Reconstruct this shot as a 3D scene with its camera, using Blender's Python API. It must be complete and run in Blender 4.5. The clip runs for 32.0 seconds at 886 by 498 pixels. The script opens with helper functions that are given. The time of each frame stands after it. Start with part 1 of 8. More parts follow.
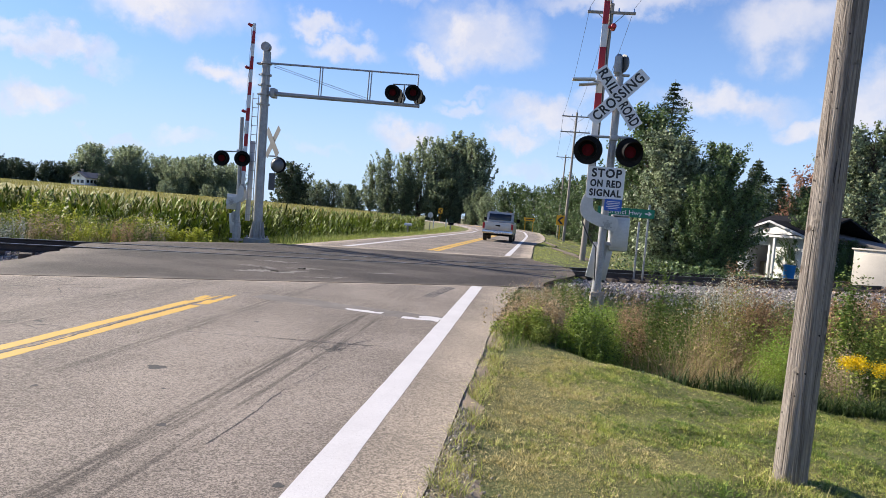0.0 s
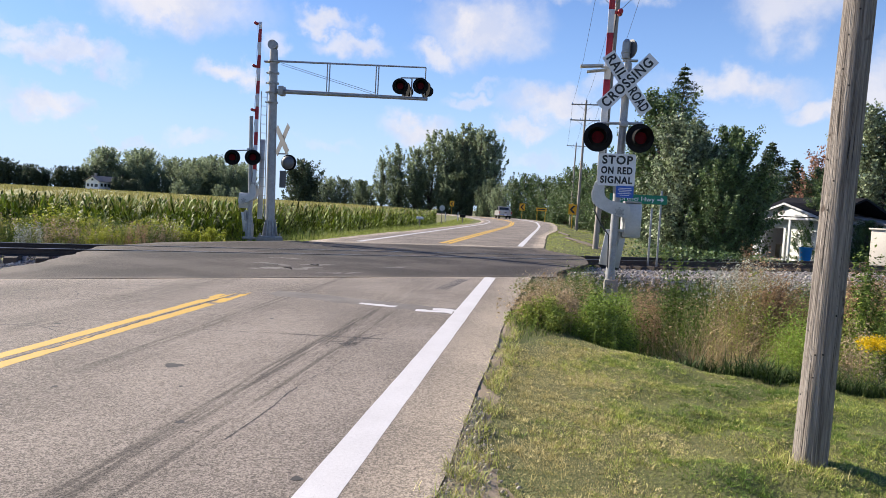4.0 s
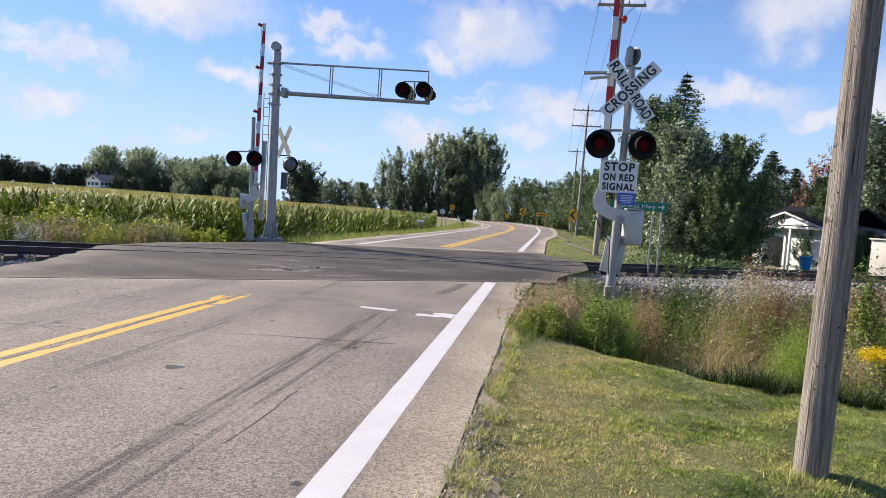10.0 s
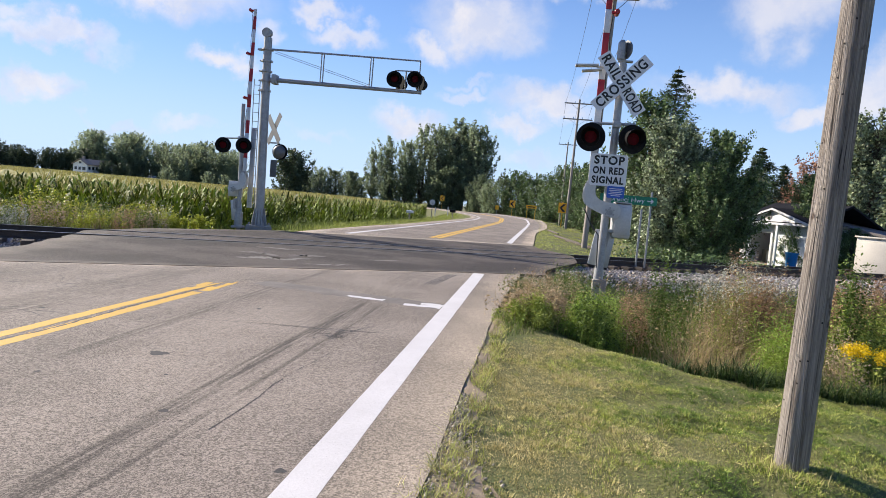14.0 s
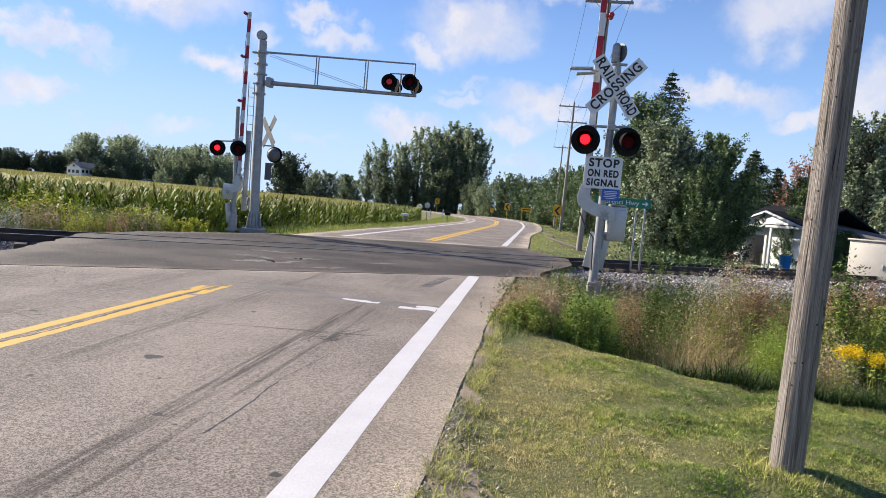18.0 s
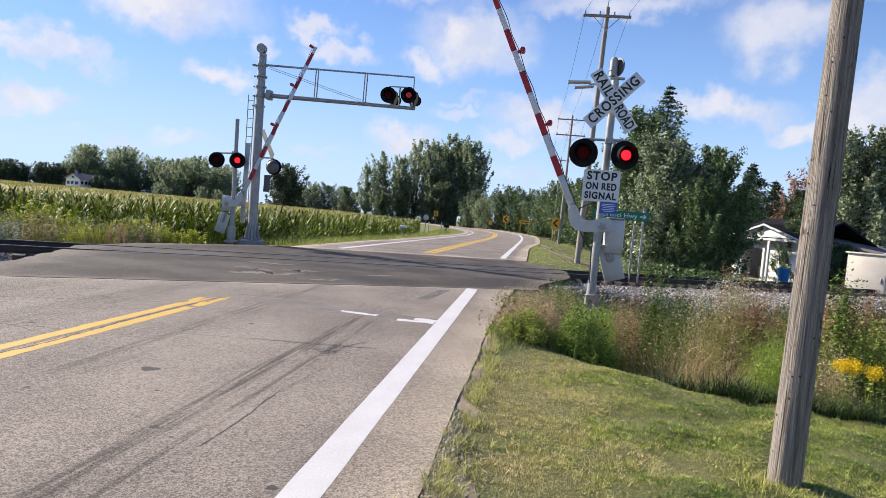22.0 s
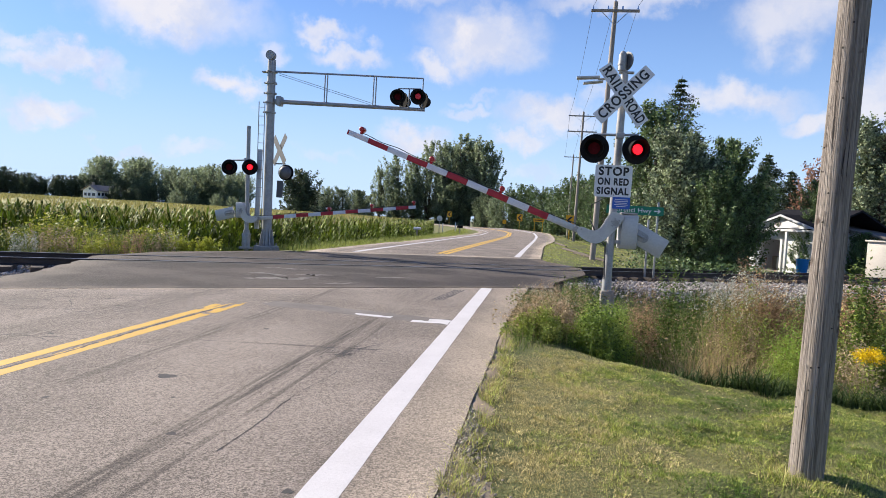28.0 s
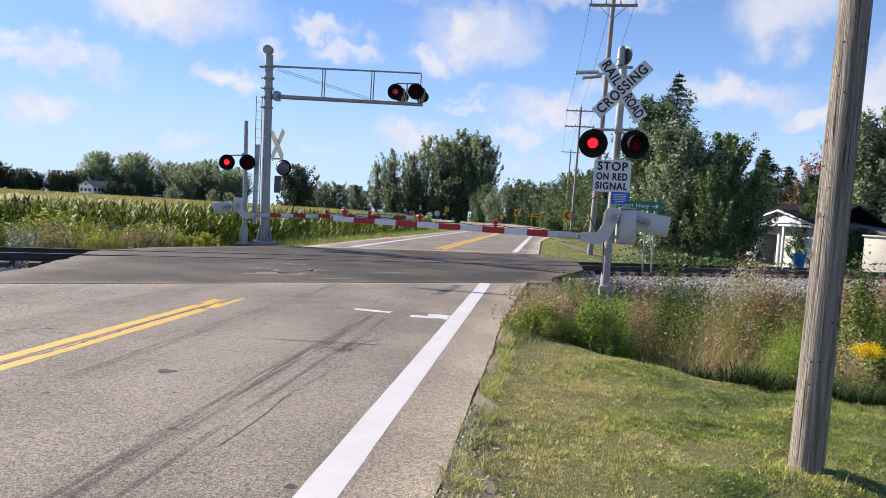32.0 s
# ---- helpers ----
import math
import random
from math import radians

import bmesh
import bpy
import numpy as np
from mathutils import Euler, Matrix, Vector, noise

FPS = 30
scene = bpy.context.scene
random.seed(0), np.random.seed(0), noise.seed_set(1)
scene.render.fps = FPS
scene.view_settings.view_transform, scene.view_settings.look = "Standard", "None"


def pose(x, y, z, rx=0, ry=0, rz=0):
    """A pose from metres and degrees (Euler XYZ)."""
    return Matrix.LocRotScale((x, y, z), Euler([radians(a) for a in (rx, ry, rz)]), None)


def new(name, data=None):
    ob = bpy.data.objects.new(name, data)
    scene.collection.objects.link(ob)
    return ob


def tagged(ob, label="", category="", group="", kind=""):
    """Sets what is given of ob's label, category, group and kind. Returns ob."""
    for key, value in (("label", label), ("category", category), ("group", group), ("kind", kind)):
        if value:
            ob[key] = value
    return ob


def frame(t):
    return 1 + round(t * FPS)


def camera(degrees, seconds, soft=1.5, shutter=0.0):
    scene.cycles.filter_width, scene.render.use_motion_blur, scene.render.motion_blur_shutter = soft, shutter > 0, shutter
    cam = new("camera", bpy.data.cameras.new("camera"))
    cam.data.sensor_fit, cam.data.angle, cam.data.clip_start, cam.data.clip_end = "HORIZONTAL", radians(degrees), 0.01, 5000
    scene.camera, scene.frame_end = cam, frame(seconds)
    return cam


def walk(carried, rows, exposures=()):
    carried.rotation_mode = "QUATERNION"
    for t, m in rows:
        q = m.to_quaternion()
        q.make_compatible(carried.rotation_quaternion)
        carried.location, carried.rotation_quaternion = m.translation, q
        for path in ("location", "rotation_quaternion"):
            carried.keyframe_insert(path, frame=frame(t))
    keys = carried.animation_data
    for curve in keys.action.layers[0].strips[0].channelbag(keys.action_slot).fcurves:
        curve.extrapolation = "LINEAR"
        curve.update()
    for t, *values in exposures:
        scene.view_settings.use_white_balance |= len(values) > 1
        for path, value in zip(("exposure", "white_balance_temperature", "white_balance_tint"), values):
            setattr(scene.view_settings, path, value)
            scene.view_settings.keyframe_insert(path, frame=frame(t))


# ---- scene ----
import itertools
from collections import defaultdict

PI = math.pi

# ---------------------------------------------------------------- camera: hand-held on the verge, seconds, eye, yaw, pitch, roll
cam = camera(66.1, 32.0, soft=0.7)
WALK = [
    (0, 0.004, -0.001, 1.498, 7.90, -2.73, 5.01),
    (0.5, 0.010, 0.007, 1.492, 7.99, -2.84, 4.83),
    (1, 0.014, 0.009, 1.487, 8.10, -2.98, 4.58),
    (1.5, 0.016, 0.003, 1.487, 8.27, -3.14, 4.31),
    (2, 0.020, 0.008, 1.486, 8.51, -3.27, 4.00),
    (2.5, 0.021, 0.002, 1.485, 8.70, -3.39, 3.73),
    (3, 0.021, 0.004, 1.485, 8.84, -3.45, 3.47),
    (3.5, 0.018, 0.003, 1.484, 8.90, -3.44, 3.34),
    (5.5, 0.016, 0.010, 1.488, 8.95, -3.14, 3.17),
    (6, 0.020, 0.015, 1.488, 8.86, -3.12, 3.21),
    (6.5, 0.022, 0.013, 1.491, 8.74, -3.15, 3.24),
    (7, 0.020, 0.013, 1.488, 8.57, -3.11, 3.28),
    (7.5, 0.020, 0.011, 1.492, 8.45, -3.05, 3.34),
    (8, 0.024, 0.008, 1.496, 8.38, -3.00, 3.43),
    (8.5, 0.012, 0.010, 1.497, 8.42, -2.96, 3.57),
    (9, -0.000, -0.000, 1.500, 8.61, -2.98, 3.70),
    (9.5, -0.000, -0.002, 1.500, 8.85, -3.03, 3.86),
    (10, -0.007, 0.006, 1.498, 8.92, -3.10, 4.10),
    (10.5, -0.008, 0.004, 1.498, 8.73, -3.18, 4.33),
    (11, 0.001, 0.011, 1.492, 8.42, -3.22, 4.49),
    (11.5, 0.004, 0.017, 1.486, 8.08, -3.22, 4.56),
    (12, 0.007, 0.014, 1.488, 7.92, -3.20, 4.70),
    (12.5, 0.007, -0.001, 1.497, 7.92, -3.20, 4.82),
    (13, -0.001, 0.004, 1.498, 7.91, -3.27, 4.98),
    (13.5, -0.006, 0.000, 1.494, 7.94, -3.47, 5.06),
    (14, 0.001, 0.014, 1.491, 7.96, -3.79, 5.08),
    (14.5, 0.003, 0.027, 1.484, 7.96, -4.13, 5.09),
    (16.5, -0.001, 0.018, 1.494, 7.74, -3.77, 5.27),
    (17, 0.001, 0.017, 1.495, 7.71, -3.57, 5.22),
    (17.5, -0.002, 0.018, 1.490, 7.64, -3.53, 5.13),
    (18, -0.002, 0.018, 1.488, 7.56, -3.51, 5.03),
    (18.5, -0.003, 0.011, 1.489, 7.44, -3.39, 4.94),
    (19, 0.001, 0.010, 1.490, 7.31, -3.14, 4.80),
    (19.5, 0.003, 0.017, 1.493, 7.23, -2.84, 4.71),
    (20, 0.003, 0.014, 1.490, 7.24, -2.59, 4.72),
    (20.5, 0.002, 0.006, 1.497, 7.28, -2.50, 4.90),
    (21, 0.001, 0.002, 1.498, 7.35, -2.47, 5.15),
    (21.5, 0.003, 0.010, 1.495, 7.42, -2.45, 5.24),
    (22, 0.004, 0.006, 1.493, 7.53, -2.48, 5.17),
    (22.5, 0.011, 0.008, 1.492, 7.67, -2.55, 4.92),
    (23, 0.010, 0.010, 1.487, 7.82, -2.74, 4.61),
    (23.5, 0.010, 0.007, 1.488, 7.89, -2.96, 4.44),
    (24, 0.014, 0.002, 1.489, 7.74, -3.13, 4.27),
    (24.5, 0.024, 0.014, 1.488, 7.44, -3.13, 4.15),
    (25, 0.069, 0.084, 1.481, 7.08, -2.87, 3.97),
    (25.5, 0.093, 0.111, 1.481, 6.99, -2.45, 3.79),
    (27.5, 0.035, 0.028, 1.494, 8.60, -2.11, 3.50),
    (28, 0.033, 0.022, 1.488, 8.77, -2.51, 3.48),
    (28.5, 0.032, 0.023, 1.488, 8.75, -2.87, 3.44),
    (29, 0.024, 0.026, 1.493, 8.59, -3.18, 3.54),
    (29.5, 0.015, 0.025, 1.485, 8.46, -3.36, 3.69),
    (30, 0.010, 0.036, 1.479, 8.35, -3.34, 3.77),
    (30.5, 0.003, 0.035, 1.480, 8.30, -3.18, 3.80),
    (31, 0.004, 0.028, 1.482, 8.27, -3.00, 3.73),
    (31.5, 0.010, 0.030, 1.481, 8.35, -2.87, 3.57),
    (32, 0.006, 0.022, 1.484, 8.51, -2.90, 3.44),
]


def held(x, y, z, yaw, pitch, roll):
    return Matrix.Translation((x, y, z)) @ Euler((0, 0, radians(yaw))).to_matrix().to_4x4() @ pose(0, 0, 0, 90 + pitch) @ pose(0, 0, 0, 0, 0, roll)


walk(cam, [(t, held(*row)) for t, *row in WALK], exposures=[(0.0, 0.85), (32.0, 0.85)])

# ---------------------------------------------------------------- sun and sky
SUN_TO = Vector((-0.915, 0.37, 0.56)).normalized()
sun = new("sun", bpy.data.lights.new("sun", "SUN"))
sun.data.energy, sun.data.angle, sun.data.color = 5.0, radians(0.6), (1.0, 0.90, 0.76)
sun.matrix_world = Matrix.Translation((0, 0, 60)) @ SUN_TO.to_track_quat("Z", "Y").to_matrix().to_4x4()

# clouds as directions: yaw to the right of the road, height above the horizon, half width, half height (degrees), density
CLOUDS = [
    (-31.3, 14.4, 7.1, 2.4, 1.00),
    (-38.3, 9.8, 4.8, 1.1, 0.85),
    (-40.8, 10.9, 2.4, 0.8, 0.70),
    (-39.1, 6.1, 2.6, 1.1, 0.90),
    (-41.0, 5.5, 1.2, 0.7, 0.60),
    (-26.5, 9.7, 2.6, 1.1, 0.95),
    (-19.4, 14.1, 2.2, 1.0, 0.90),
    (-17.7, 12.4, 2.6, 1.0, 0.80),
    (-23.2, 12.6, 1.3, 1.2, 0.60),
    (-6.9, 15.1, 5.2, 2.9, 1.00),
    (-10.3, 12.5, 2.9, 1.3, 0.85),
    (0.0, 9.0, 4.2, 1.6, 0.95),
    (-2.4, 7.1, 2.6, 1.0, 0.80),
    (-11.3, 6.2, 3.6, 1.3, 0.95),
    (-6.3, 8.9, 2.5, 0.7, 0.60),
    (-5.9, 10.1, 1.9, 0.5, 0.40),
    (13.6, 10.6, 5.7, 1.5, 0.90),
    (17.0, 15.9, 4.2, 2.6, 0.80),
    (16.0, 14.2, 1.5, 0.8, 0.50),
    (19.3, 9.1, 2.7, 1.1, 0.90),
    (23.0, 10.2, 2.0, 2.9, 0.90),
    (4.9, 18.0, 7.8, 1.3, 0.80),
    (-34.0, 4.1, 2.8, 0.5, 0.45),
    (-29.2, 4.6, 2.5, 0.7, 0.50),
    (-19.6, 5.2, 2.8, 0.5, 0.30),
    (4.6, 10.7, 2.8, 1.0, 0.50),
    (-16.8, 19.0, 9.4, 1.9, 0.80),
    (20.3, 20.0, 6.5, 2.4, 0.80),
    (-46.7, 6.2, 5.3, 1.9, 0.80),
    (-48.2, 10.5, 5.9, 2.9, 0.80),
    (29.1, 10.6, 5.6, 1.9, 0.80),
    (-2.2, 4.6, 2.8, 0.7, 0.40),
    (90.0, 25.0, 14.0, 5.0, 0.85),
    (160.0, 30.0, 16.0, 6.0, 0.85),
    (200.0, 18.0, 18.0, 5.0, 0.85),
    (265.0, 20.0, 14.0, 5.0, 0.85),
]


def make_world():
    w = bpy.data.worlds.new("sky")
    scene.world = w
    w.use_nodes = True
    nt = w.node_tree
    nt.nodes.clear()
    N, L = nt.nodes.new, nt.links.new
    out, bg = N("ShaderNodeOutputWorld"), N("ShaderNodeBackground")
    L(bg.outputs[0], out.inputs[0])
    sky = N("ShaderNodeTexSky")
    sky.sky_type, sky.sun_disc = "NISHITA", False
    sky.sun_elevation = math.asin(SUN_TO.z)
    sky.sun_rotation = math.atan2(SUN_TO.x, SUN_TO.y)
    sky.air_density, sky.dust_density, sky.ozone_density = 1.0, 0.6, 1.6
    co = N("ShaderNodeTexCoord")

    def wobble(scale, amount, src, detail):
        n = N("ShaderNodeTexNoise")
        n.inputs["Scale"].default_value, n.inputs["Detail"].default_value, n.inputs["Roughness"].default_value = scale, detail, 0.62
        L(co.outputs["Generated"], n.inputs["Vector"])
        s = N("ShaderNodeVectorMath")
        s.operation = "SUBTRACT"
        s.inputs[1].default_value = (0.5, 0.5, 0.5)
        L(n.outputs["Color"], s.inputs[0])
        m = N("ShaderNodeVectorMath")
        m.operation = "MULTIPLY_ADD"
        m.inputs[1].default_value = (amount,) * 3
        L(s.outputs[0], m.inputs[0])
        L(src, m.inputs[2])
        return m.outputs[0]

    d = wobble(30.0, 0.060, wobble(9.0, 0.10, co.outputs["Generated"], 3.0), 6.0)
    total = None
    for yaw, up, a, b, dens in CLOUDS:
        c = Matrix.Rotation(radians(-yaw), 3, "Z") @ (Matrix.Rotation(radians(up), 3, "X") @ Vector((0, 1, 0)))
        r = Vector((c.y, -c.x, 0)).normalized()
        u = r.cross(c)
        xyz = N("ShaderNodeCombineXYZ")
        for k, (axis, half) in enumerate(((r, a), (u, b))):
            dot = N("ShaderNodeVectorMath")
            dot.operation = "DOT_PRODUCT"
            dot.inputs[1].default_value = axis / radians(half)
            L(d, dot.inputs[0])
            L(dot.outputs["Value"], xyz.inputs[k])
        ln = N("ShaderNodeVectorMath")
        ln.operation = "LENGTH"
        L(xyz.outputs[0], ln.inputs[0])
        mr = N("ShaderNodeMapRange")
        mr.interpolation_type = "SMOOTHSTEP"
        for k, v in (("From Min", 1.28), ("From Max", 0.20), ("To Min", 0.0), ("To Max", 0.92 * dens)):
            mr.inputs[k].default_value = v
        L(ln.outputs["Value"], mr.inputs["Value"])
        if total is None:
            total = mr.outputs[0]
        else:
            mx = N("ShaderNodeMath")
            mx.operation = "MAXIMUM"
            L(total, mx.inputs[0])
            L(mr.outputs[0], mx.inputs[1])
            total = mx.outputs[0]
    # thin milky haze low over the land
    sep = N("ShaderNodeSeparateXYZ")
    L(co.outputs["Generated"], sep.inputs[0])
    hz = N("ShaderNodeMapRange")
    hz.interpolation_type = "SMOOTHERSTEP"
    for k, v in (("From Min", 0.58), ("From Max", -0.03), ("To Min", 0.0), ("To Max", 0.85)):
        hz.inputs[k].default_value = v
    L(sep.outputs["Z"], hz.inputs["Value"])
    tint = N("ShaderNodeMix")
    tint.data_type, tint.blend_type = "RGBA", "MULTIPLY"
    tint.inputs["Factor"].default_value = 1.0
    tint.inputs["B"].default_value = SKY_TINT
    L(sky.outputs[0], tint.inputs["A"])
    haze = N("ShaderNodeMix")
    haze.data_type = "RGBA"
    haze.inputs["B"].default_value = SKY_HAZE
    L(hz.outputs[0], haze.inputs["Factor"])
    L(tint.outputs["Result"], haze.inputs["A"])
    low = N("ShaderNodeMapRange")
    low.interpolation_type = "SMOOTHERSTEP"
    for k, v in (("From Min", 0.24), ("From Max", -0.02), ("To Min", 0.0), ("To Max", 0.80)):
        low.inputs[k].default_value = v
    L(sep.outputs["Z"], low.inputs["Value"])
    pale = N("ShaderNodeMix")
    pale.data_type = "RGBA"
    pale.inputs["B"].default_value = SKY_LOW
    L(low.outputs[0], pale.inputs["Factor"])
    L(haze.outputs["Result"], pale.inputs["A"])
    # the grey-blue undersides of clouds
    n2 = N("ShaderNodeTexNoise")
    n2.inputs["Scale"].default_value, n2.inputs["Detail"].default_value = 16.0, 5.0
    L(d, n2.inputs["Vector"])
    cc = N("ShaderNodeMix")
    cc.data_type = "RGBA"
    cc.inputs["A"].default_value, cc.inputs["B"].default_value = CLOUD_DARK, CLOUD_LIGHT
    mr2 = N("ShaderNodeMapRange")
    mr2.inputs["From Min"].default_value, mr2.inputs["From Max"].default_value = 0.36, 0.60
    L(n2.outputs[0], mr2.inputs["Value"])
    L(mr2.outputs[0], cc.inputs["Factor"])
    mix = N("ShaderNodeMix")
    mix.data_type = "RGBA"
    L(total, mix.inputs["Factor"])
    L(pale.outputs["Result"], mix.inputs["A"])
    L(cc.outputs["Result"], mix.inputs["B"])
    L(mix.outputs["Result"], bg.inputs["Color"])
    bg.inputs["Strength"].default_value = 0.05


SKY_TINT, SKY_HAZE = (0.50, 0.85, 1.62, 1), (5.0, 7.9, 12.4, 1)
SKY_LOW = (7.7, 9.7, 12.2, 1)
CLOUD_DARK, CLOUD_LIGHT = (7.6, 8.1, 10.0, 1), (10.0, 9.7, 10.2, 1)
make_world()


# ---------------------------------------------------------------- materials
def nodes_of(m):
    m.use_nodes = True
    nt = m.node_tree
    return nt, nt.nodes.new, nt.links.new, nt.nodes["Principled BSDF"]


def surface(name, base, other=None, rough=0.6, metal=0.0, scale=6.0, fine=60.0, contrast=0.5, bump=0.2, bump_scale=None, dist=0.01,
            spread=0.0, island=0.0, stretch=(1, 1, 1), spec=0.5, trans=0.0, spots=None):
    """A grained surface: two colours mixed by noise at two scales, fine relief, and a spread of brightness from piece to piece."""
    m = bpy.data.materials.new(name)
    nt, N, L, b = nodes_of(m)
    other = other or tuple(c * 0.7 for c in base)
    co, mp = N("ShaderNodeTexCoord"), N("ShaderNodeMapping")
    mp.inputs["Scale"].default_value = stretch
    L(co.outputs["Object"], mp.inputs["Vector"])
    a, f = N("ShaderNodeTexNoise"), N("ShaderNodeTexNoise")
    a.inputs["Scale"].default_value, a.inputs["Detail"].default_value = scale, 4.0
    f.inputs["Scale"].default_value, f.inputs["Detail"].default_value = fine, 3.0
    L(mp.outputs[0], a.inputs["Vector"])
    L(mp.outputs[0], f.inputs["Vector"])
    s = N("ShaderNodeMath")
    s.operation = "ADD"
    L(a.outputs[0], s.inputs[0])
    L(f.outputs[0], s.inputs[1])
    r = N("ShaderNodeMapRange")
    r.inputs["From Min"].default_value, r.inputs["From Max"].default_value = 1.0 - contrast * 0.5, 1.0 + contrast * 0.5
    L(s.outputs[0], r.inputs["Value"])
    mix = N("ShaderNodeMix")
    mix.data_type = "RGBA"
    mix.inputs["A"].default_value, mix.inputs["B"].default_value = (*base, 1), (*other, 1)
    L(r.outputs[0], mix.inputs["Factor"])
    colour = mix.outputs["Result"]
    if spots:
        sc, lo, hi, sp = spots
        v = N("ShaderNodeTexNoise")
        v.inputs["Scale"].default_value, v.inputs["Detail"].default_value = sc, 6.0
        L(co.outputs["Object"], v.inputs["Vector"])
        vr = N("ShaderNodeMapRange")
        vr.inputs["From Min"].default_value, vr.inputs["From Max"].default_value = lo, hi
        L(v.outputs[0], vr.inputs["Value"])
        m2 = N("ShaderNodeMix")
        m2.data_type = "RGBA"
        m2.inputs["B"].default_value = (*sp, 1)
        L(vr.outputs[0], m2.inputs["Factor"])
        L(colour, m2.inputs["A"])
        colour = m2.outputs["Result"]
    for amount, node, socket in ((spread, "ShaderNodeObjectInfo", "Random"), (island, "ShaderNodeNewGeometry", "Random Per Island")):
        if amount:
            o, h = N(node), N("ShaderNodeHueSaturation")
            rv = N("ShaderNodeMapRange")
            rv.inputs["To Min"].default_value, rv.inputs["To Max"].default_value = 1 - amount, 1 + amount
            L(o.outputs[socket], rv.inputs["Value"])
            L(rv.outputs[0], h.inputs["Value"])
            L(colour, h.inputs["Color"])
            colour = h.outputs[0]
    L(colour, b.inputs["Base Color"])
    b.inputs["Roughness"].default_value, b.inputs["Metallic"].default_value = rough, metal
    b.inputs["Specular IOR Level"].default_value = 0.22 if trans and spec == 0.5 else spec
    if trans:
        t, ms = N("ShaderNodeBsdfTranslucent"), N("ShaderNodeMixShader")
        ms.inputs[0].default_value = trans
        L(colour, t.inputs["Color"])
        L(b.outputs[0], ms.inputs[1])
        L(t.outputs[0], ms.inputs[2])
        L(ms.outputs[0], nt.nodes["Material Output"].inputs["Surface"])
    if bump:
        bn = N("ShaderNodeTexNoise")
        bn.inputs["Scale"].default_value, bn.inputs["Detail"].default_value = bump_scale or fine, 4.0
        L(mp.outputs[0], bn.inputs["Vector"])
        bu = N("ShaderNodeBump")
        bu.inputs["Strength"].default_value, bu.inputs["Distance"].default_value = bump, dist
        L(bn.outputs[0], bu.inputs["Height"])
        L(bu.outputs[0], b.inputs["Normal"])
    return m


def glowing(name, colour, strength):
    m = bpy.data.materials.new(name)
    nt, N, L, b = nodes_of(m)
    b.inputs["Base Color"].default_value = (*colour, 1)
    b.inputs["Emission Color"].default_value = (*colour, 1)
    b.inputs["Emission Strength"].default_value = strength
    b.inputs["Roughness"].default_value = 0.3
    return m




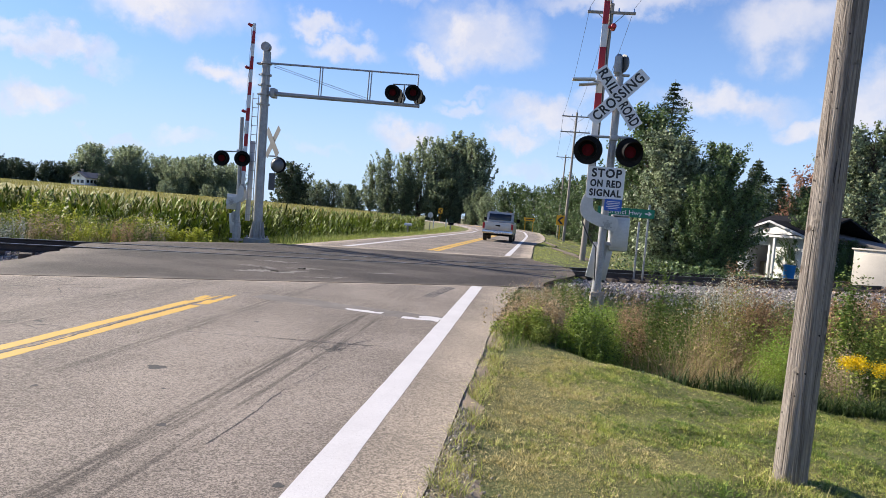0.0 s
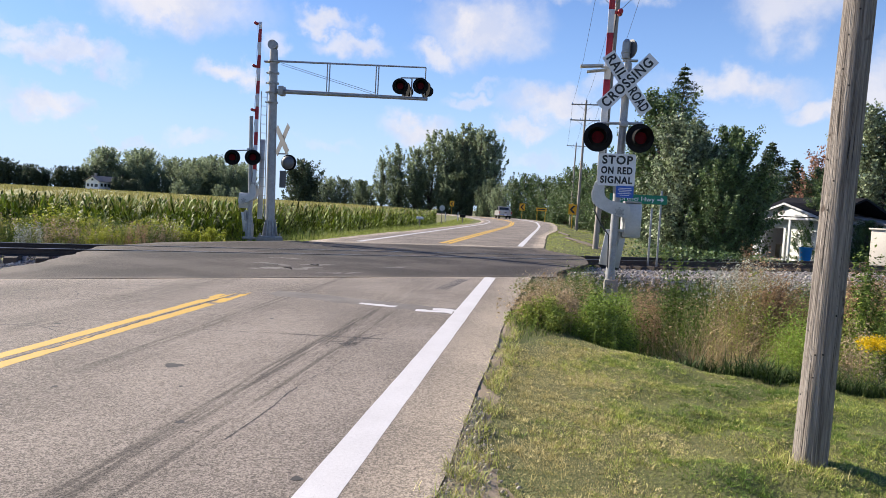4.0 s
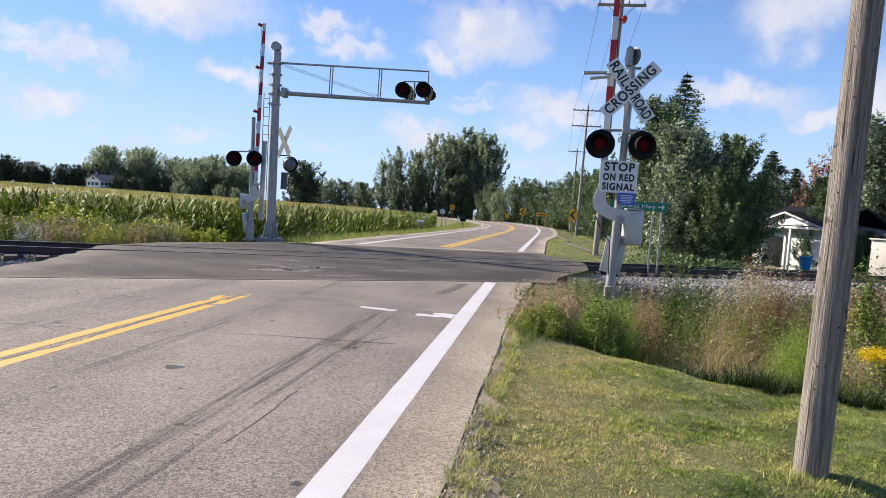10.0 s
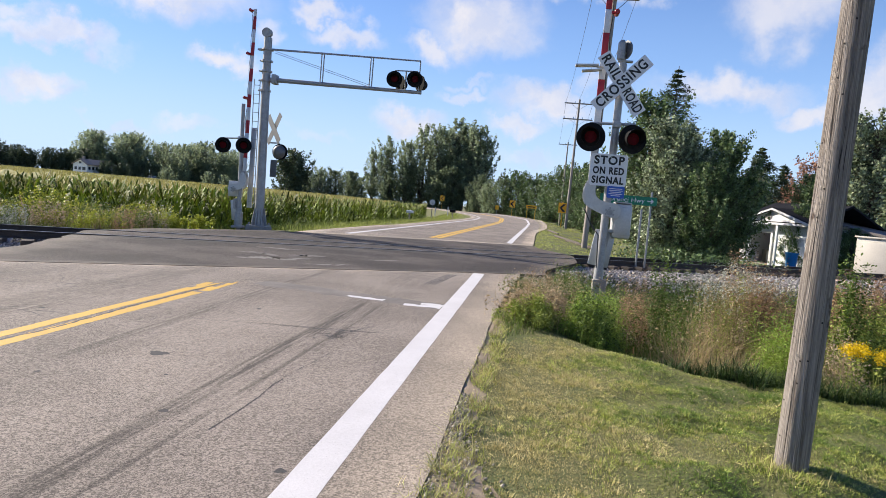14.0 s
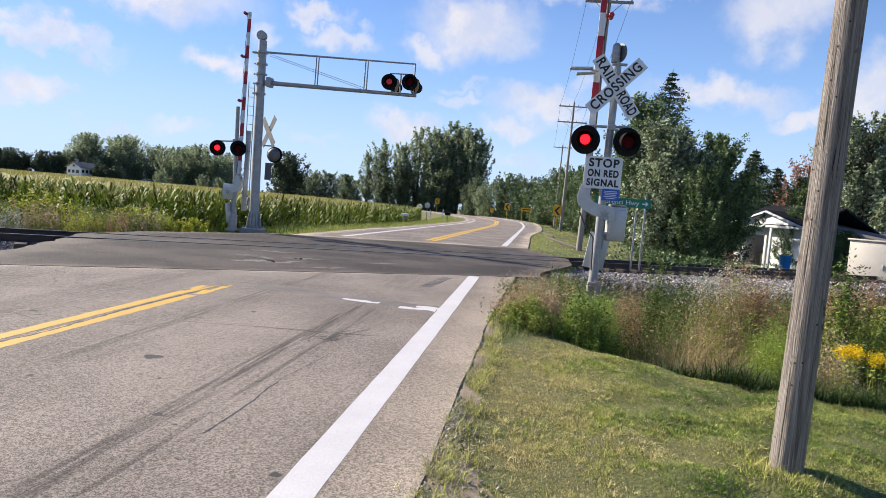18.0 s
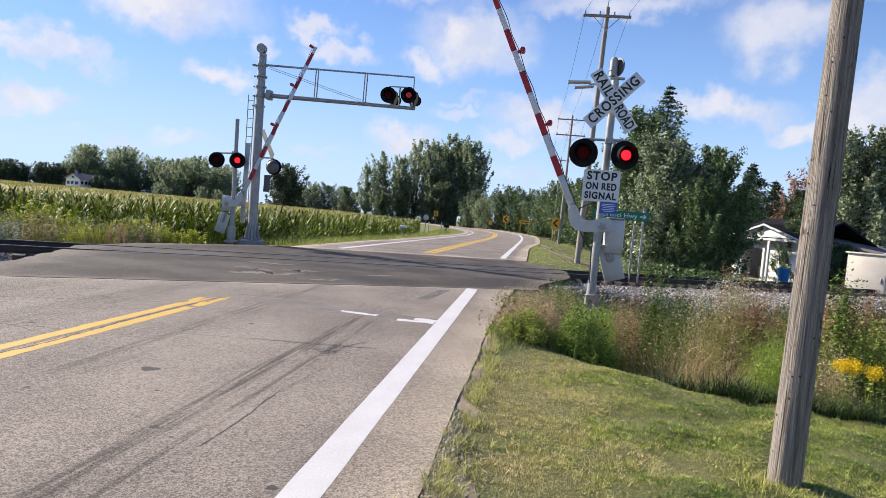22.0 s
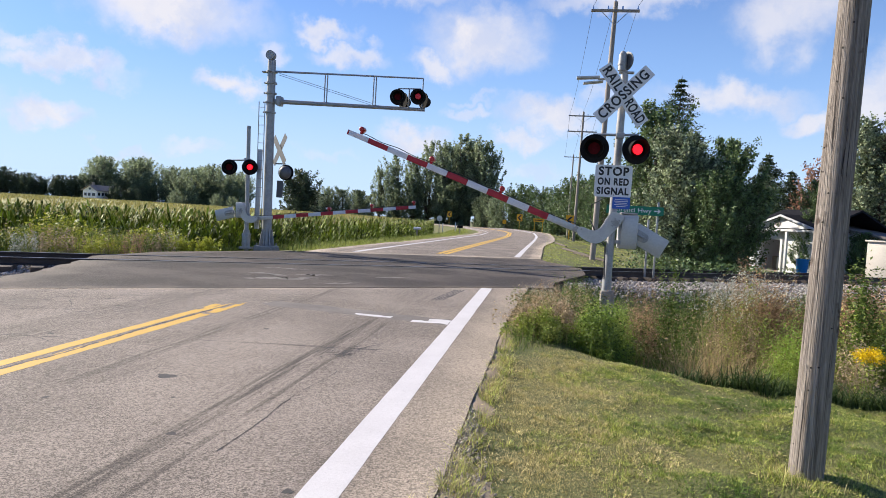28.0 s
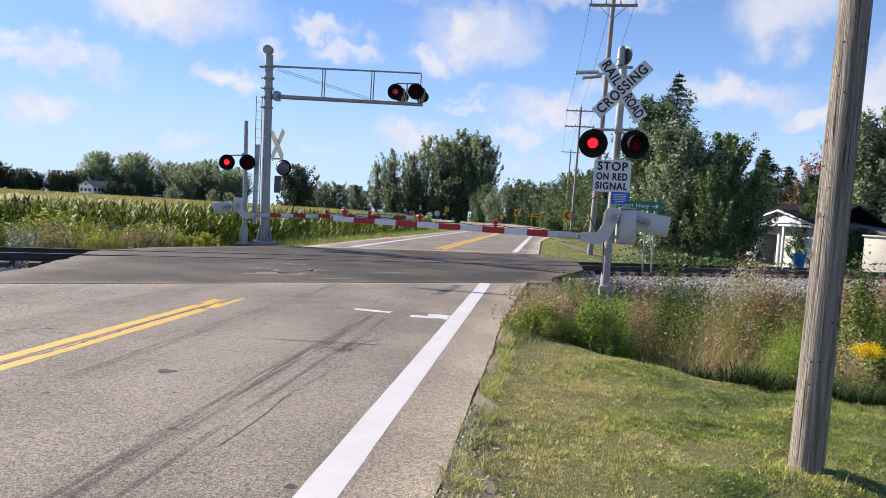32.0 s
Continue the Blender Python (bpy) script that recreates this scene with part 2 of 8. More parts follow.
def asphalt(name, base, dark, stone, wheel=(), big=0.35):
    """Asphalt with stones of mixed tone, pits, mottling, and rubber laid along the wheel paths (rows of x, half width, strength, first and last y)."""
    m = bpy.data.materials.new(name)
    nt, N, L, b = nodes_of(m)
    co = N("ShaderNodeTexCoord")
    P = co.outputs["Object"]

    def math_node(op, *vals):
        n = N("ShaderNodeMath")
        n.operation = op
        for k, v in enumerate(vals):
            if isinstance(v, (int, float)):
                n.inputs[k].default_value = v
            else:
                L(v, n.inputs[k])
        return n.outputs[0]

    def ramp(v, lo, hi, to0=0.0, to1=1.0):
        n = N("ShaderNodeMapRange")
        n.interpolation_type = "SMOOTHSTEP"
        for k, x in (("From Min", lo), ("From Max", hi), ("To Min", to0), ("To Max", to1)):
            n.inputs[k].default_value = x
        L(v, n.inputs["Value"])
        return n.outputs[0]

    def noise_tex(scale, detail=4.0, stretch=None):
        n = N("ShaderNodeTexNoise")
        n.inputs["Scale"].default_value, n.inputs["Detail"].default_value = scale, detail
        if stretch:
            mp = N("ShaderNodeMapping")
            mp.inputs["Scale"].default_value = stretch
            L(P, mp.inputs["Vector"])
            L(mp.outputs[0], n.inputs["Vector"])
        else:
            L(P, n.inputs["Vector"])
        return n.outputs[0]

    tones = []
    for scale in (150.0, 68.0):
        v = N("ShaderNodeTexVoronoi")
        v.inputs["Scale"].default_value = scale
        L(P, v.inputs["Vector"])
        sep = N("ShaderNodeSeparateColor")
        L(v.outputs["Color"], sep.inputs[0])
        tones.append(sep.outputs[0])
    t = math_node("ADD", math_node("MULTIPLY", tones[0], 0.62), math_node("MULTIPLY", tones[1], 0.38))
    mottle = ramp(noise_tex(0.55, 6.0), 0.36, 0.66, -big * 0.5, big * 0.5)
    t = math_node("ADD", math_node("ADD", ramp(t, 0.15, 0.85, -stone, stone), 0.5), mottle)
    mix = N("ShaderNodeMix")
    mix.data_type = "RGBA"
    mix.inputs["A"].default_value, mix.inputs["B"].default_value = (*dark, 1), (*base, 1)
    L(t, mix.inputs["Factor"])
    mul = ramp(noise_tex(62.0, 2.0), 0.66, 0.71, 1.0, 0.30)
    mul = math_node("MULTIPLY", mul, ramp(noise_tex(17.0, 3.0), 0.70, 0.74, 1.0, 0.45))
    if wheel:
        xyz = N("ShaderNodeSeparateXYZ")
        L(P, xyz.inputs[0])
        wander = math_node("MULTIPLY", math_node("SUBTRACT", noise_tex(0.7, 2.0), 0.5), 0.10)
        streak = noise_tex(3.0, 5.0, (9.0, 0.35, 1.0))
        x = math_node("ADD", xyz.outputs[0], wander)
        for x0, half, strength, y0, y1 in wheel:
            d = math_node("ABSOLUTE", math_node("SUBTRACT", x, x0))
            w = math_node("MULTIPLY", ramp(d, half, half * 0.35), ramp(streak, 0.32, 0.60) if half < 0.58 else 1.0)
            w = math_node("MULTIPLY", w, math_node("MULTIPLY", ramp(xyz.outputs[1], y0 - 0.8, y0 + 0.8), ramp(xyz.outputs[1], y1 + 0.8, y1 - 0.8)))
            mul = math_node("MULTIPLY", mul, math_node("SUBTRACT", 1.0, math_node("MULTIPLY", w, strength)))
    out = N("ShaderNodeMix")
    out.data_type, out.blend_type = "RGBA", "MULTIPLY"
    out.inputs["Factor"].default_value = 1.0
    L(mix.outputs["Result"], out.inputs["A"])
    L(mul, out.inputs["B"])
    L(out.outputs["Result"], b.inputs["Base Color"])
    b.inputs["Roughness"].default_value, b.inputs["Specular IOR Level"].default_value = 0.86, 0.30
    bu = N("ShaderNodeBump")
    bu.inputs["Strength"].default_value, bu.inputs["Distance"].default_value = 0.7, 0.008
    L(math_node("ADD", tones[0], noise_tex(60.0, 3.0)), bu.inputs["Height"])
    L(bu.outputs[0], b.inputs["Normal"])
    return m


ASPHALT = asphalt("worn_grey_asphalt", (0.405, 0.343, 0.288), (0.130, 0.110, 0.092), 0.50,
                  ((-2.17, 0.11, 0.55, -10, 8.6), (-1.93, 0.05, 0.40, -10, 8.4), (-2.1, 0.55, 0.16, -12, 12), (-3.55, 0.10, 0.30, 4.8, 12.0), (-3.62, 0.5, 0.14, 0, 13), (-5.2, 0.5, 0.24, -5, 13), (-6.8, 0.5, 0.26, -5, 13), (-0.72, 0.60, 0.22, -12, 14)))
ASPHALT_DARK = asphalt("dark_crossing_asphalt", (0.118, 0.098, 0.085), (0.040, 0.033, 0.029), 0.42, big=0.9)
ASPHALT_WORN = surface("scuffed_asphalt", (0.26, 0.235, 0.215), (0.15, 0.14, 0.13), 0.9, scale=2.0, fine=60, contrast=0.8, bump=0.4, spec=0.25)
TAR = surface("black_tar", (0.035, 0.033, 0.032), (0.06, 0.055, 0.05), 0.75, scale=5, fine=60, bump=0.3)
RAIL_SEAL = surface("dark_rail_seal", (0.045, 0.041, 0.039), (0.075, 0.068, 0.063), 0.85, scale=3, fine=40, bump=0.3, spec=0.2)
TYRE_MARK = surface("rubber_mark", (0.13, 0.117, 0.107), (0.24, 0.215, 0.195), 0.9, scale=3.0, fine=45, contrast=0.6, bump=0.4, bump_scale=130, dist=0.006, spec=0.25)
PAINT_WHITE = surface("white_road_paint", (0.66, 0.64, 0.64), (0.52, 0.50, 0.50), 0.7, scale=3, fine=60, contrast=0.9, bump=0.35, bump_scale=130, dist=0.005,
                      spots=(170.0, 0.64, 0.70, (0.35, 0.34, 0.33)))
PAINT_YELLOW = surface("yellow_road_paint", (0.70, 0.42, 0.045), (0.54, 0.33, 0.06), 0.7, scale=3, fine=60, contrast=0.9, bump=0.35, bump_scale=130, dist=0.005,
                       spots=(70.0, 0.60, 0.68, (0.34, 0.24, 0.12)))
GALV = surface("galvanised_steel", (0.40, 0.40, 0.395), (0.27, 0.27, 0.268), 0.5, 0.35, scale=9, fine=45, contrast=0.6, bump=0.08)
ALU = surface("brushed_aluminium_panel", (0.56, 0.56, 0.55), (0.44, 0.44, 0.435), 0.45, 0.3, scale=3, fine=30, contrast=0.7, bump=0.05)
ALU_BACK = surface("weathered_aluminium_back", (0.135, 0.14, 0.148), (0.10, 0.105, 0.11), 0.6, 0.2, scale=5, fine=40, contrast=0.6, bump=0.06)
SIGN_WHITE = surface("white_sign_sheet", (0.74, 0.75, 0.77), (0.66, 0.67, 0.69), 0.35, scale=4, fine=40, contrast=0.6, bump=0.03)
SIGN_BLACK = surface("black_sign_ink", (0.012, 0.012, 0.013), (0.02, 0.02, 0.02), 0.5, bump=0)
SIGN_BLUE = surface("blue_sign_sheet", (0.02, 0.09, 0.42), (0.03, 0.11, 0.48), 0.4, bump=0)
SIGN_GREEN = surface("green_sign_sheet", (0.0, 0.16, 0.085), (0.0, 0.19, 0.10), 0.4, bump=0)
SIGN_YELLOW = surface("yellow_sign_sheet", (0.85, 0.42, 0.01), (0.78, 0.38, 0.01), 0.45, bump=0)
YELLOW_POST = surface("yellow_painted_post", (0.72, 0.42, 0.03), (0.6, 0.34, 0.03), 0.6, bump=0)
BLACK = surface("matt_black_paint", (0.010, 0.010, 0.011), (0.018, 0.018, 0.018), 0.85, scale=8, fine=40, bump=0.05, spec=0.12)
DOME = surface("dull_dark_steel", (0.17, 0.175, 0.18), (0.12, 0.12, 0.125), 0.42, 0.4, scale=6, fine=40, bump=0.03)
LENS = surface("dark_red_lens", (0.11, 0.004, 0.009), (0.06, 0.002, 0.005), 0.75, scale=8, fine=50, bump=0.1, spec=0.15)
GLOW_DIM = glowing("dim_red_lens", (0.40, 0.006, 0.015), 0.16)
GLOW = glowing("lit_red_lens", (1.0, 0.006, 0.016), 1.15)
ARM_LAMP_RED = surface("red_lamp_plastic", (0.45, 0.01, 0.015), (0.35, 0.008, 0.012), 0.3, bump=0)
RED = surface("red_reflective_tape", (0.42, 0.018, 0.03), (0.33, 0.012, 0.022), 0.5, scale=5, fine=40, bump=0.03)
ARM_WHITE = surface("white_reflective_tape", (0.72, 0.72, 0.74), (0.62, 0.62, 0.64), 0.45, scale=5, fine=40, bump=0.03)
CABINET_TAN = surface("pale_tan_painted_steel", (0.58, 0.53, 0.46), (0.50, 0.455, 0.39), 0.6, scale=2, fine=30, bump=0.03)
CONCRETE = surface("weathered_concrete", (0.34, 0.31, 0.27), (0.24, 0.22, 0.19), 0.9, scale=5, fine=50, bump=0.3)
POLE_WOOD = surface("weathered_pole_wood", (0.37, 0.325, 0.285), (0.125, 0.104, 0.088), 0.85, scale=8, fine=30, contrast=0.55, bump=1.0, bump_scale=26, dist=0.018, stretch=(5.5, 5.5, 0.16), spec=0.2,
                    spots=(7.0, 0.62, 0.7, (0.10, 0.075, 0.06)))
POLE_DARK = surface("dark_crack", (0.035, 0.027, 0.022), (0.02, 0.016, 0.014), 0.9, bump=0)
POLE_FAR = surface("grey_brown_pole_wood", (0.36, 0.32, 0.28), (0.24, 0.205, 0.175), 0.85, scale=3, fine=30, stretch=(4, 4, 0.3), bump=0.3)
STEEL_RAIL = surface("rusty_rail_steel", (0.075, 0.055, 0.045), (0.045, 0.035, 0.03), 0.7, 0.3, scale=5, fine=60, bump=0.2)
RAIL_TOP = surface("polished_rail_head", (0.32, 0.31, 0.31), (0.22, 0.21, 0.21), 0.35, 0.8, scale=3, fine=60, bump=0.05)
TIE = surface("creosoted_sleeper", (0.075, 0.058, 0.046), (0.045, 0.036, 0.03), 0.9, scale=4, fine=40, stretch=(1, 6, 6), bump=0.5, spread=0.3)
BALLAST = surface("grey_ballast_stone", (0.56, 0.50, 0.44), (0.26, 0.23, 0.20), 0.85, scale=9, fine=60, island=0.75, bump=0.15)
SOIL = surface("verge_soil_and_thatch", (0.085, 0.095, 0.028), (0.17, 0.16, 0.055), 0.95, scale=1.2, fine=22, contrast=0.8, bump=0.8, bump_scale=40, dist=0.03,
               spots=(0.5, 0.52, 0.66, (0.11, 0.14, 0.035)))
BARE_SOIL = surface("dry_tan_soil", (0.42, 0.34, 0.25), (0.25, 0.195, 0.14), 0.95, scale=6, fine=60, contrast=0.7, bump=0.5, bump_scale=60, dist=0.006, spec=0.1)
GRAVEL = surface("shoulder_grit", (0.46, 0.41, 0.34), (0.26, 0.225, 0.185), 0.95, scale=10, fine=70, island=0.4, bump=0.08)
LAWN = surface("mown_grass_blade", (0.30, 0.37, 0.065), (0.52, 0.52, 0.15), 0.6, scale=0.9, fine=7, contrast=0.8, island=0.6, bump=0, trans=0.25)
LAWN_DEEP = surface("deep_green_grass_blade", (0.12, 0.195, 0.035), (0.20, 0.28, 0.05), 0.6, scale=0.9, fine=7, contrast=0.8, island=0.5, bump=0, trans=0.2)
LAWN_DRY = surface("dry_grass_blade", (0.62, 0.53, 0.26), (0.48, 0.42, 0.17), 0.7, scale=2, fine=9, island=0.5, bump=0, trans=0.2)
WEED = surface("tall_weed_green", (0.07, 0.12, 0.020), (0.15, 0.20, 0.04), 0.6, scale=0.8, fine=5, contrast=0.9, island=0.5, bump=0, trans=0.14)
# grass green darkened so its colour carries the shade in the ditch
WEED_SHADE = surface("shade_toned_ditch_grass", (0.034, 0.062, 0.013), (0.06, 0.095, 0.022), 0.65, scale=0.8, fine=5, island=0.5, bump=0, trans=0.05)
WEED_LIGHT = surface("pale_weed_green", (0.24, 0.31, 0.05), (0.37, 0.39, 0.10), 0.6, scale=1, fine=5, island=0.5, bump=0, trans=0.25)
WEED_DRY = surface("dry_grass_stem", (0.40, 0.31, 0.16), (0.30, 0.22, 0.11), 0.7, scale=2, fine=9, island=0.4, bump=0, trans=0.15)
WEED_BROWN = surface("red_brown_seed_head", (0.32, 0.195, 0.115), (0.43, 0.29, 0.17), 0.8, scale=3, fine=12, island=0.5, bump=0, trans=0.2)
SEED_PINK = surface("pinkish_seed_grass", (0.54, 0.43, 0.28), (0.42, 0.31, 0.20), 0.8, scale=3, fine=12, island=0.4, bump=0, trans=0.25)
FEATHER = surface("feathery_bright_green", (0.20, 0.30, 0.045), (0.32, 0.41, 0.075), 0.55, scale=2, fine=9, island=0.4, bump=0, trans=0.35)
FLOWER_WHITE = surface("white_flower_heads", (0.55, 0.55, 0.45), (0.45, 0.46, 0.36), 0.7, island=0.3, bump=0)
GOLDENROD = surface("goldenrod_flower", (0.80, 0.58, 0.01), (0.66, 0.46, 0.01), 0.7, island=0.3, bump=0, trans=0.2)
VINE = surface("sunlit_vine_leaf", (0.42, 0.45, 0.05), (0.31, 0.34, 0.045), 0.5, island=0.4, bump=0, trans=0.3)
CORN = surface("corn_leaf", (0.055, 0.10, 0.012), (0.25, 0.30, 0.028), 0.6, scale=0.5, fine=4, contrast=0.8, island=0.75, bump=0, trans=0.09)
CORN_TOP = surface("corn_tassel", (0.42, 0.36, 0.13), (0.30, 0.29, 0.09), 0.7, scale=0.3, fine=3, island=0.35, bump=0, trans=0.2)
CORN_FAR = surface("corn_canopy", (0.33, 0.30, 0.10), (0.22, 0.23, 0.065), 0.8, scale=0.05, fine=1.5, contrast=0.8, bump=0.6, bump_scale=3, dist=0.3)
LEAF = surface("broad_leaf", (0.085, 0.14, 0.048), (0.15, 0.205, 0.078), 0.50, scale=0.6, fine=4, island=0.6, bump=0, trans=0.22, spec=0.35)
LEAF_PALE = surface("silvery_maple_leaf", (0.125, 0.175, 0.075), (0.36, 0.40, 0.26), 0.42, scale=0.6, fine=4, contrast=0.7, island=0.7, bump=0, trans=0.24, spec=0.5)
# the next two leaf colours are lifted to stand in for aerial haze
LEAF_HAZED = surface("hazed_distant_leaf", (0.19, 0.245, 0.145), (0.33, 0.375, 0.225), 0.6, scale=0.08, fine=0.7, contrast=0.9, island=0.45, bump=0, trans=0.5)
LEAF_DARK_HAZED = surface("hazed_dark_leaf", (0.125, 0.165, 0.095), (0.20, 0.24, 0.135), 0.6, scale=0.1, fine=0.8, island=0.45, bump=0, trans=0.5)
LEAF_DEEP = surface("deep_green_field_leaf", (0.05, 0.075, 0.045), (0.085, 0.11, 0.06), 0.6, scale=0.3, fine=2, island=0.5, bump=0, trans=0.25)
LEAF_RED = surface("rusty_leaf", (0.40, 0.23, 0.17), (0.30, 0.17, 0.10), 0.6, scale=0.5, fine=4, island=0.4, bump=0, trans=0.2)
NEEDLE = surface("conifer_needle", (0.055, 0.085, 0.045), (0.09, 0.12, 0.06), 0.6, scale=0.5, fine=4, island=0.5, bump=0, trans=0.1)
BARK = surface("grey_bark", (0.13, 0.105, 0.085), (0.08, 0.065, 0.05), 0.9, scale=5, fine=30, stretch=(3, 3, 0.5), bump=0.6)
SIDING = surface("white_vinyl_siding", (0.82, 0.82, 0.83), (0.74, 0.74, 0.75), 0.6, scale=2, fine=30, contrast=0.6, bump=0.05)
SHINGLE = surface("dark_roof_shingle", (0.014, 0.0145, 0.018), (0.026, 0.026, 0.03), 0.95, scale=4, fine=40, bump=0.4, spec=0.05)
SHINGLE_GREY = surface("grey_roof_shingle", (0.26, 0.235, 0.22), (0.19, 0.17, 0.16), 0.95, scale=3, fine=30, bump=0.3, spec=0.1)
DARK_INSIDE = surface("unlit_interior", (0.05, 0.04, 0.035), (0.03, 0.025, 0.02), 0.9, bump=0)
BIN_BLUE = surface("blue_plastic", (0.005, 0.22, 0.55), (0.005, 0.18, 0.46), 0.4, bump=0)
TRUCK_PAINT = surface("silver_beige_car_paint", (0.50, 0.48, 0.45), (0.44, 0.42, 0.39), 0.28, 0.35, bump=0)
RUBBER = surface("tyre_rubber", (0.02, 0.02, 0.02), (0.03, 0.03, 0.03), 0.8, bump=0.1)
CHROME = surface("chromed_steel", (0.6, 0.6, 0.62), (0.5, 0.5, 0.52), 0.2, 0.9, bump=0)
TAIL_LIGHT = surface("red_tail_light", (0.35, 0.01, 0.012), (0.3, 0.01, 0.01), 0.3, bump=0)
WIRE = surface("dark_cable", (0.03, 0.03, 0.03), (0.05, 0.05, 0.05), 0.7, bump=0)


def pane_material():
    m = bpy.data.materials.new("dark_window_glass")
    nt, N, L, b = nodes_of(m)
    b.inputs["Base Color"].default_value = (0.02, 0.025, 0.03, 1)
    b.inputs["Roughness"].default_value = 0.06
    return m


GLASS = pane_material()


# ---------------------------------------------------------------- builders
def mesh_of(name, bm, material, smooth=True):
    me = bpy.data.meshes.new(name)
    bmesh.ops.recalc_face_normals(bm, faces=bm.faces)
    bm.to_mesh(me)
    bm.free()
    me.materials.append(material)
    if smooth:
        me.polygons.foreach_set("use_smooth", [True] * len(me.polygons))
        me.set_sharp_from_angle(angle=radians(35))
    return me


def thing(name, label, category, at=(0, 0, 0), rz=0, group="", kind=""):
    e = new(name)
    e.empty_display_size = 0.2
    e.matrix_world = pose(*at, 0, 0, rz)
    return tagged(e, label, category, group, kind)


def part(name, bm, material, parent, label="", smooth=True):
    ob = new(name, mesh_of(name, bm, material, smooth))
    ob.parent = parent
    return tagged(ob, label)


def shared(name, me, parent, m):
    ob = new(name, me)
    ob.parent = parent
    ob.matrix_local = m
    return ob


def box(bm, c, s, m=None, bevel=0.0):
    r = bmesh.ops.create_cube(bm, size=1.0)
    vs = r["verts"]
    bmesh.ops.scale(bm, vec=s, verts=vs)
    if bevel:
        es = list({e for v in vs for e in v.link_edges})
        out = bmesh.ops.bevel(bm, geom=es, offset=bevel, segments=2, affect="EDGES", profile=0.5)
        vs = list({v for f in out["faces"] for v in f.verts} | {v for v in vs if v.is_valid})
    mm = Matrix.Translation(c) @ (m or Matrix())
    bmesh.ops.transform(bm, matrix=mm, verts=vs)
    return bm


def tube(bm, a, b, r0, r1=None, n=12, caps=True):
    a, b = Vector(a), Vector(b)
    d = b - a
    m = Matrix.Translation((a + b) / 2) @ d.to_track_quat("Z", "Y").to_matrix().to_4x4()
    bmesh.ops.create_cone(bm, cap_ends=caps, segments=n, radius1=r0, radius2=r0 if r1 is None else r1, depth=d.length, matrix=m)
    return bm


def sweep(bm, pts, r, n=6):
    """One continuous round cable through the points."""
    pts = [Vector(p) for p in pts]
    rings = []
    for k, p in enumerate(pts):
        d = (pts[min(k + 1, len(pts) - 1)] - pts[max(k - 1, 0)]).normalized()
        q = d.to_track_quat("Z", "Y")
        rings.append([bm.verts.new(p + q @ Vector((r * math.cos(2 * PI * j / n), r * math.sin(2 * PI * j / n), 0))) for j in range(n)])
    for a, b in zip(rings, rings[1:]):
        for j in range(n):
            bm.faces.new((a[j], a[(j + 1) % n], b[(j + 1) % n], b[j]))
    bm.faces.new(rings[0][::-1])
    bm.faces.new(rings[-1])
    return bm


def prism(bm, outline, m, depth):
    """A flat outline in x and z, pushed along y to the given depth, under the pose m."""
    front = [bm.verts.new(m @ Vector((x, 0, z))) for x, z in outline]
    back = [bm.verts.new(m @ Vector((x, depth, z))) for x, z in outline]
    bm.faces.new(front)
    bm.faces.new(back[::-1])
    for k in range(len(outline)):
        j = (k + 1) % len(outline)
        bm.faces.new((front[k], back[k], back[j], front[j]))
    return bm


def np_mesh(name, v, f, material, smooth=False):
    v, f = np.asarray(v, np.float32).reshape(-1, 3), np.asarray(f, np.int32)
    me = bpy.data.meshes.new(name)
    me.vertices.add(len(v))
    me.vertices.foreach_set("co", v.ravel())
    me.loops.add(f.size)
    me.loops.foreach_set("vertex_index", f.ravel())
    me.polygons.add(len(f))
    me.polygons.foreach_set("loop_start", np.arange(len(f), dtype=np.int32) * f.shape[1])
    if smooth:
        me.polygons.foreach_set("use_smooth", np.ones(len(f), bool))
    me.materials.append(material)
    me.update(calc_edges=True)
    me.validate()
    return me


def sstep(a, b, x):
    t = np.clip((np.asarray(x, float) - a) / (b - a), 0, 1)
    return t * t * (3 - 2 * t)


# ---------------------------------------------------------------- plan: y runs along the near road, x to its right; the track crosses askew
TRACK_ALONG, TRACK_NORMAL = np.array((0.804, 0.594)), np.array((-0.594, 0.804))
RAIL_NEAR, RAIL_FAR = 15.97, 17.41
TRACK_MID = (RAIL_NEAR + RAIL_FAR) / 2
TRACK_Z = 0.20
JOINT_NEAR, JOINT_FAR = 11.40, 21.0
EDGE_R, EDGE_L = -0.47, -7.45
BEND_Y = [0, 66, 80, 94, 106, 124, 142, 160, 178, 195, 212, 230, 250]
BEND_X = [-3.85, -3.85, -4.5, -6.2, -8.6, -12.6, -18.2, -26, -38, -55, -80, -120, -180]


def road_x(y):
    return np.interp(y, BEND_Y, BEND_X)


def road_z(y):
    y = np.asarray(y, float)
    return np.where(y < 13.5, 0.0146 * np.maximum(y, -40), 0.197)


def surf_z(x, y):
    """The road's surface: level across the crossing, banked towards the inside of the bend."""
    x, y = np.asarray(x, float), np.asarray(y, float)
    bank = 0.055 * sstep(56, 78, y) * (1 - sstep(112, 150, y))
    return road_z(y) + bank * np.clip(x - road_x(y) + 2.6, 0, 6.6)


def track_s(x, y):
    return x * TRACK_NORMAL[0] + y * TRACK_NORMAL[1]


def mow_edge(x):
    """The y at which the mown lawn meets the tall weeds."""
    return np.interp(x, [-0.6, -0.2, 0.1, 0.5, 0.95, 1.7, 2.5, 3.4, 5.0, 7.0, 12.0], [6.9, 7.1, 7.75, 7.75, 7.55, 7.1, 6.9, 6.8, 6.9, 7.4, 9.5])


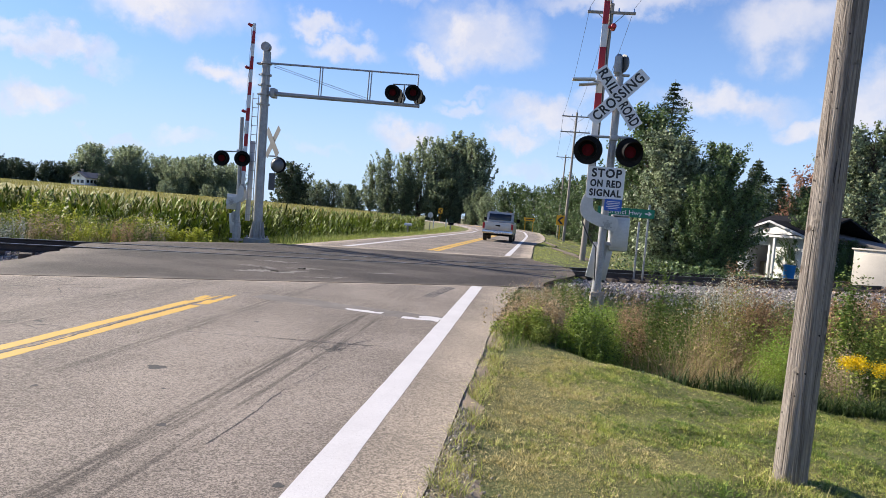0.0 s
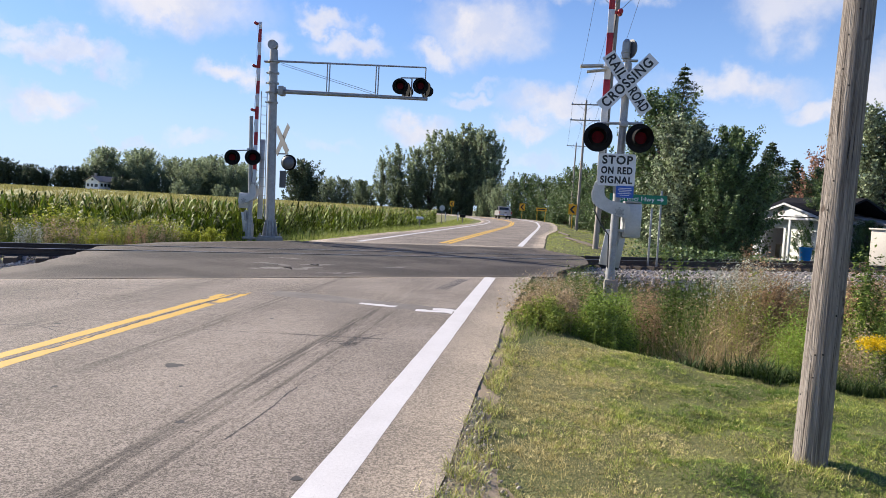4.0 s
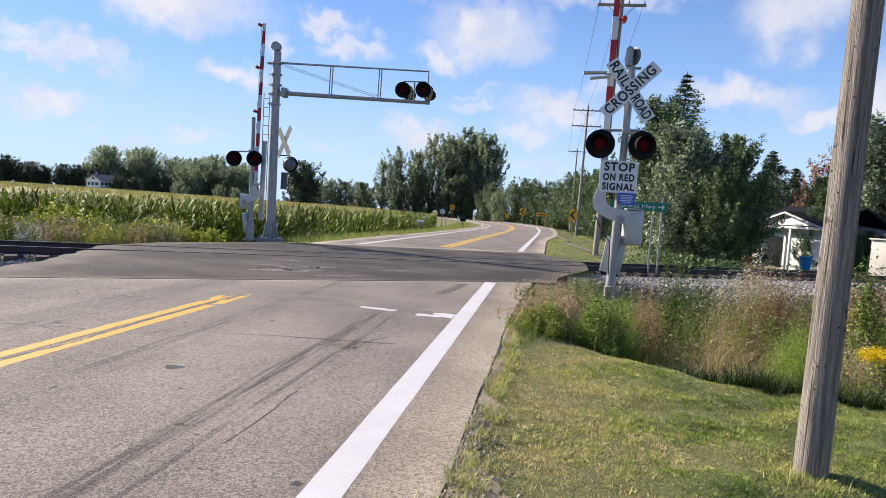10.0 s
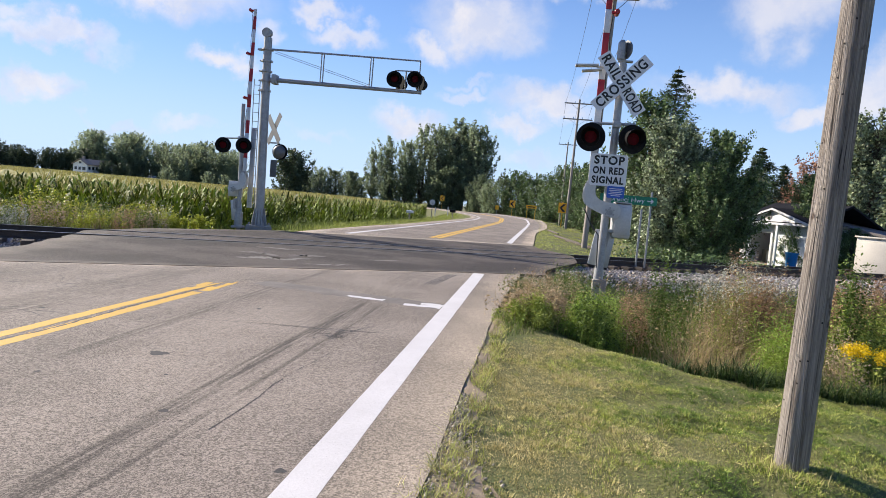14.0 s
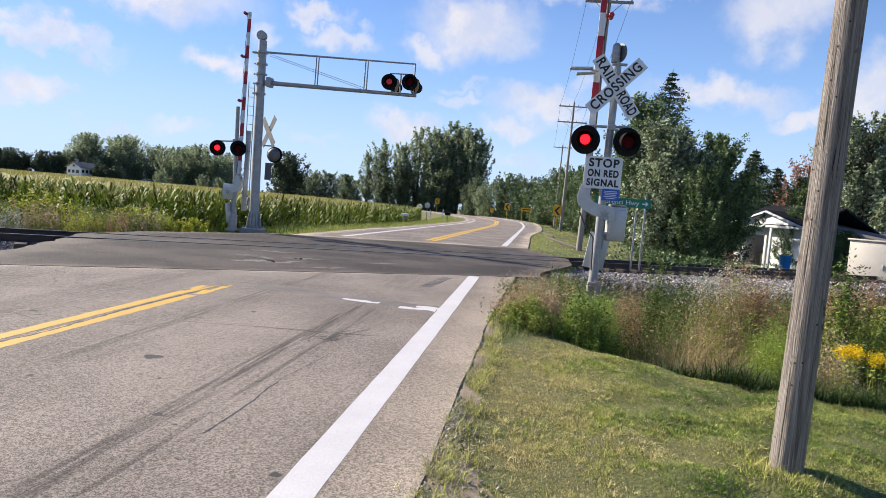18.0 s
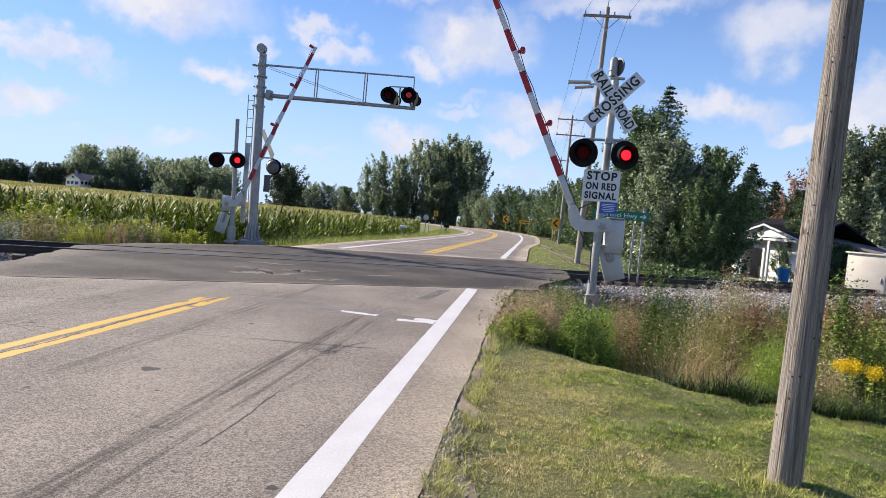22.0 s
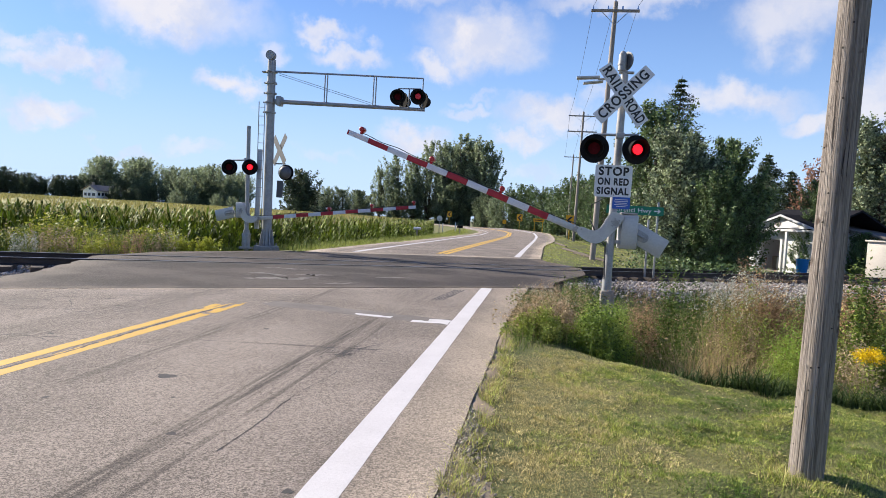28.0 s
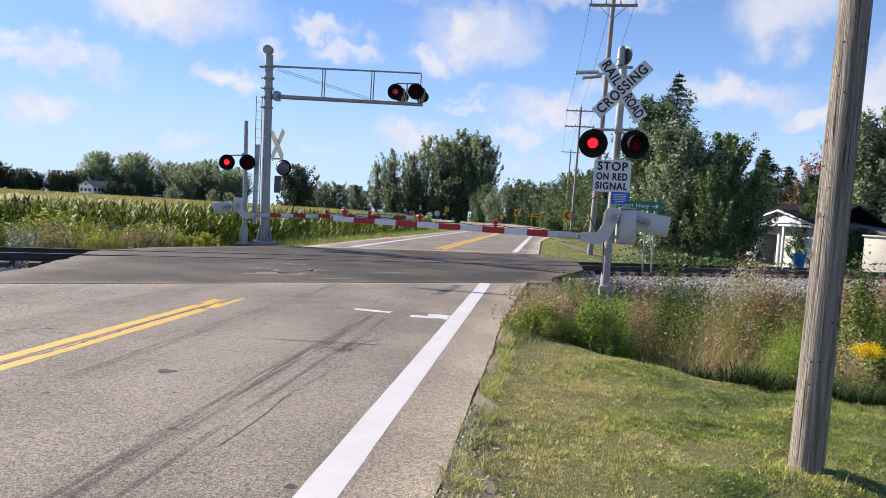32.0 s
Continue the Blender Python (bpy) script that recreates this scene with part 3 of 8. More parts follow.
def ground_z(x, y):
    x, y = np.asarray(x, float), np.asarray(y, float)
    s = track_s(x, y)
    mid = road_x(y)
    right, left = x - (mid + 3.38), (mid - 3.55) - x
    d = np.maximum(right, left)
    rz = surf_z(x, y)
    bumps = 0.014 * (np.sin(7.3 * x + 3.1 * y) + np.sin(5.2 * y - 8.6 * x + 1.0) + np.sin(12.1 * x + 9.4 * y + 2.0) * 0.6 + np.sin(9.9 * y - 3.3 * x) * 0.8) * sstep(0.25, 0.9, right) * sstep(11.0, 7.5, y)
    roll = 0.008 * (np.sin(5.1 * x + 2.2 * y) + 0.8 * np.sin(3.0 * x - 6.3 * y + 1.2) + 0.7 * np.sin(9.0 * x + 4.0 * y + 0.6)) * sstep(0.4, 1.2, right) * sstep(11.0, 7.5, y)
    wob = bumps + roll + 0.03 * np.sin(x * 1.3 + y * 0.7) + 0.02 * np.sin(x * 2.9 - y * 1.9)
    # verge and lawn on the near right, with a ditch before the track
    ditch = 0.70 * sstep(0.6, 2.0, right) * sstep(0.0, 1.3, y - mow_edge(x)) * (1 - sstep(11.0, 13.0, s))
    lawn = rz - 0.03 - 0.042 * np.clip(right, 0, 12) - ditch
    # land beyond the track: yards on the right, a lower field on the left
    yard = -0.45 + 0 * x
    yard = rz - 0.03 + (yard - rz) * sstep(0.5, 6.0, right)
    low = -0.15 - 0.70 * sstep(19.5, 26.0, s)
    field = rz - 0.05 + (low - rz) * sstep(0.8, 5.5, left)
    land_r = lawn + (yard - lawn) * sstep(13.0, 18.0, s)
    z = np.where(left > right, field, land_r)
    z = np.where(d < 0, rz - 0.03, z + wob * sstep(0.3, 2.5, d))
    # the track's low bank
    bank = TRACK_Z - 0.27 + 0 * x
    k = sstep(4.2, 2.0, np.abs(s - TRACK_MID)) * sstep(0.0, 1.2, d)
    return z + (bank - z) * k


def make_ground():
    xs = np.unique(np.concatenate([[-3000, -1500, -800, -500, -350, -260, -200, -150, -110, -80, -60, -45, -36], np.arange(-30, -1, 1.0), np.arange(-1, 7, 0.08), np.arange(7, 30, 1.0), [34, 40, 50, 65, 90, 130, 200, 350, 700, 1500, 3000]]))
    ys = np.unique(np.concatenate([[-3000, -1000, -300, -100, -40, -20, -10, -5, -2, 0], np.arange(1, 9, 0.08), np.arange(9, 16, 0.2), np.arange(16, 40, 0.8), np.arange(40, 120, 4.0), np.arange(120, 260, 8.0), [280, 330, 400, 600, 1000, 1800, 3500]]))
    gx, gy = np.meshgrid(xs, ys)
    v = np.stack([gx, gy, ground_z(gx, gy)], -1)
    n, m = gx.shape
    i = (np.arange(n - 1)[:, None] * m + np.arange(m - 1)).ravel()
    me = np_mesh("ground", v, np.stack([i, i + 1, i + m + 1, i + m], 1), SOIL, True)
    tagged(new("ground", me), "grassy verge, yards and field soil under the vegetation", "ground", kind="structure")


make_ground()


# ---------------------------------------------------------------- road
def strip(name, lines, material, kind="structure", label="", category="road", parent=None, lift=0.0, group=""):
    """A surface between polylines of equal length, each given as rows of x, y; it follows the road's height."""
    a = np.array(lines, float)
    v = np.concatenate([a, (surf_z(a[..., 0], a[..., 1]) + lift)[..., None]], -1)
    n, m = a.shape[:2]
    i = (np.arange(n - 1)[:, None] * m + np.arange(m - 1)).ravel()
    ob = new(name, np_mesh(name, v, np.stack([i, i + 1, i + m + 1, i + m], 1), material, True))
    ob.parent = parent
    return tagged(ob, label, category if parent is None else "", group, kind if parent is None else "")


def on_joint(x, s):
    """The y at which a line parallel to the track, at the distance s, has this x."""
    return (s - x * TRACK_NORMAL[0]) / TRACK_NORMAL[1]


def slab(name, rows, material, label, thick=0.12, lift=0.0):
    """A road slab with its cut edges: rows of (left x, right x, left y, right y) along the way."""
    tops, n = [], 14
    for xl, xr, yl, yr in rows:
        t = np.linspace(0, 1, n)
        x, y = xl + (xr - xl) * t, yl + (yr - yl) * t
        tops.append(np.stack([x, y, surf_z(x, y) + lift], 1))
    a = np.array(tops)
    v = a.reshape(-1, 3)
    k = len(rows)
    i = (np.arange(k - 1)[:, None] * n + np.arange(n - 1)).ravel()
    faces = [np.stack([i, i + 1, i + n + 1, i + n], 1)]
    low = v - (0, 0, thick)
    off = len(v)
    rim = [np.arange(n), np.arange(n) + (k - 1) * n, np.arange(k) * n, np.arange(k) * n + n - 1]
    for r in rim:
        faces.append(np.stack([r[:-1], r[1:], r[1:] + off, r[:-1] + off], 1))
    return tagged(new(name, np_mesh(name, np.concatenate([v, low]), np.concatenate(faces), material)), label, "road", kind="structure")


def crossing_left(s):
    """The ragged left end of the crossing's asphalt at the distance s across the track."""
    return np.interp(s, [11.4, 12.4, 13.4, 14.6, 15.6, 17.0, 19.0, 21.0], CROSSING_LEFT)


CROSSING_LEFT = [-8.9, -8.45, -8.63, -9.02, -9.38, -9.93, -9.9, -8.3]


def make_road():
    rows = []
    wig = lambda y: 0.008 * math.sin(y * 2.1) + 0.005 * math.sin(y * 5.3 + 1) + random.uniform(-0.003, 0.003)
    n = 260
    for k in range(n + 1):
        f = k / n
        yl, yr = -60 + (on_joint(-9.6, JOINT_NEAR) + 60) * f ** 0.6, -60 + (on_joint(EDGE_R + 0.15, JOINT_NEAR) + 60) * f ** 0.6
        rows.append((-9.6, EDGE_R + wig(yr) + 0.15 * max(0, (yr - 9.5) / 4), yl, yr))
    slab("road_near", rows, ASPHALT, "worn sun-bleached grey asphalt road with cracks and rubber marks")
    rows = []
    for k in range(37):
        s = JOINT_NEAR + 0.02 + (JOINT_FAR - JOINT_NEAR - 0.02) * k / 36
        xl = float(crossing_left(s)) + random.uniform(-0.05, 0.05)
        xr = 0.20 + 0.9 * float(sstep(12.0, 15.0, s) * (1 - sstep(16.5, 20.5, s))) - 0.35 * float(sstep(17, 21, s))
        rows.append((xl, xr, on_joint(xl, s), on_joint(xr, s)))
    slab("crossing_surface", rows, ASPHALT_DARK, "dark patched asphalt over the railway crossing", lift=0.004)
    rows = []
    y0l, y0r = on_joint(EDGE_L, JOINT_FAR + 0.01), on_joint(EDGE_R + 0.3, JOINT_FAR + 0.01)
    for k in range(10):
        f = k / 10
        rows.append((EDGE_L - 0.25, EDGE_R + 0.25, y0l + (34 - y0l) * f, y0r + (34 - y0r) * f))
    for y in np.concatenate([np.arange(34, 66, 4), np.arange(66, 250, 3)]):
        wide = 0.8 * float(sstep(40, 60, y) * (1 - sstep(100, 120, y)))
        slope = float(road_x(y + 1) - road_x(y - 1)) / 2
        w = 3.6 * math.hypot(1, slope)
        rows.append((float(road_x(y)) - w, float(road_x(y)) + w + wide, y, y))
    slab("road_far", rows, ASPHALT, "grey asphalt road bending away beyond the crossing")


make_road()


def line_piece(name, path, width, material, label, lift, ragged=0.0, parent=None, category="road marking", seed=1):
    rng = np.random.default_rng(seed)
    p = np.array(path, float)
    if len(p) == 2:
        p = np.stack([np.linspace(p[0][k], p[1][k], 2 + int(np.hypot(*(p[1] - p[0])) / 0.12)) for k in (0, 1)], 1)
    d = np.gradient(p, axis=0)
    nrm = np.stack([-d[:, 1], d[:, 0]], 1) / np.linalg.norm(d, axis=1)[:, None]
    w = np.asarray(width) / 2 * np.ones(len(p))
    ra, rb = rng.normal(0, ragged, len(p)), rng.normal(0, ragged, len(p))
    return strip(name, np.stack([p + nrm * (w + ra)[:, None], p - nrm * (w + rb)[:, None]], 1), material, label=label, category=category, lift=lift, parent=parent)


def make_markings():
    far = np.concatenate([np.arange(26.2, 66, 2.0), np.arange(66, 200, 2.0)])
    near_y = np.arange(-60, 13.5, 0.25)
    line_piece("edge_line", np.stack([-1.035 - 0.0062 * (np.maximum(near_y, -2) - 3), near_y], 1), 0.215, PAINT_WHITE, "thick white edge line on the near road", 0.0013, 0.0015)
    line_piece("edge_line", np.stack([road_x(far) + 2.72, far], 1), 0.22, PAINT_WHITE, "white edge line along the bend", 0.005, 0.0, seed=2)
    fl = np.concatenate([np.arange(22.5, 66, 2.0), np.arange(66, 200, 2.0)])
    line_piece("edge_line", np.stack([road_x(fl) - 2.62, fl], 1), 0.22, PAINT_WHITE, "white edge line beside the corn field", 0.005, 0.0, seed=3)
    for x, s, w in ((-4.14, 4, 0.14), (-4.35, 5, 0.13)):
        line_piece("centre_line", [(x, -60), (x - 0.03, 8.0 + 0.25 * (s - 4))], w, PAINT_YELLOW, "double yellow centre line, worn at its end", 0.0013, 0.004, seed=s)
    chips = np.random.default_rng(12)
    for k in range(26):
        x = -4.16 - 0.20 * (k % 2) + chips.normal(0, 0.03)
        y = 8.0 + 0.8 * chips.random() ** 1.6
        line_piece("worn_paint", [(x, y), (x + chips.normal(0, 0.02), y + chips.uniform(0.12, 0.42))], 0.07 * chips.uniform(0.4, 1.3), PAINT_YELLOW, "worn flake of yellow centre-line paint", 0.0013 + 0.00001 * k, 0.014, seed=100 + k)
    for off, s in ((-0.13, 6), (0.13, 7)):
        yy = np.concatenate([np.arange(25.0, 66, 2.0), np.arange(66, 200, 2.0)])
        line_piece("centre_line", np.stack([road_x(yy) + off, yy], 1), 0.19, PAINT_YELLOW, "double yellow centre line beyond the crossing", 0.005, 0.0, seed=s)
    line_piece("stop_bar_remnant", [(-2.50, 8.98), (-1.98, 8.93)], 0.14, PAINT_WHITE, "worn remnant of a white stop line", 0.0016, 0.022, seed=8)
    line_piece("stop_bar_remnant", [(-1.68, 8.78), (-1.19, 8.80)], 0.17, PAINT_WHITE, "worn remnant of a white stop line", 0.0016, 0.022, seed=9)
    line_piece("stop_bar_remnant", [(-1.48, 8.95), (-1.17, 8.97)], 0.15, PAINT_WHITE, "worn remnant of a white stop line", 0.0017, 0.030, seed=11)
    line_piece("stop_bar_patch", [(-3.9, 9.30), (-1.16, 8.88)], 0.46, TYRE_MARK, "dark ghost of an erased stop line", 0.0010, 0.03, seed=10)
    # rubber marks and cracks
    rng = np.random.default_rng(5)
    for k, (a, b, w) in enumerate((((-1.80, 3.70), (-1.74, 5.80), 0.006), ((-3.48, 6.51), (-1.52, 6.85), 0.010), ((-7.0, 5.6), (-4.6, 6.1), 0.016), ((-2.6, 6.66), (-1.5, 6.86), 0.016),
                                   ((-6.5, 8.3), (-5.4, 9.2), 0.012), ((-4.2, 9.4), (-3.0, 9.9), 0.014), ((-6.9, 7.4), (-5.6, 7.5), 0.012), ((-5.0, 8.1), (-5.3, 7.2), 0.01), ((-1.95, 6.4), (-1.65, 7.2), 0.012), ((-4.245, 2.0), (-4.265, 8.9), 0.024))):
        n = 2 + int(math.dist(a, b) / 0.06)
        t = np.linspace(0, 1, n)[:, None]
        p = np.array(a) + (np.array(b) - np.array(a)) * t + np.cumsum(rng.normal(0, 0.006, (n, 2)), 0) * np.sin(PI * t)
        line_piece("road_crack", p, w * (0.5 + rng.random(n)), TAR, "thin dark crack in the asphalt", 0.0017, 0.002, category="crack", seed=30 + k)
    for k, (x, y, rx, ry, m) in enumerate(((-2.97, 5.12, 0.075, 0.065, TAR), (-3.4, 4.3, 0.02, 0.03, TAR), (-1.2, 3.3, 0.03, 0.03, TAR), (-2.2, 3.9, 0.03, 0.03, TAR), (-4.9, 6.2, 0.05, 0.03, TAR), (-3.1, 7.4, 0.03, 0.03, TAR), (-2.6, 4.6, 0.015, 0.02, TAR))):
        a = np.linspace(0, 2 * PI, 25)
        r = 1 + 0.18 * np.sin(a * 3 + k) + 0.1 * np.sin(a * 7)
        ring = np.stack([x + rx * r * np.cos(a), y + ry * r * np.sin(a)], 1)
        strip("road_stain", np.stack([ring, np.repeat([[x, y]], 25, 0)], 1), m, label="dark patch of tar on the asphalt", category="stain", lift=0.0014)
    for k in range(60):
        x, y, a = rng.normal(-1.90, 0.10), rng.normal(6.52, 0.13), rng.uniform(0, PI)
        p = np.array((x, y)) + np.array((math.cos(a), math.sin(a))) * np.linspace(0, rng.uniform(0.03, 0.08), 4)[:, None] + rng.normal(0, 0.004, (4, 2))
        line_piece("road_crack", p, rng.uniform(0.008, 0.020) * np.array((0.4, 1.0, 1.0, 0.4)), TAR, "short dark crack in the broken patch", 0.0016, 0.001, category="crack", seed=300 + k)
    for k in range(46):
        x, y, a, L = rng.uniform(-9.0, -4.6), rng.uniform(4.6, 10.2), rng.normal(0.5, 0.6), rng.uniform(0.10, 0.55)
        if y > on_joint(x, JOINT_NEAR) - 0.3:
            continue
        n = 3 + int(L / 0.05)
        t = np.linspace(0, 1, n)[:, None]
        p = np.array((x, y)) + np.array((math.cos(a), math.sin(a))) * L * t + np.cumsum(rng.normal(0, 0.008, (n, 2)), 0)
        line_piece("road_crack", p, rng.uniform(0.008, 0.03) * np.sin(PI * np.linspace(0.06, 0.94, n)) * (0.5 + rng.random(n)), TAR, "short dark crack in the worn asphalt", 0.0016, 0.002, category="crack", seed=200 + k)
    for k in range(4):
        line_piece("skid_mark", [(-1.78 + 0.05 * k, 11.0), (-1.62 + 0.05 * k, 12.6)], 0.025, TAR, "short dark scrape in the road", 0.0014, 0.006, category="scrape", seed=50 + k)
    # scuffs and pale wear on the crossing
    for k, (a, b, w) in enumerate((((-5.5, 11.9), (-4.4, 12.5), 0.42), ((-5.9, 12.9), (-4.9, 12.6), 0.28), ((-5.0, 13.1), (-4.2, 13.5), 0.20), ((-6.0, 14.2), (-5.2, 14.8), 0.16), ((-3.6, 13.6), (-2.9, 14.4), 0.12), ((-4.2, 11.8), (-3.6, 12.2), 0.16))):
        n = 30
        t = np.linspace(0, 1, n)[:, None]
        p = np.array(a) + (np.array(b) - np.array(a)) * t + np.cumsum(rng.normal(0, 0.03, (n, 2)), 0)
        line_piece("pale_scuff", p, w * np.sin(PI * np.linspace(0.04, 0.96, n)) * (0.3 + 1.3 * rng.random(n)), ASPHALT_WORN, "pale worn scuff on the dark crossing asphalt", 0.0052 + 0.0003 * k, 0.01, category="stain", seed=60 + k)
    # ragged tar joints where the crossing's asphalt begins and ends
    for s, w in ((JOINT_NEAR + 0.02, 0.018), (JOINT_FAR, 0.06)):
        x = np.linspace(-9.0 if s < 15 else -7.4, -0.3, 70)
        line_piece("paving_joint", np.stack([x, on_joint(x, s) + rng.normal(0, 0.012, 70)], 1), w, TAR, "tarred paving joint", 0.0068, 0.006, category="joint", seed=70)


make_markings()


# ---------------------------------------------------------------- railway track
def rail_pose(s, along, z, rz=0):
    p = TRACK_NORMAL * s + TRACK_ALONG * along
    return pose(p[0], p[1], z, 0, 0, math.degrees(math.atan2(TRACK_ALONG[1], TRACK_ALONG[0])) + rz)


def make_track():
    outline = [(-0.07, 0), (0.07, 0), (0.07, 0.014), (0.012, 0.03), (0.012, 0.115), (0.036, 0.125), (0.036, 0.148), (-0.036, 0.148), (-0.036, 0.125), (-0.012, 0.115), (-0.012, 0.03), (-0.07, 0.014)]
    track = thing("railway_track", "rusty steel rails on dark sleepers crossing the road at an angle", "railway track", kind="structure")
    for s in (RAIL_NEAR, RAIL_FAR):
        bm = bmesh.new()
        m = rail_pose(s, -160, TRACK_Z - 0.148 + 0.013) @ Matrix.Rotation(-PI / 2, 4, "Z") @ Matrix.Identity(4)
        prism(bm, outline, m, 380)
        rail = part("rail", bm, STEEL_RAIL, track, smooth=False)
        bm = bmesh.new()
        p = rail_pose(s, 30, TRACK_Z + 0.0145)
        box(bm, (0, 0, 0), (380, 0.055, 0.003))
        bmesh.ops.transform(bm, matrix=p, verts=bm.verts)
        part("rail_head", bm, RAIL_TOP, rail, "worn shiny rail head", smooth=False)
    bm = bmesh.new()
    box(bm, (0, 0, 0), (0.22, 2.6, 0.19), bevel=0.012)
    me = mesh_of("sleeper", bm, TIE)
    rng = np.random.default_rng(3)
    for along in np.arange(-24, 46, 0.54):
        x, y = TRACK_NORMAL * TRACK_MID + TRACK_ALONG * along
        if -8.6 < x < 0.9:
            continue
        shared("sleeper", me, track, rail_pose(TRACK_MID + rng.normal(0, 0.03), along, TRACK_Z - 0.225, rng.normal(0, 0.8)))
    # dark seal and flangeways along the rails in the crossing
    for s in (RAIL_NEAR, RAIL_FAR):
        x = np.linspace(-8.9, 0.6, 80)
        line_piece("rail_seal", np.stack([x, on_joint(x, s - 0.12)], 1), 0.46, RAIL_SEAL, "dark rubber seal sunk beside the rail", 0.0058, 0.012, category="joint", seed=int(s * 7))
        for ds in (0.075, -0.075):
            x = np.linspace(-8.9, 0.6, 60)
            line_piece("flangeway", np.stack([x, on_joint(x, s + ds)], 1), 0.085, TAR, "dark flangeway gap along the rail", 0.0064, 0.004, category="joint", seed=int(s * 10 + ds * 100))


make_track()


# ---------------------------------------------------------------- lettering
def letters(text, size, material, parent, m, name="lettering", spacing=1.0, bold=0.0, width=None):
    cu = bpy.data.curves.new("text", "FONT")
    cu.body, cu.size, cu.extrude, cu.align_x, cu.align_y, cu.space_character, cu.offset = text, size, 0.0012, "CENTER", "CENTER", spacing, bold
    tmp = new("text", cu)
    me = bpy.data.meshes.new_from_object(tmp.evaluated_get(bpy.context.evaluated_depsgraph_get()))
    bpy.data.objects.remove(tmp)
    me.materials.clear()
    me.materials.append(material)
    k = 1.0
    if width:
        co = [v.co.x for v in me.vertices]
        k = width / (max(co) - min(co))
    me.transform(Matrix.Diagonal((k, 1, 1, 1)))
    # one object for each letter
    bm = bmesh.new()
    bm.from_mesh(me)
    left, groups = set(bm.verts), []
    while left:
        stack = [left.pop()]
        grp = set(stack)
        while stack:
            for e in stack.pop().link_edges:
                for v in e.verts:
                    if v in left:
                        left.discard(v)
                        grp.add(v)
                        stack.append(v)
        groups.append(grp)
    for grp in sorted(groups, key=lambda g: min(v.co.x for v in g)):
        one = bm.copy()
        keep = {v.index for v in grp}
        one.verts.ensure_lookup_table()
        bmesh.ops.delete(one, geom=[v for v in one.verts if v.index not in keep], context="VERTS")
        single = bpy.data.meshes.new("letter")
        one.to_mesh(single)
        one.free()
        single.materials.append(material)
        ob = new("letter", single)
        ob.parent = parent
        ob.matrix_local = m
    bm.free()
    bpy.data.meshes.remove(me)


FACE = pose(0, 0, 0, 90)  # lettering laid in x and z, read from the near side


def plate(bm, cx, cz, w, h, y, thick=0.004, r=0.03, turn=0.0, n=4):
    pts = []
    for qx, qz, a0 in ((1, 1, 0), (-1, 1, 90), (-1, -1, 180), (1, -1, 270)):
        for k in range(n + 1):
            a = radians(a0 + 90 * k / n)
            pts.append((qx * (w / 2 - r) + r * math.cos(a), qz * (h / 2 - r) + r * math.sin(a)))
    m = Matrix.Translation((cx, y, cz)) @ Matrix.Rotation(radians(-turn), 4, "Y")
    prism(bm, pts, m, thick)
    return bm


# ---------------------------------------------------------------- signals
LIT = []  # the lit lenses, with the half of the flash to which they belong


def signal_lamp(parent, x, y, z, half, yaw=0.0, r=0.25, tilt=0.0, glow=None):
    """A round flashing lamp: black background disc, housing, visor, dark lens, and the lit lens that the motion brings forward."""
    m = pose(x, y, z, tilt, 0, yaw)
    bm = bmesh.new()
    tube(bm, (0, 0, 0), (0, 0.012, 0), r, n=40)
    bmesh.ops.create_cone(bm, cap_ends=True, segments=24, radius1=0.17, radius2=0.10, depth=0.14, matrix=pose(0, 0.08, 0, -90))
    tube(bm, (0, 0.0, 0), (0, -0.012, 0), 0.168, 0.16, n=32, caps=False)
    bmesh.ops.transform(bm, matrix=m, verts=bm.verts)
    disc = part("lamp", bm, BLACK, parent, "round black flashing lamp with a dark red lens")
    bm = bmesh.new()
    n = 28
    rings = []
    for rad in (0.160, 0.152):
        front, back = [], []
        for k in range(n + 1):
            a = radians(-52 + 284 * k / n)
            reach = 0.10 + 0.15 * (0.5 + 0.5 * math.sin(a))
            front.append(bm.verts.new(m @ Vector((rad * math.cos(a) * 1.03, -reach, rad * math.sin(a)))))
            back.append(bm.verts.new(m @ Vector((rad * math.cos(a), -0.002, rad * math.sin(a)))))
        rings.append((front, back))
    (fo, bo), (fi, bi) = rings
    for k in range(n):
        bm.faces.new((fo[k], fo[k + 1], bo[k + 1], bo[k]))
        bm.faces.new((fi[k], bi[k], bi[k + 1], fi[k + 1]))
        bm.faces.new((fo[k], fi[k], fi[k + 1], fo[k + 1]))
    part("visor", bm, BLACK, disc)
    bm = bmesh.new()
    bmesh.ops.create_uvsphere(bm, u_segments=24, v_segments=12, radius=0.40, matrix=Matrix())
    bmesh.ops.delete(bm, geom=[v for v in bm.verts if v.co.z < 0.374], context="VERTS")
    bmesh.ops.transform(bm, matrix=m @ pose(0, 0.353, 0, 90), verts=bm.verts)
    part("lens", bm, LENS, disc, "dark red glass lens")
    # the lit lens rests inside the housing until its half of the flash
    bm = bmesh.new()
    bmesh.ops.create_uvsphere(bm, u_segments=24, v_segments=14, radius=0.40, matrix=Matrix())
    bmesh.ops.delete(bm, geom=[v for v in bm.verts if v.co.z < 0.378], context="VERTS")
    bmesh.ops.transform(bm, matrix=pose(0, 0.40, 0, 90), verts=bm.verts)
    lit = part("lit_lens", bm, glow or GLOW, disc, "glowing red light of the lamp")
    lit.matrix_local = m @ pose(0, 0.06, 0)
    LIT.append((lit, half, m))
    return disc


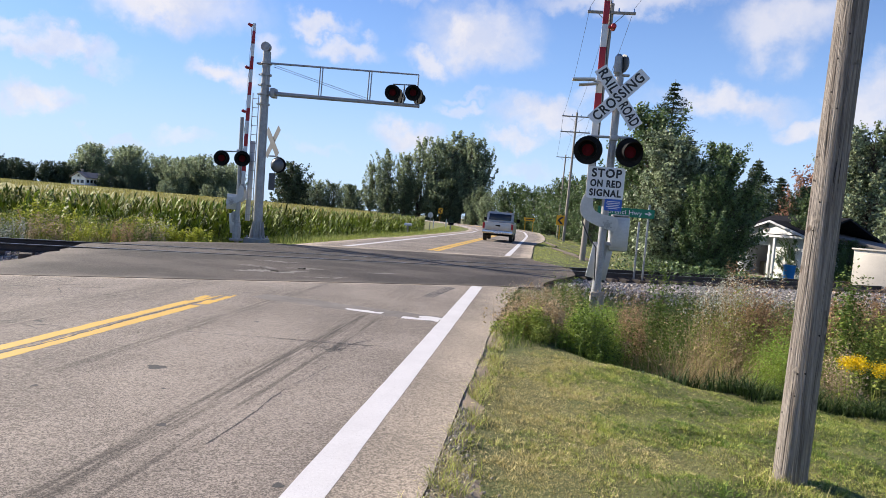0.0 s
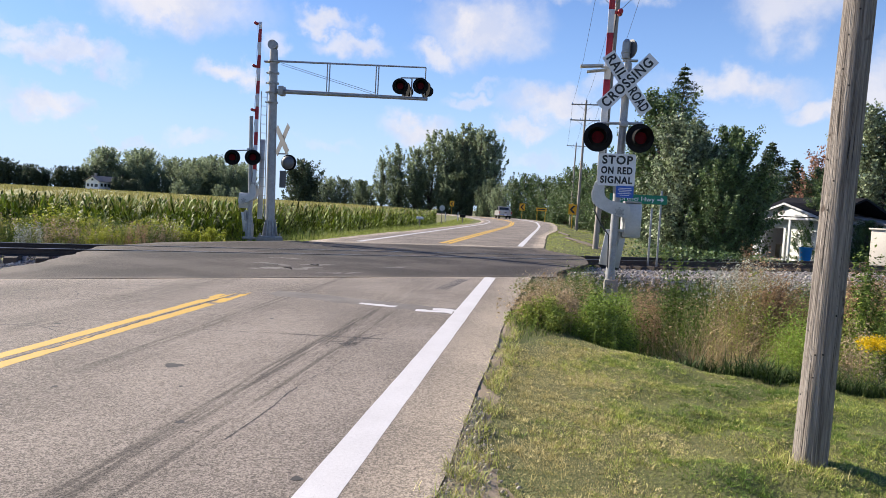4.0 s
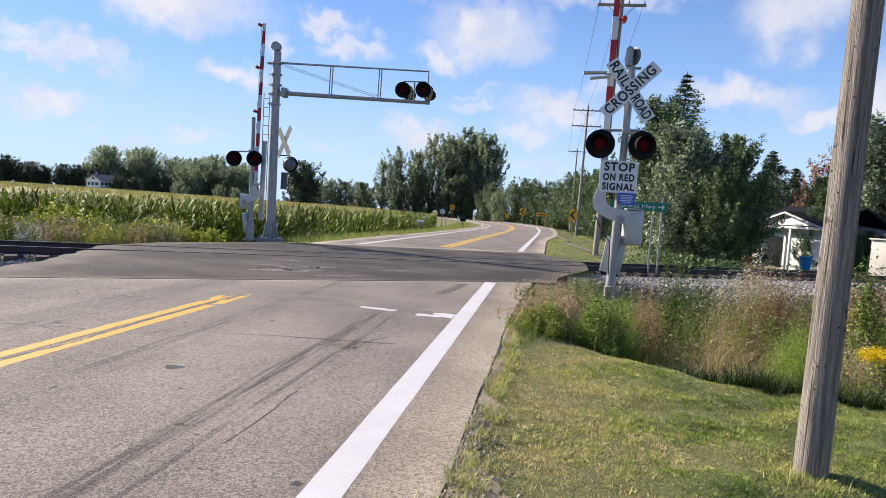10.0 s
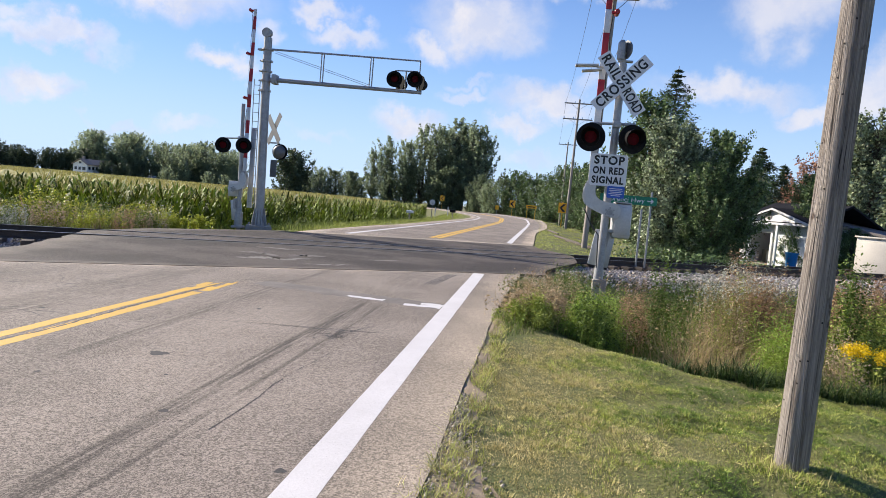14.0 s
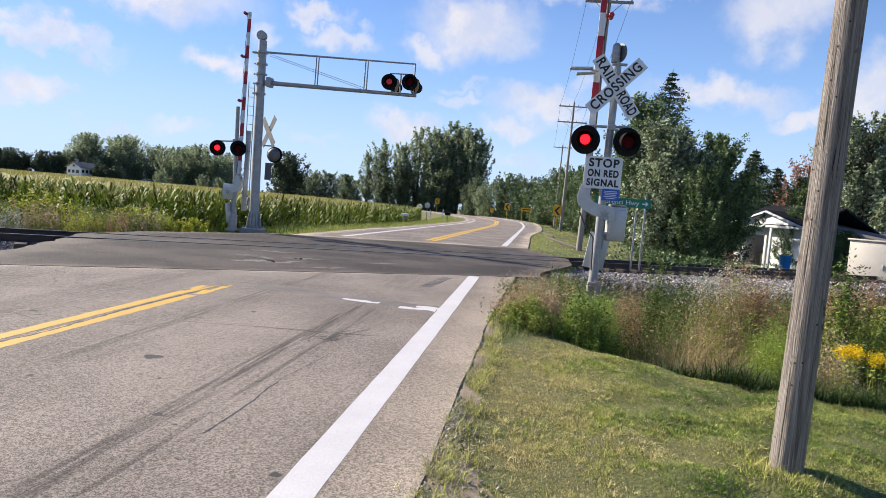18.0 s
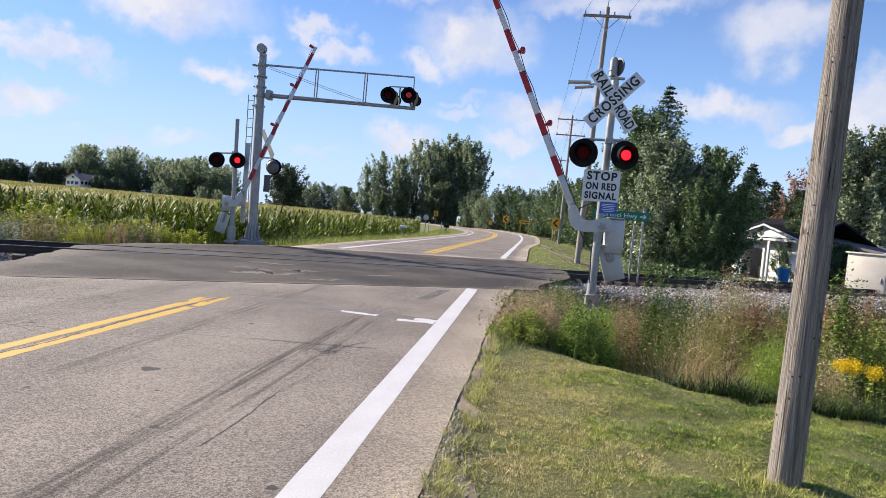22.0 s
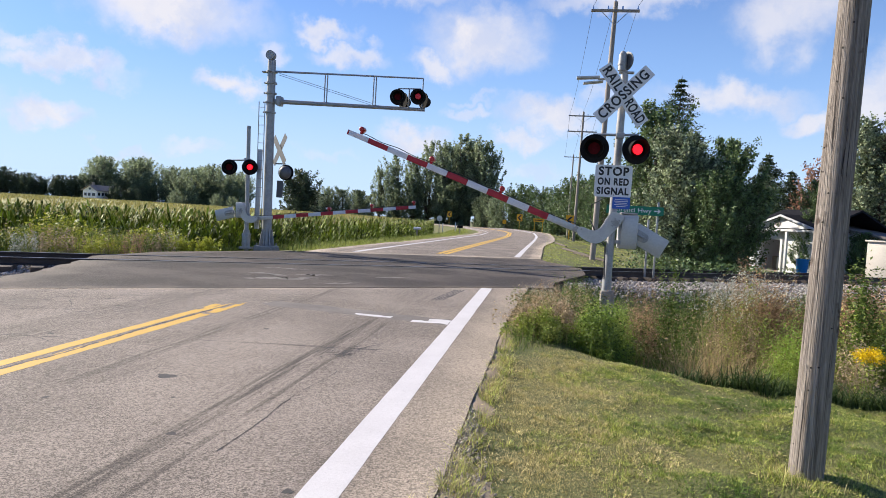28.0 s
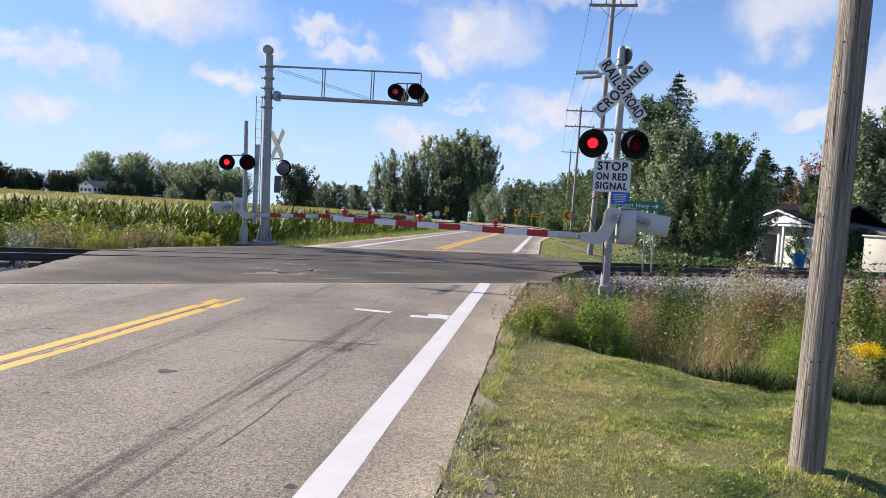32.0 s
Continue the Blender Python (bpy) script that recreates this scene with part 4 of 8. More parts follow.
def crossbuck(parent, cx, cy, cz, face=-1, lettered=True, turn=(-54, 46), yaw=0.0):
    for k, ang in enumerate(turn):
        bm = bmesh.new()
        y = 0.0 if k == 0 else face * 0.016
        plate(bm, 0, 0, 1.21, 0.235, y, 0.004, 0.012, turn=ang)
        base = Matrix.Translation((cx, cy, cz)) @ Matrix.Rotation(radians(yaw), 4, "Z")
        bmesh.ops.transform(bm, matrix=base, verts=bm.verts)
        blade = part("crossbuck_blade", bm, SIGN_WHITE if lettered else ALU_BACK, parent, "white reflective crossbuck blade with black letters" if lettered else "bare aluminium back of a crossbuck blade")
        if lettered:
            along = base @ Matrix.Rotation(radians(-ang), 4, "Y")
            if k == 0:
                letters("RAIL", 0.235, SIGN_BLACK, blade, along @ pose(-0.345, y - 0.003, 0.0) @ FACE, spacing=1.12, bold=0.006, width=0.44)
                letters("ROAD", 0.235, SIGN_BLACK, blade, along @ pose(0.345, y - 0.003, 0.0) @ FACE, spacing=1.05, bold=0.006, width=0.44)
            else:
                letters("CROSSING", 0.235, SIGN_BLACK, blade, along @ pose(0.0, y - 0.003, 0.0) @ FACE, spacing=1.15, bold=0.006, width=1.07)


ARM_PIVOT = {}


def gate_arm(parent, pivot, length, drop, way, start, lamps, stripe=0.405):
    """The barrier arm in its own space: it points along way * x from its pivot when it is down."""
    bm = bmesh.new()
    tube(bm, (0, -0.16, 0), (0, 0.10, 0), 0.055, n=16)
    hub = part("gate_arm", bm, GALV, parent, "red and white striped crossing gate arm")
    hub.matrix_local = pose(*pivot)
    ARM_PIVOT[hub.name] = pivot
    # curved support plates, from the hub round and down to the arm
    outline = [(-0.15, 0.19), (0.10, 0.18), (0.09, 0.02), (0.02, -drop * 0.5), (-0.10, -drop - 0.08), (-0.29, -drop - 0.14), (-0.56, -drop - 0.07), (-0.56, -drop + 0.08), (-0.27, -drop + 0.08), (-0.18, -drop * 0.4)]
    for _ in range(2):
        nxt = outline[1:] + outline[:1]
        outline = [q for (ax, az), (bx, bz) in zip(outline, nxt) for q in ((0.78 * ax + 0.22 * bx, 0.78 * az + 0.22 * bz), (0.22 * ax + 0.78 * bx, 0.22 * az + 0.78 * bz))]
    for y in (-0.15, 0.06):
        bm = bmesh.new()
        prism(bm, [(-way * x, z) for x, z in outline], pose(0, y, 0), 0.022)
        part("arm_support", bm, ALU, hub, "curved pale steel support plate", smooth=False)
    bm = bmesh.new()
    for lx in (0.50, 0.60):
        tube(bm, (way * lx, -0.16, -drop + 0.03), (way * lx, 0.10, -drop + 0.03), 0.016, n=8)
    box(bm, (way * 0.56, -0.03, -drop), (0.12, 0.20, 0.09), bevel=0.012)
    part("arm_adapter", bm, GALV, hub, "bolted steel adapter between support and arm")
    for k in range(7):
        a = 2 * PI * k / 6
        r = 0.075 if k < 6 else 0.0
        bm = bmesh.new()
        tube(bm, (r * math.cos(a), -0.185, r * math.sin(a)), (r * math.cos(a), -0.15, r * math.sin(a)), 0.017, n=8)
        part("bolt", bm, GALV, hub)
    # counterweight
    bm = bmesh.new()
    tip = Matrix.Rotation(radians(-way * 8), 4, "Y")
    box(bm, (-way * 0.66, 0.09, -0.05), (0.64, 0.05, 0.36), tip, 0.01)
    cw = part("counterweight", bm, ALU, hub, "pale steel counterweight plate")
    bm = bmesh.new()
    plate(bm, 0, 0, 0.36, 0.17, 0.03, 0.03, 0.08)
    tube(bm, (-0.13, 0.0, 0.0), (0.13, 0.0, 0.0), 0.022, n=10)
    tube(bm, (-0.10, -0.03, 0.0), (-0.10, 0.05, 0.0), 0.03, n=8)
    tube(bm, (0.10, -0.03, 0.0), (0.10, 0.05, 0.0), 0.03, n=8)
    bmesh.ops.transform(bm, matrix=Matrix.Translation((-way * 0.47, 0.003, -0.03)) @ tip, verts=bm.verts)
    part("weight_bracket", bm, GALV, cw)
    # bare root of the arm, then the stripes
    x = start
    bm = bmesh.new()
    box(bm, (way * (x + 0.28), -0.02, -drop), (0.62, 0.05, 0.115), bevel=0.006)
    part("arm_root", bm, ALU, hub)
    x += 0.56
    k = 0
    while x < length - 0.02:
        end = min(x + stripe, length)
        f0, f1 = (x - start) / (length - start), (end - start) / (length - start)
        bm = bmesh.new()
        box(bm, (way * (x + end) / 2, -0.02, -drop), (end - x - 0.002, 0.036, 0.125 - 0.03 * (f0 + f1) / 2), bevel=0.004)
        part("arm_stripe", bm, RED if k % 2 == 0 else ARM_WHITE, hub, "red stripe" if k % 2 == 0 else "white stripe")
        x, k = end, k + 1
    for lx in lamps:
        bm = bmesh.new()
        box(bm, (way * lx, -0.02, -drop + 0.085), (0.05, 0.05, 0.06), bevel=0.006)
        tube(bm, (way * lx, -0.10, -drop + 0.145), (way * lx, 0.06, -drop + 0.145), 0.048, n=20)
        tube(bm, (way * lx, -0.115, -drop + 0.145), (way * lx, -0.10, -drop + 0.145), 0.035, 0.048, n=20)
        lamp = part("arm_lamp", bm, ARM_LAMP_RED, hub, "small red lamp on the gate arm")
    bm = bmesh.new()
    pts = [Vector((way * (start + (max(lamps) - start) * t), -0.015, -drop + 0.075 + 0.012 * math.sin(t * 40))) for t in np.linspace(0, 1, 40)]
    sweep(bm, pts, 0.008)
    part("lamp_cable", bm, WIRE, hub, "thin black cable along the arm")
    return hub


def near_signal():
    X, Y = 1.12, 12.40
    sig = thing("crossing_signal", "galvanised mast with crossbuck, twin flashing lamps and a striped gate arm", "crossing signal")
    g = float(ground_z(X, Y))
    bm = bmesh.new()
    box(bm, (X, Y, (g - 0.1 + 0.40) / 2), (0.24, 0.24, 0.40 - g + 0.1), bevel=0.03)
    part("foundation", bm, CONCRETE, sig, "weathered concrete foundation block")
    bm = bmesh.new()
    tube(bm, (X - 0.02, Y, 0.38), (X + 0.03, Y, 4.20), 0.072, 0.066, 20)
    part("mast", bm, GALV, sig, "round galvanised steel mast")
    bm = bmesh.new()
    tube(bm, (X - 0.02, Y, 0.36), (X - 0.02, Y, 0.62), 0.092, 0.078, 14)
    part("mast_socket", bm, GALV, sig)
    # bell and its bracket on the mast's top
    bm = bmesh.new()
    tube(bm, (X + 0.03, Y, 4.18), (X + 0.03, Y, 4.27), 0.05, 0.05, 14)
    box(bm, (X + 0.06, Y, 4.24), (0.26, 0.10, 0.03), bevel=0.006)
    part("bell_bracket", bm, GALV, sig)
    bm = bmesh.new()
    tube(bm, (X - 0.02, Y - 0.02, 4.27), (X - 0.02, Y - 0.02, 4.55), 0.075, 0.07, 20)
    tube(bm, (X - 0.02, Y - 0.02, 4.55), (X - 0.02, Y - 0.02, 4.60), 0.07, 0.035, 20)
    tube(bm, (X - 0.02, Y - 0.02, 4.36), (X - 0.02, Y - 0.02, 4.385), 0.085, n=20)
    part("bell_motor", bm, GALV, sig)
    bm = bmesh.new()
    for dx, r0, r1 in ((0.05, 0.165, 0.155), (0.075, 0.155, 0.12), (0.10, 0.12, 0.05)):
        tube(bm, (X + dx, Y + dx - 0.05, 4.44), (X + dx + 0.025, Y + dx - 0.035, 4.44), r0, r1, 28)
    part("bell_gong", bm, DOME, sig, "round steel gong of the crossing bell")
    # small side light towards the track
    bm = bmesh.new()
    box(bm, (0.53, Y, 4.135), (0.40, 0.16, 0.035), Matrix.Rotation(radians(-3), 4, "Y"), 0.006)
    box(bm, (0.62, Y - 0.02, 4.05), (0.34, 0.16, 0.025), Matrix.Rotation(radians(-7), 4, "Y"), 0.006)
    tube(bm, (0.7, Y, 4.12), (X, Y, 4.12), 0.02, n=10)
    part("side_panel", bm, ALU, sig, "flat side-light panel on a short arm")
    crossbuck(sig, 1.145, Y - 0.13, 3.83)
    bm = bmesh.new()
    tube(bm, (1.145, Y - 0.15, 3.83), (1.145, Y, 3.83), 0.018, n=10)
    part("crossbuck_bolt", bm, GALV, sig)
    for z in (3.60, 4.02):
        bm = bmesh.new()
        tube(bm, (X - 0.085, Y, z), (X + 0.115, Y, z), 0.012, n=8)
        part("crossbuck_clamp", bm, GALV, sig)
    # lamps on their cross pipe
    bm = bmesh.new()
    tube(bm, (0.68, Y - 0.08, 3.13), (1.46, Y - 0.08, 3.15), 0.024, n=12)
    tube(bm, (0.70, Y - 0.08, 3.14), (0.70, Y - 0.08, 2.95), 0.02, n=10)
    tube(bm, (1.43, Y - 0.08, 3.14), (1.43, Y - 0.08, 2.95), 0.02, n=10)
    box(bm, (X + 0.02, Y - 0.06, 3.13), (0.14, 0.17, 0.10), bevel=0.012)
    part("lamp_arm", bm, GALV, sig, "galvanised cross pipe holding the lamps")
    signal_lamp(sig, 0.71, Y - 0.19, 2.875, 1, yaw=-9)
    signal_lamp(sig, 1.42, Y - 0.19, 2.885, 0, yaw=14)
    # signs
    bm = bmesh.new()
    plate(bm, 1.075, 2.33, 0.635, 0.56, Y - 0.115, r=0.04)
    sign = part("stop_sign_panel", bm, SIGN_WHITE, sig, "white sign panel reading STOP ON RED SIGNAL in black")
    for text, z, w in (("STOP", 2.495, 0.52), ("ON RED", 2.315, 0.535), ("SIGNAL", 2.15, 0.55)):
        letters(text, 0.20 if text == "STOP" else 0.165, SIGN_BLACK, sign, pose(1.075, Y - 0.118, z) @ FACE, spacing=1.15, bold=0.007, width=w)
    bm = bmesh.new()
    for z in (2.55, 2.09):
        tube(bm, (1.10, Y - 0.124, z), (1.10, Y - 0.113, z), 0.012, n=8)
    part("sign_bolt", bm, GALV, sign)
    bm = bmesh.new()
    plate(bm, 1.235, 1.955, 0.30, 0.205, Y - 0.125, r=0.02)
    blue = part("notice_panel", bm, SIGN_BLUE, sig, "small blue emergency notice panel")
    bm = bmesh.new()
    for z, w in ((2.015, 0.22), (1.985, 0.235), (1.955, 0.19), (1.925, 0.235), (1.895, 0.16)):
        box(bm, (1.235, Y - 0.1275, z), (w, 0.002, 0.011))
    part("print_bars", bm, SIGN_WHITE, blue, "lines of small white print")
    # gate mechanism
    bm = bmesh.new()
    box(bm, (1.41, Y + 0.20, 1.46), (0.33, 0.36, 0.62), bevel=0.045)
    mech = part("gate_mechanism", bm, ALU, sig, "grey aluminium gate mechanism box")
    bm = bmesh.new()
    box(bm, (1.41, Y + 0.012, 1.46), (0.25, 0.02, 0.50), bevel=0.012)
    part("cover", bm, ALU, mech)
    bm = bmesh.new()
    box(bm, (1.41, Y + 0.19, 1.785), (0.29, 0.34, 0.03), bevel=0.012)
    part("lid", bm, GALV, mech)
    for z in (1.66, 1.27):
        bm = bmesh.new()
        box(bm, (1.22, Y + 0.10, z), (0.28, 0.16, 0.06), bevel=0.01)
        part("mounting_clamp", bm, GALV, mech)
        for dy in (-0.01, 0.2):
            bm = bmesh.new()
            tube(bm, (1.02, Y + dy, z), (1.10, Y + dy, z), 0.014, n=8)
            part("clamp_bolt", bm, GALV, mech)
    arm = gate_arm(sig, (1.17, Y + 0.06, 1.60), 5.18, 0.36, -1, 0.54, (4.92, 3.48, 2.08))
    # conduit
    bm = bmesh.new()
    pts = [(0.98, Y - 0.06, 2.05), (0.74, Y - 0.04, 1.90), (0.74, Y - 0.04, 1.62), (0.86, Y - 0.06, 1.38), (1.02, Y - 0.08, 1.18), (1.04, Y - 0.08, 0.6)]
    sweep(bm, pts, 0.012, 8)
    part("conduit", bm, WIRE, sig, "thin black conduit down the mast")
    return arm


def far_signal():
    X, Y = -9.72, 21.0
    sig = thing("gate_signal", "slim grey post with twin red lamps and a striped gate arm", "crossing signal")
    g = float(ground_z(X, Y))
    bm = bmesh.new()
    tube(bm, (X + 0.02, Y, g - 0.1), (X - 0.09, Y, 4.12), 0.068, 0.062, 16)
    part("mast", bm, GALV, sig)
    bm = bmesh.new()
    box(bm, (X, Y, 0.16), (0.34, 0.34, 0.08), bevel=0.015)
    for dx, dy in ((-0.10, -0.10), (0.10, -0.10), (-0.10, 0.10), (0.10, 0.10)):
        box(bm, (X + dx * 0.8, Y + dy * 0.8, 0.44), (0.05, 0.05, 0.40), bevel=0.012)
    tube(bm, (X, Y, 0.2), (X, Y, 0.75), 0.13, 0.10, 10)
    part("foundation", bm, GALV, sig, "flanged grey footing")
    bm = bmesh.new()
    tube(bm, (-10.35, Y - 0.06, 2.98), (-9.62, Y - 0.06, 3.02), 0.024, n=10)
    box(bm, (X - 0.06, Y - 0.05, 3.0), (0.16, 0.16, 0.14), bevel=0.012)
    part("lamp_arm", bm, GALV, sig)
    signal_lamp(sig, -10.33, Y - 0.17, 2.75, 1, yaw=18)
    signal_lamp(sig, -9.63, Y - 0.17, 2.78, 0, yaw=24)
    bm = bmesh.new()
    box(bm, (-9.93, Y + 0.10, 1.38), (0.36, 0.34, 0.50), bevel=0.03)
    mech = part("gate_mechanism", bm, ALU, sig, "grey aluminium gate mechanism box")
    bm = bmesh.new()
    box(bm, (-9.93, Y - 0.08, 1.40), (0.27, 0.02, 0.40), bevel=0.012)
    part("cover", bm, ALU, mech)
    return gate_arm(sig, (-9.87, Y - 0.05, 1.36), 5.75, 0.28, 1, 0.45, (5.70, 4.35, 2.95), stripe=0.41)


def cantilever():
    X, Y = -9.17, 21.30
    cant = thing("cantilever_signal", "tall galvanised cantilever mast with ladder, boom and lamps over the road", "signal gantry")
    bm = bmesh.new()
    tube(bm, (X + 0.03, Y, 0.10), (X - 0.09, Y, 6.32), 0.155, 0.13, 12)
    part("mast", bm, GALV, cant, "tapered many-sided steel mast")
    bm = bmesh.new()
    for k in range(8):
        a = 2 * PI * k / 8
        d = Vector((math.cos(a), math.sin(a), 0))
        t = Vector((-math.sin(a), math.cos(a), 0)) * 0.012
        c = Vector((X + 0.03, Y, 0))
        vs = [bm.verts.new(c + d * r + Vector((0, 0, z)) + o) for o in (t, -t) for r, z in ((0.15, 0.26), (0.27, 0.26), (0.18, 0.80), (0.15, 0.80))]
        bm.faces.new(vs[:4])
        bm.faces.new(vs[4:][::-1])
        for i in range(4):
            j = (i + 1) % 4
            bm.faces.new((vs[i], vs[i + 4], vs[j + 4], vs[j]))
    part("gusset", bm, GALV, cant, smooth=False)
    bm = bmesh.new()
    box(bm, (X + 0.03, Y, 0.235), (0.60, 0.60, 0.05), bevel=0.01)
    for dx, dy in itertools.product((-0.24, 0.24), repeat=2):
        tube(bm, (X + 0.03 + dx, Y + dy, 0.2), (X + 0.03 + dx, Y + dy, 0.34), 0.03, n=8)
    part("base_plate", bm, GALV, cant)
    bm = bmesh.new()
    box(bm, (X + 0.03, Y, 0.03), (0.66, 0.66, 0.36), bevel=0.03)
    part("foundation", bm, CONCRETE, cant)
    for z in (5.92, 5.55, 5.22, 4.92, 4.6):
        bm = bmesh.new()
        tube(bm, (X - 0.07, Y, z), (X - 0.07, Y, z + 0.05), 0.185, n=16)
        box(bm, (X - 0.26, Y, z + 0.025), (0.10, 0.08, 0.045), bevel=0.006)
        part("band", bm, GALV, cant)
    bm = bmesh.new()
    bmesh.ops.create_uvsphere(bm, u_segments=18, v_segments=10, radius=0.145, matrix=pose(X - 0.10, Y, 6.46))
    tube(bm, (X - 0.10, Y - 0.16, 6.46), (X - 0.10, Y - 0.10, 6.46), 0.15, 0.15, 24)
    tube(bm, (X - 0.10, Y, 6.28), (X - 0.10, Y, 6.38), 0.05, n=10)
    part("bell", bm, GALV, cant, "round warning bell on the mast's top")
    # ladder
    bm = bmesh.new()
    for x in (-9.56, -9.36):
        tube(bm, (x + 0.06, Y - 0.12, 0.85), (x - 0.02, Y - 0.12, 4.95), 0.014, n=8)
    lad = part("ladder", bm, GALV, cant, "narrow steel ladder on the mast")
    for k, z in enumerate(np.arange(1.0, 4.95, 0.29)):
        bm = bmesh.new()
        dx = 0.06 - 0.08 * (z - 0.85) / 4.1
        tube(bm, (-9.56 + dx, Y - 0.12, z), (-9.36 + dx, Y - 0.12, z), 0.010, n=6)
        part("rung", bm, GALV, lad)
    bm = bmesh.new()
    box(bm, (-9.47, Y - 0.10, 2.1), (0.16, 0.05, 2.6), bevel=0.006)
    part("climb_guard", bm, ALU, lad, "flat sheet guard on the lower ladder")
    # boom
    bm = bmesh.new()
    tube(bm, (-9.10, Y, 4.99), (-4.10, Y, 4.89), 0.075, 0.055, 14)
    boom = part("boom", bm, GALV, cant, "horizontal boom over the road")
    bm = bmesh.new()
    tube(bm, (-9.15, Y, 5.97), (-4.20, Y, 5.87), 0.022, n=8)
    tube(bm, (-9.15, Y - 0.22, 5.90), (-4.20, Y - 0.22, 5.82), 0.022, n=8)
    part("hand_rail", bm, GALV, boom)
    for x in (-7.42, -7.34, -5.80, -5.72, -4.20):
        bm = bmesh.new()
        z = 5.97 - 0.1 * (x + 9.15) / 4.95
        tube(bm, (x, Y, 4.93), (x, Y, z), 0.02, n=8)
        part("rail_post", bm, GALV, boom)
    for dz in (0.0, 0.06):
        bm = bmesh.new()
        tube(bm, (-9.0, Y, 5.85 + dz), (-5.8, Y, 4.97 + dz), 0.007, n=6)
        part("stay_wire", bm, GALV, boom)
    bm = bmesh.new()
    box(bm, (-8.93, Y, 5.0), (0.16, 0.30, 0.30), bevel=0.02)
    part("boom_bracket", bm, GALV, boom)
    bm = bmesh.new()
    box(bm, (-9.35, Y, 5.93), (0.42, 0.16, 0.05), bevel=0.01)
    part("rail_bracket", bm, GALV, boom)
    # boom lamps, each with its twin facing the other way
    bm = bmesh.new()
    tube(bm, (-4.98, Y - 0.05, 5.52), (-4.25, Y - 0.05, 5.53), 0.02, n=8)
    tube(bm, (-4.62, Y - 0.05, 4.93), (-4.62, Y - 0.05, 5.52), 0.025, n=8)
    box(bm, (-4.45, Y, 5.47), (0.10, 0.12, 0.10), bevel=0.01)
    part("lamp_arm", bm, GALV, cant)
    for x, z, half in ((-4.95, 5.23, 1), (-4.30, 5.26, 0)):
        signal_lamp(cant, x, Y - 0.20, z, half, yaw=12, glow=GLOW_DIM)
        bm = bmesh.new()
        tube(bm, (x + 0.10, Y + 0.14, z - 0.06), (x + 0.12, Y + 0.16, z - 0.06), 0.25, n=36)
        tube(bm, (x + 0.11, Y + 0.16, z - 0.06), (x + 0.15, Y + 0.40, z - 0.07), 0.165, n=24)
        part("rear_lamp", bm, BLACK, cant, "black lamp facing away")
    # what faces the other side of the crossing: crossbuck, lamp and sign seen from behind
    crossbuck(cant, -8.98, Y + 0.30, 3.45, face=1, lettered=False, turn=(-46, 50), yaw=-40)
    bm = bmesh.new()
    bmesh.ops.create_uvsphere(bm, u_segments=24, v_segments=12, radius=0.22, matrix=pose(-8.72, Y + 0.25, 2.71) @ Matrix.Diagonal((1, 0.6, 1, 1)))
    tube(bm, (-9.05, Y + 0.2, 2.98), (-8.70, Y + 0.2, 2.99), 0.022, n=8)
    back = part("rear_lamp", bm, DOME, cant, "grey domed back of a lamp facing away")
    bm = bmesh.new()
    tube(bm, (-8.70, Y + 0.25, 2.71), (-8.70, Y + 0.29, 2.71), 0.26, n=30)
    part("background_disc", bm, BLACK, back, "black disc round the lamp")
    bm = bmesh.new()
    plate(bm, -8.86, 2.15, 0.22, 0.56, Y + 0.2, r=0.02)
    part("sign_back", bm, ALU_BACK, cant, "bare aluminium back of a sign")


NEAR_ARM = near_signal()
FAR_ARM = far_signal()
cantilever()


# ---------------------------------------------------------------- plants: blades, leaves and stems as real small faces
def blades(n_pts, rng, height, width, lean, seg=2, droop=0.4, az=None):
    """Tapered, bending blades rooted at rows of x, y, z. Gives vertices and quads."""
    p = np.asarray(n_pts, float)
    n = len(p)
    h, w, ln = (np.broadcast_to(np.asarray(a, float), (n,)) for a in (height, width, lean))
    a = rng.uniform(0, 2 * PI, n) if az is None else az
    d = np.stack([np.cos(a), np.sin(a), 0 * a], 1)
    side = np.stack([-np.sin(a + rng.normal(0, 0.8, n)), np.cos(a), 0 * a], 1)
    side /= np.linalg.norm(side, axis=1)[:, None] + 1e-9
    rows = []
    for k in range(seg + 1):
        t = k / seg
        c = p + d * (ln * h * t ** 1.7)[:, None] + np.array((0, 0, 1)) * (h * (t - droop * ln * t * t))[:, None]
        hw = (w * (1 - 0.92 * t) * 0.5)[:, None]
        rows += [c - side * hw, c + side * hw]
    v = np.stack(rows, 1)
    base = np.arange(n)[:, None] * (2 * (seg + 1))
    f = np.concatenate([base + np.array([[2 * k, 2 * k + 1, 2 * k + 3, 2 * k + 2]]) for k in range(seg)], 0)
    return v.reshape(-1, 3), f


def flakes(p, rng, size, flat=0.0, aspect=1.6):
    """Small pointed leaves of random turn, four-cornered and slightly folded."""
    p = np.asarray(p, float)
    n = len(p)
    s = np.broadcast_to(np.asarray(size, float), (n,))[:, None]
    u = rng.normal(size=(n, 3))
    u[:, 2] *= 1 - flat
    u /= np.linalg.norm(u, axis=1)[:, None]
    w = np.cross(u, rng.normal(size=(n, 3)) + (0, 0, flat * 3))
    w /= np.linalg.norm(w, axis=1)[:, None] + 1e-9
    nrm = np.cross(u, w)
    v = np.stack([p - u * s * 0.5, p + w * s * 0.5 / aspect + nrm * s * 0.10, p + u * s * 0.5, p - w * s * 0.5 / aspect + nrm * s * 0.10], 1)
    return v.reshape(-1, 3), np.arange(4 * n).reshape(n, 4)


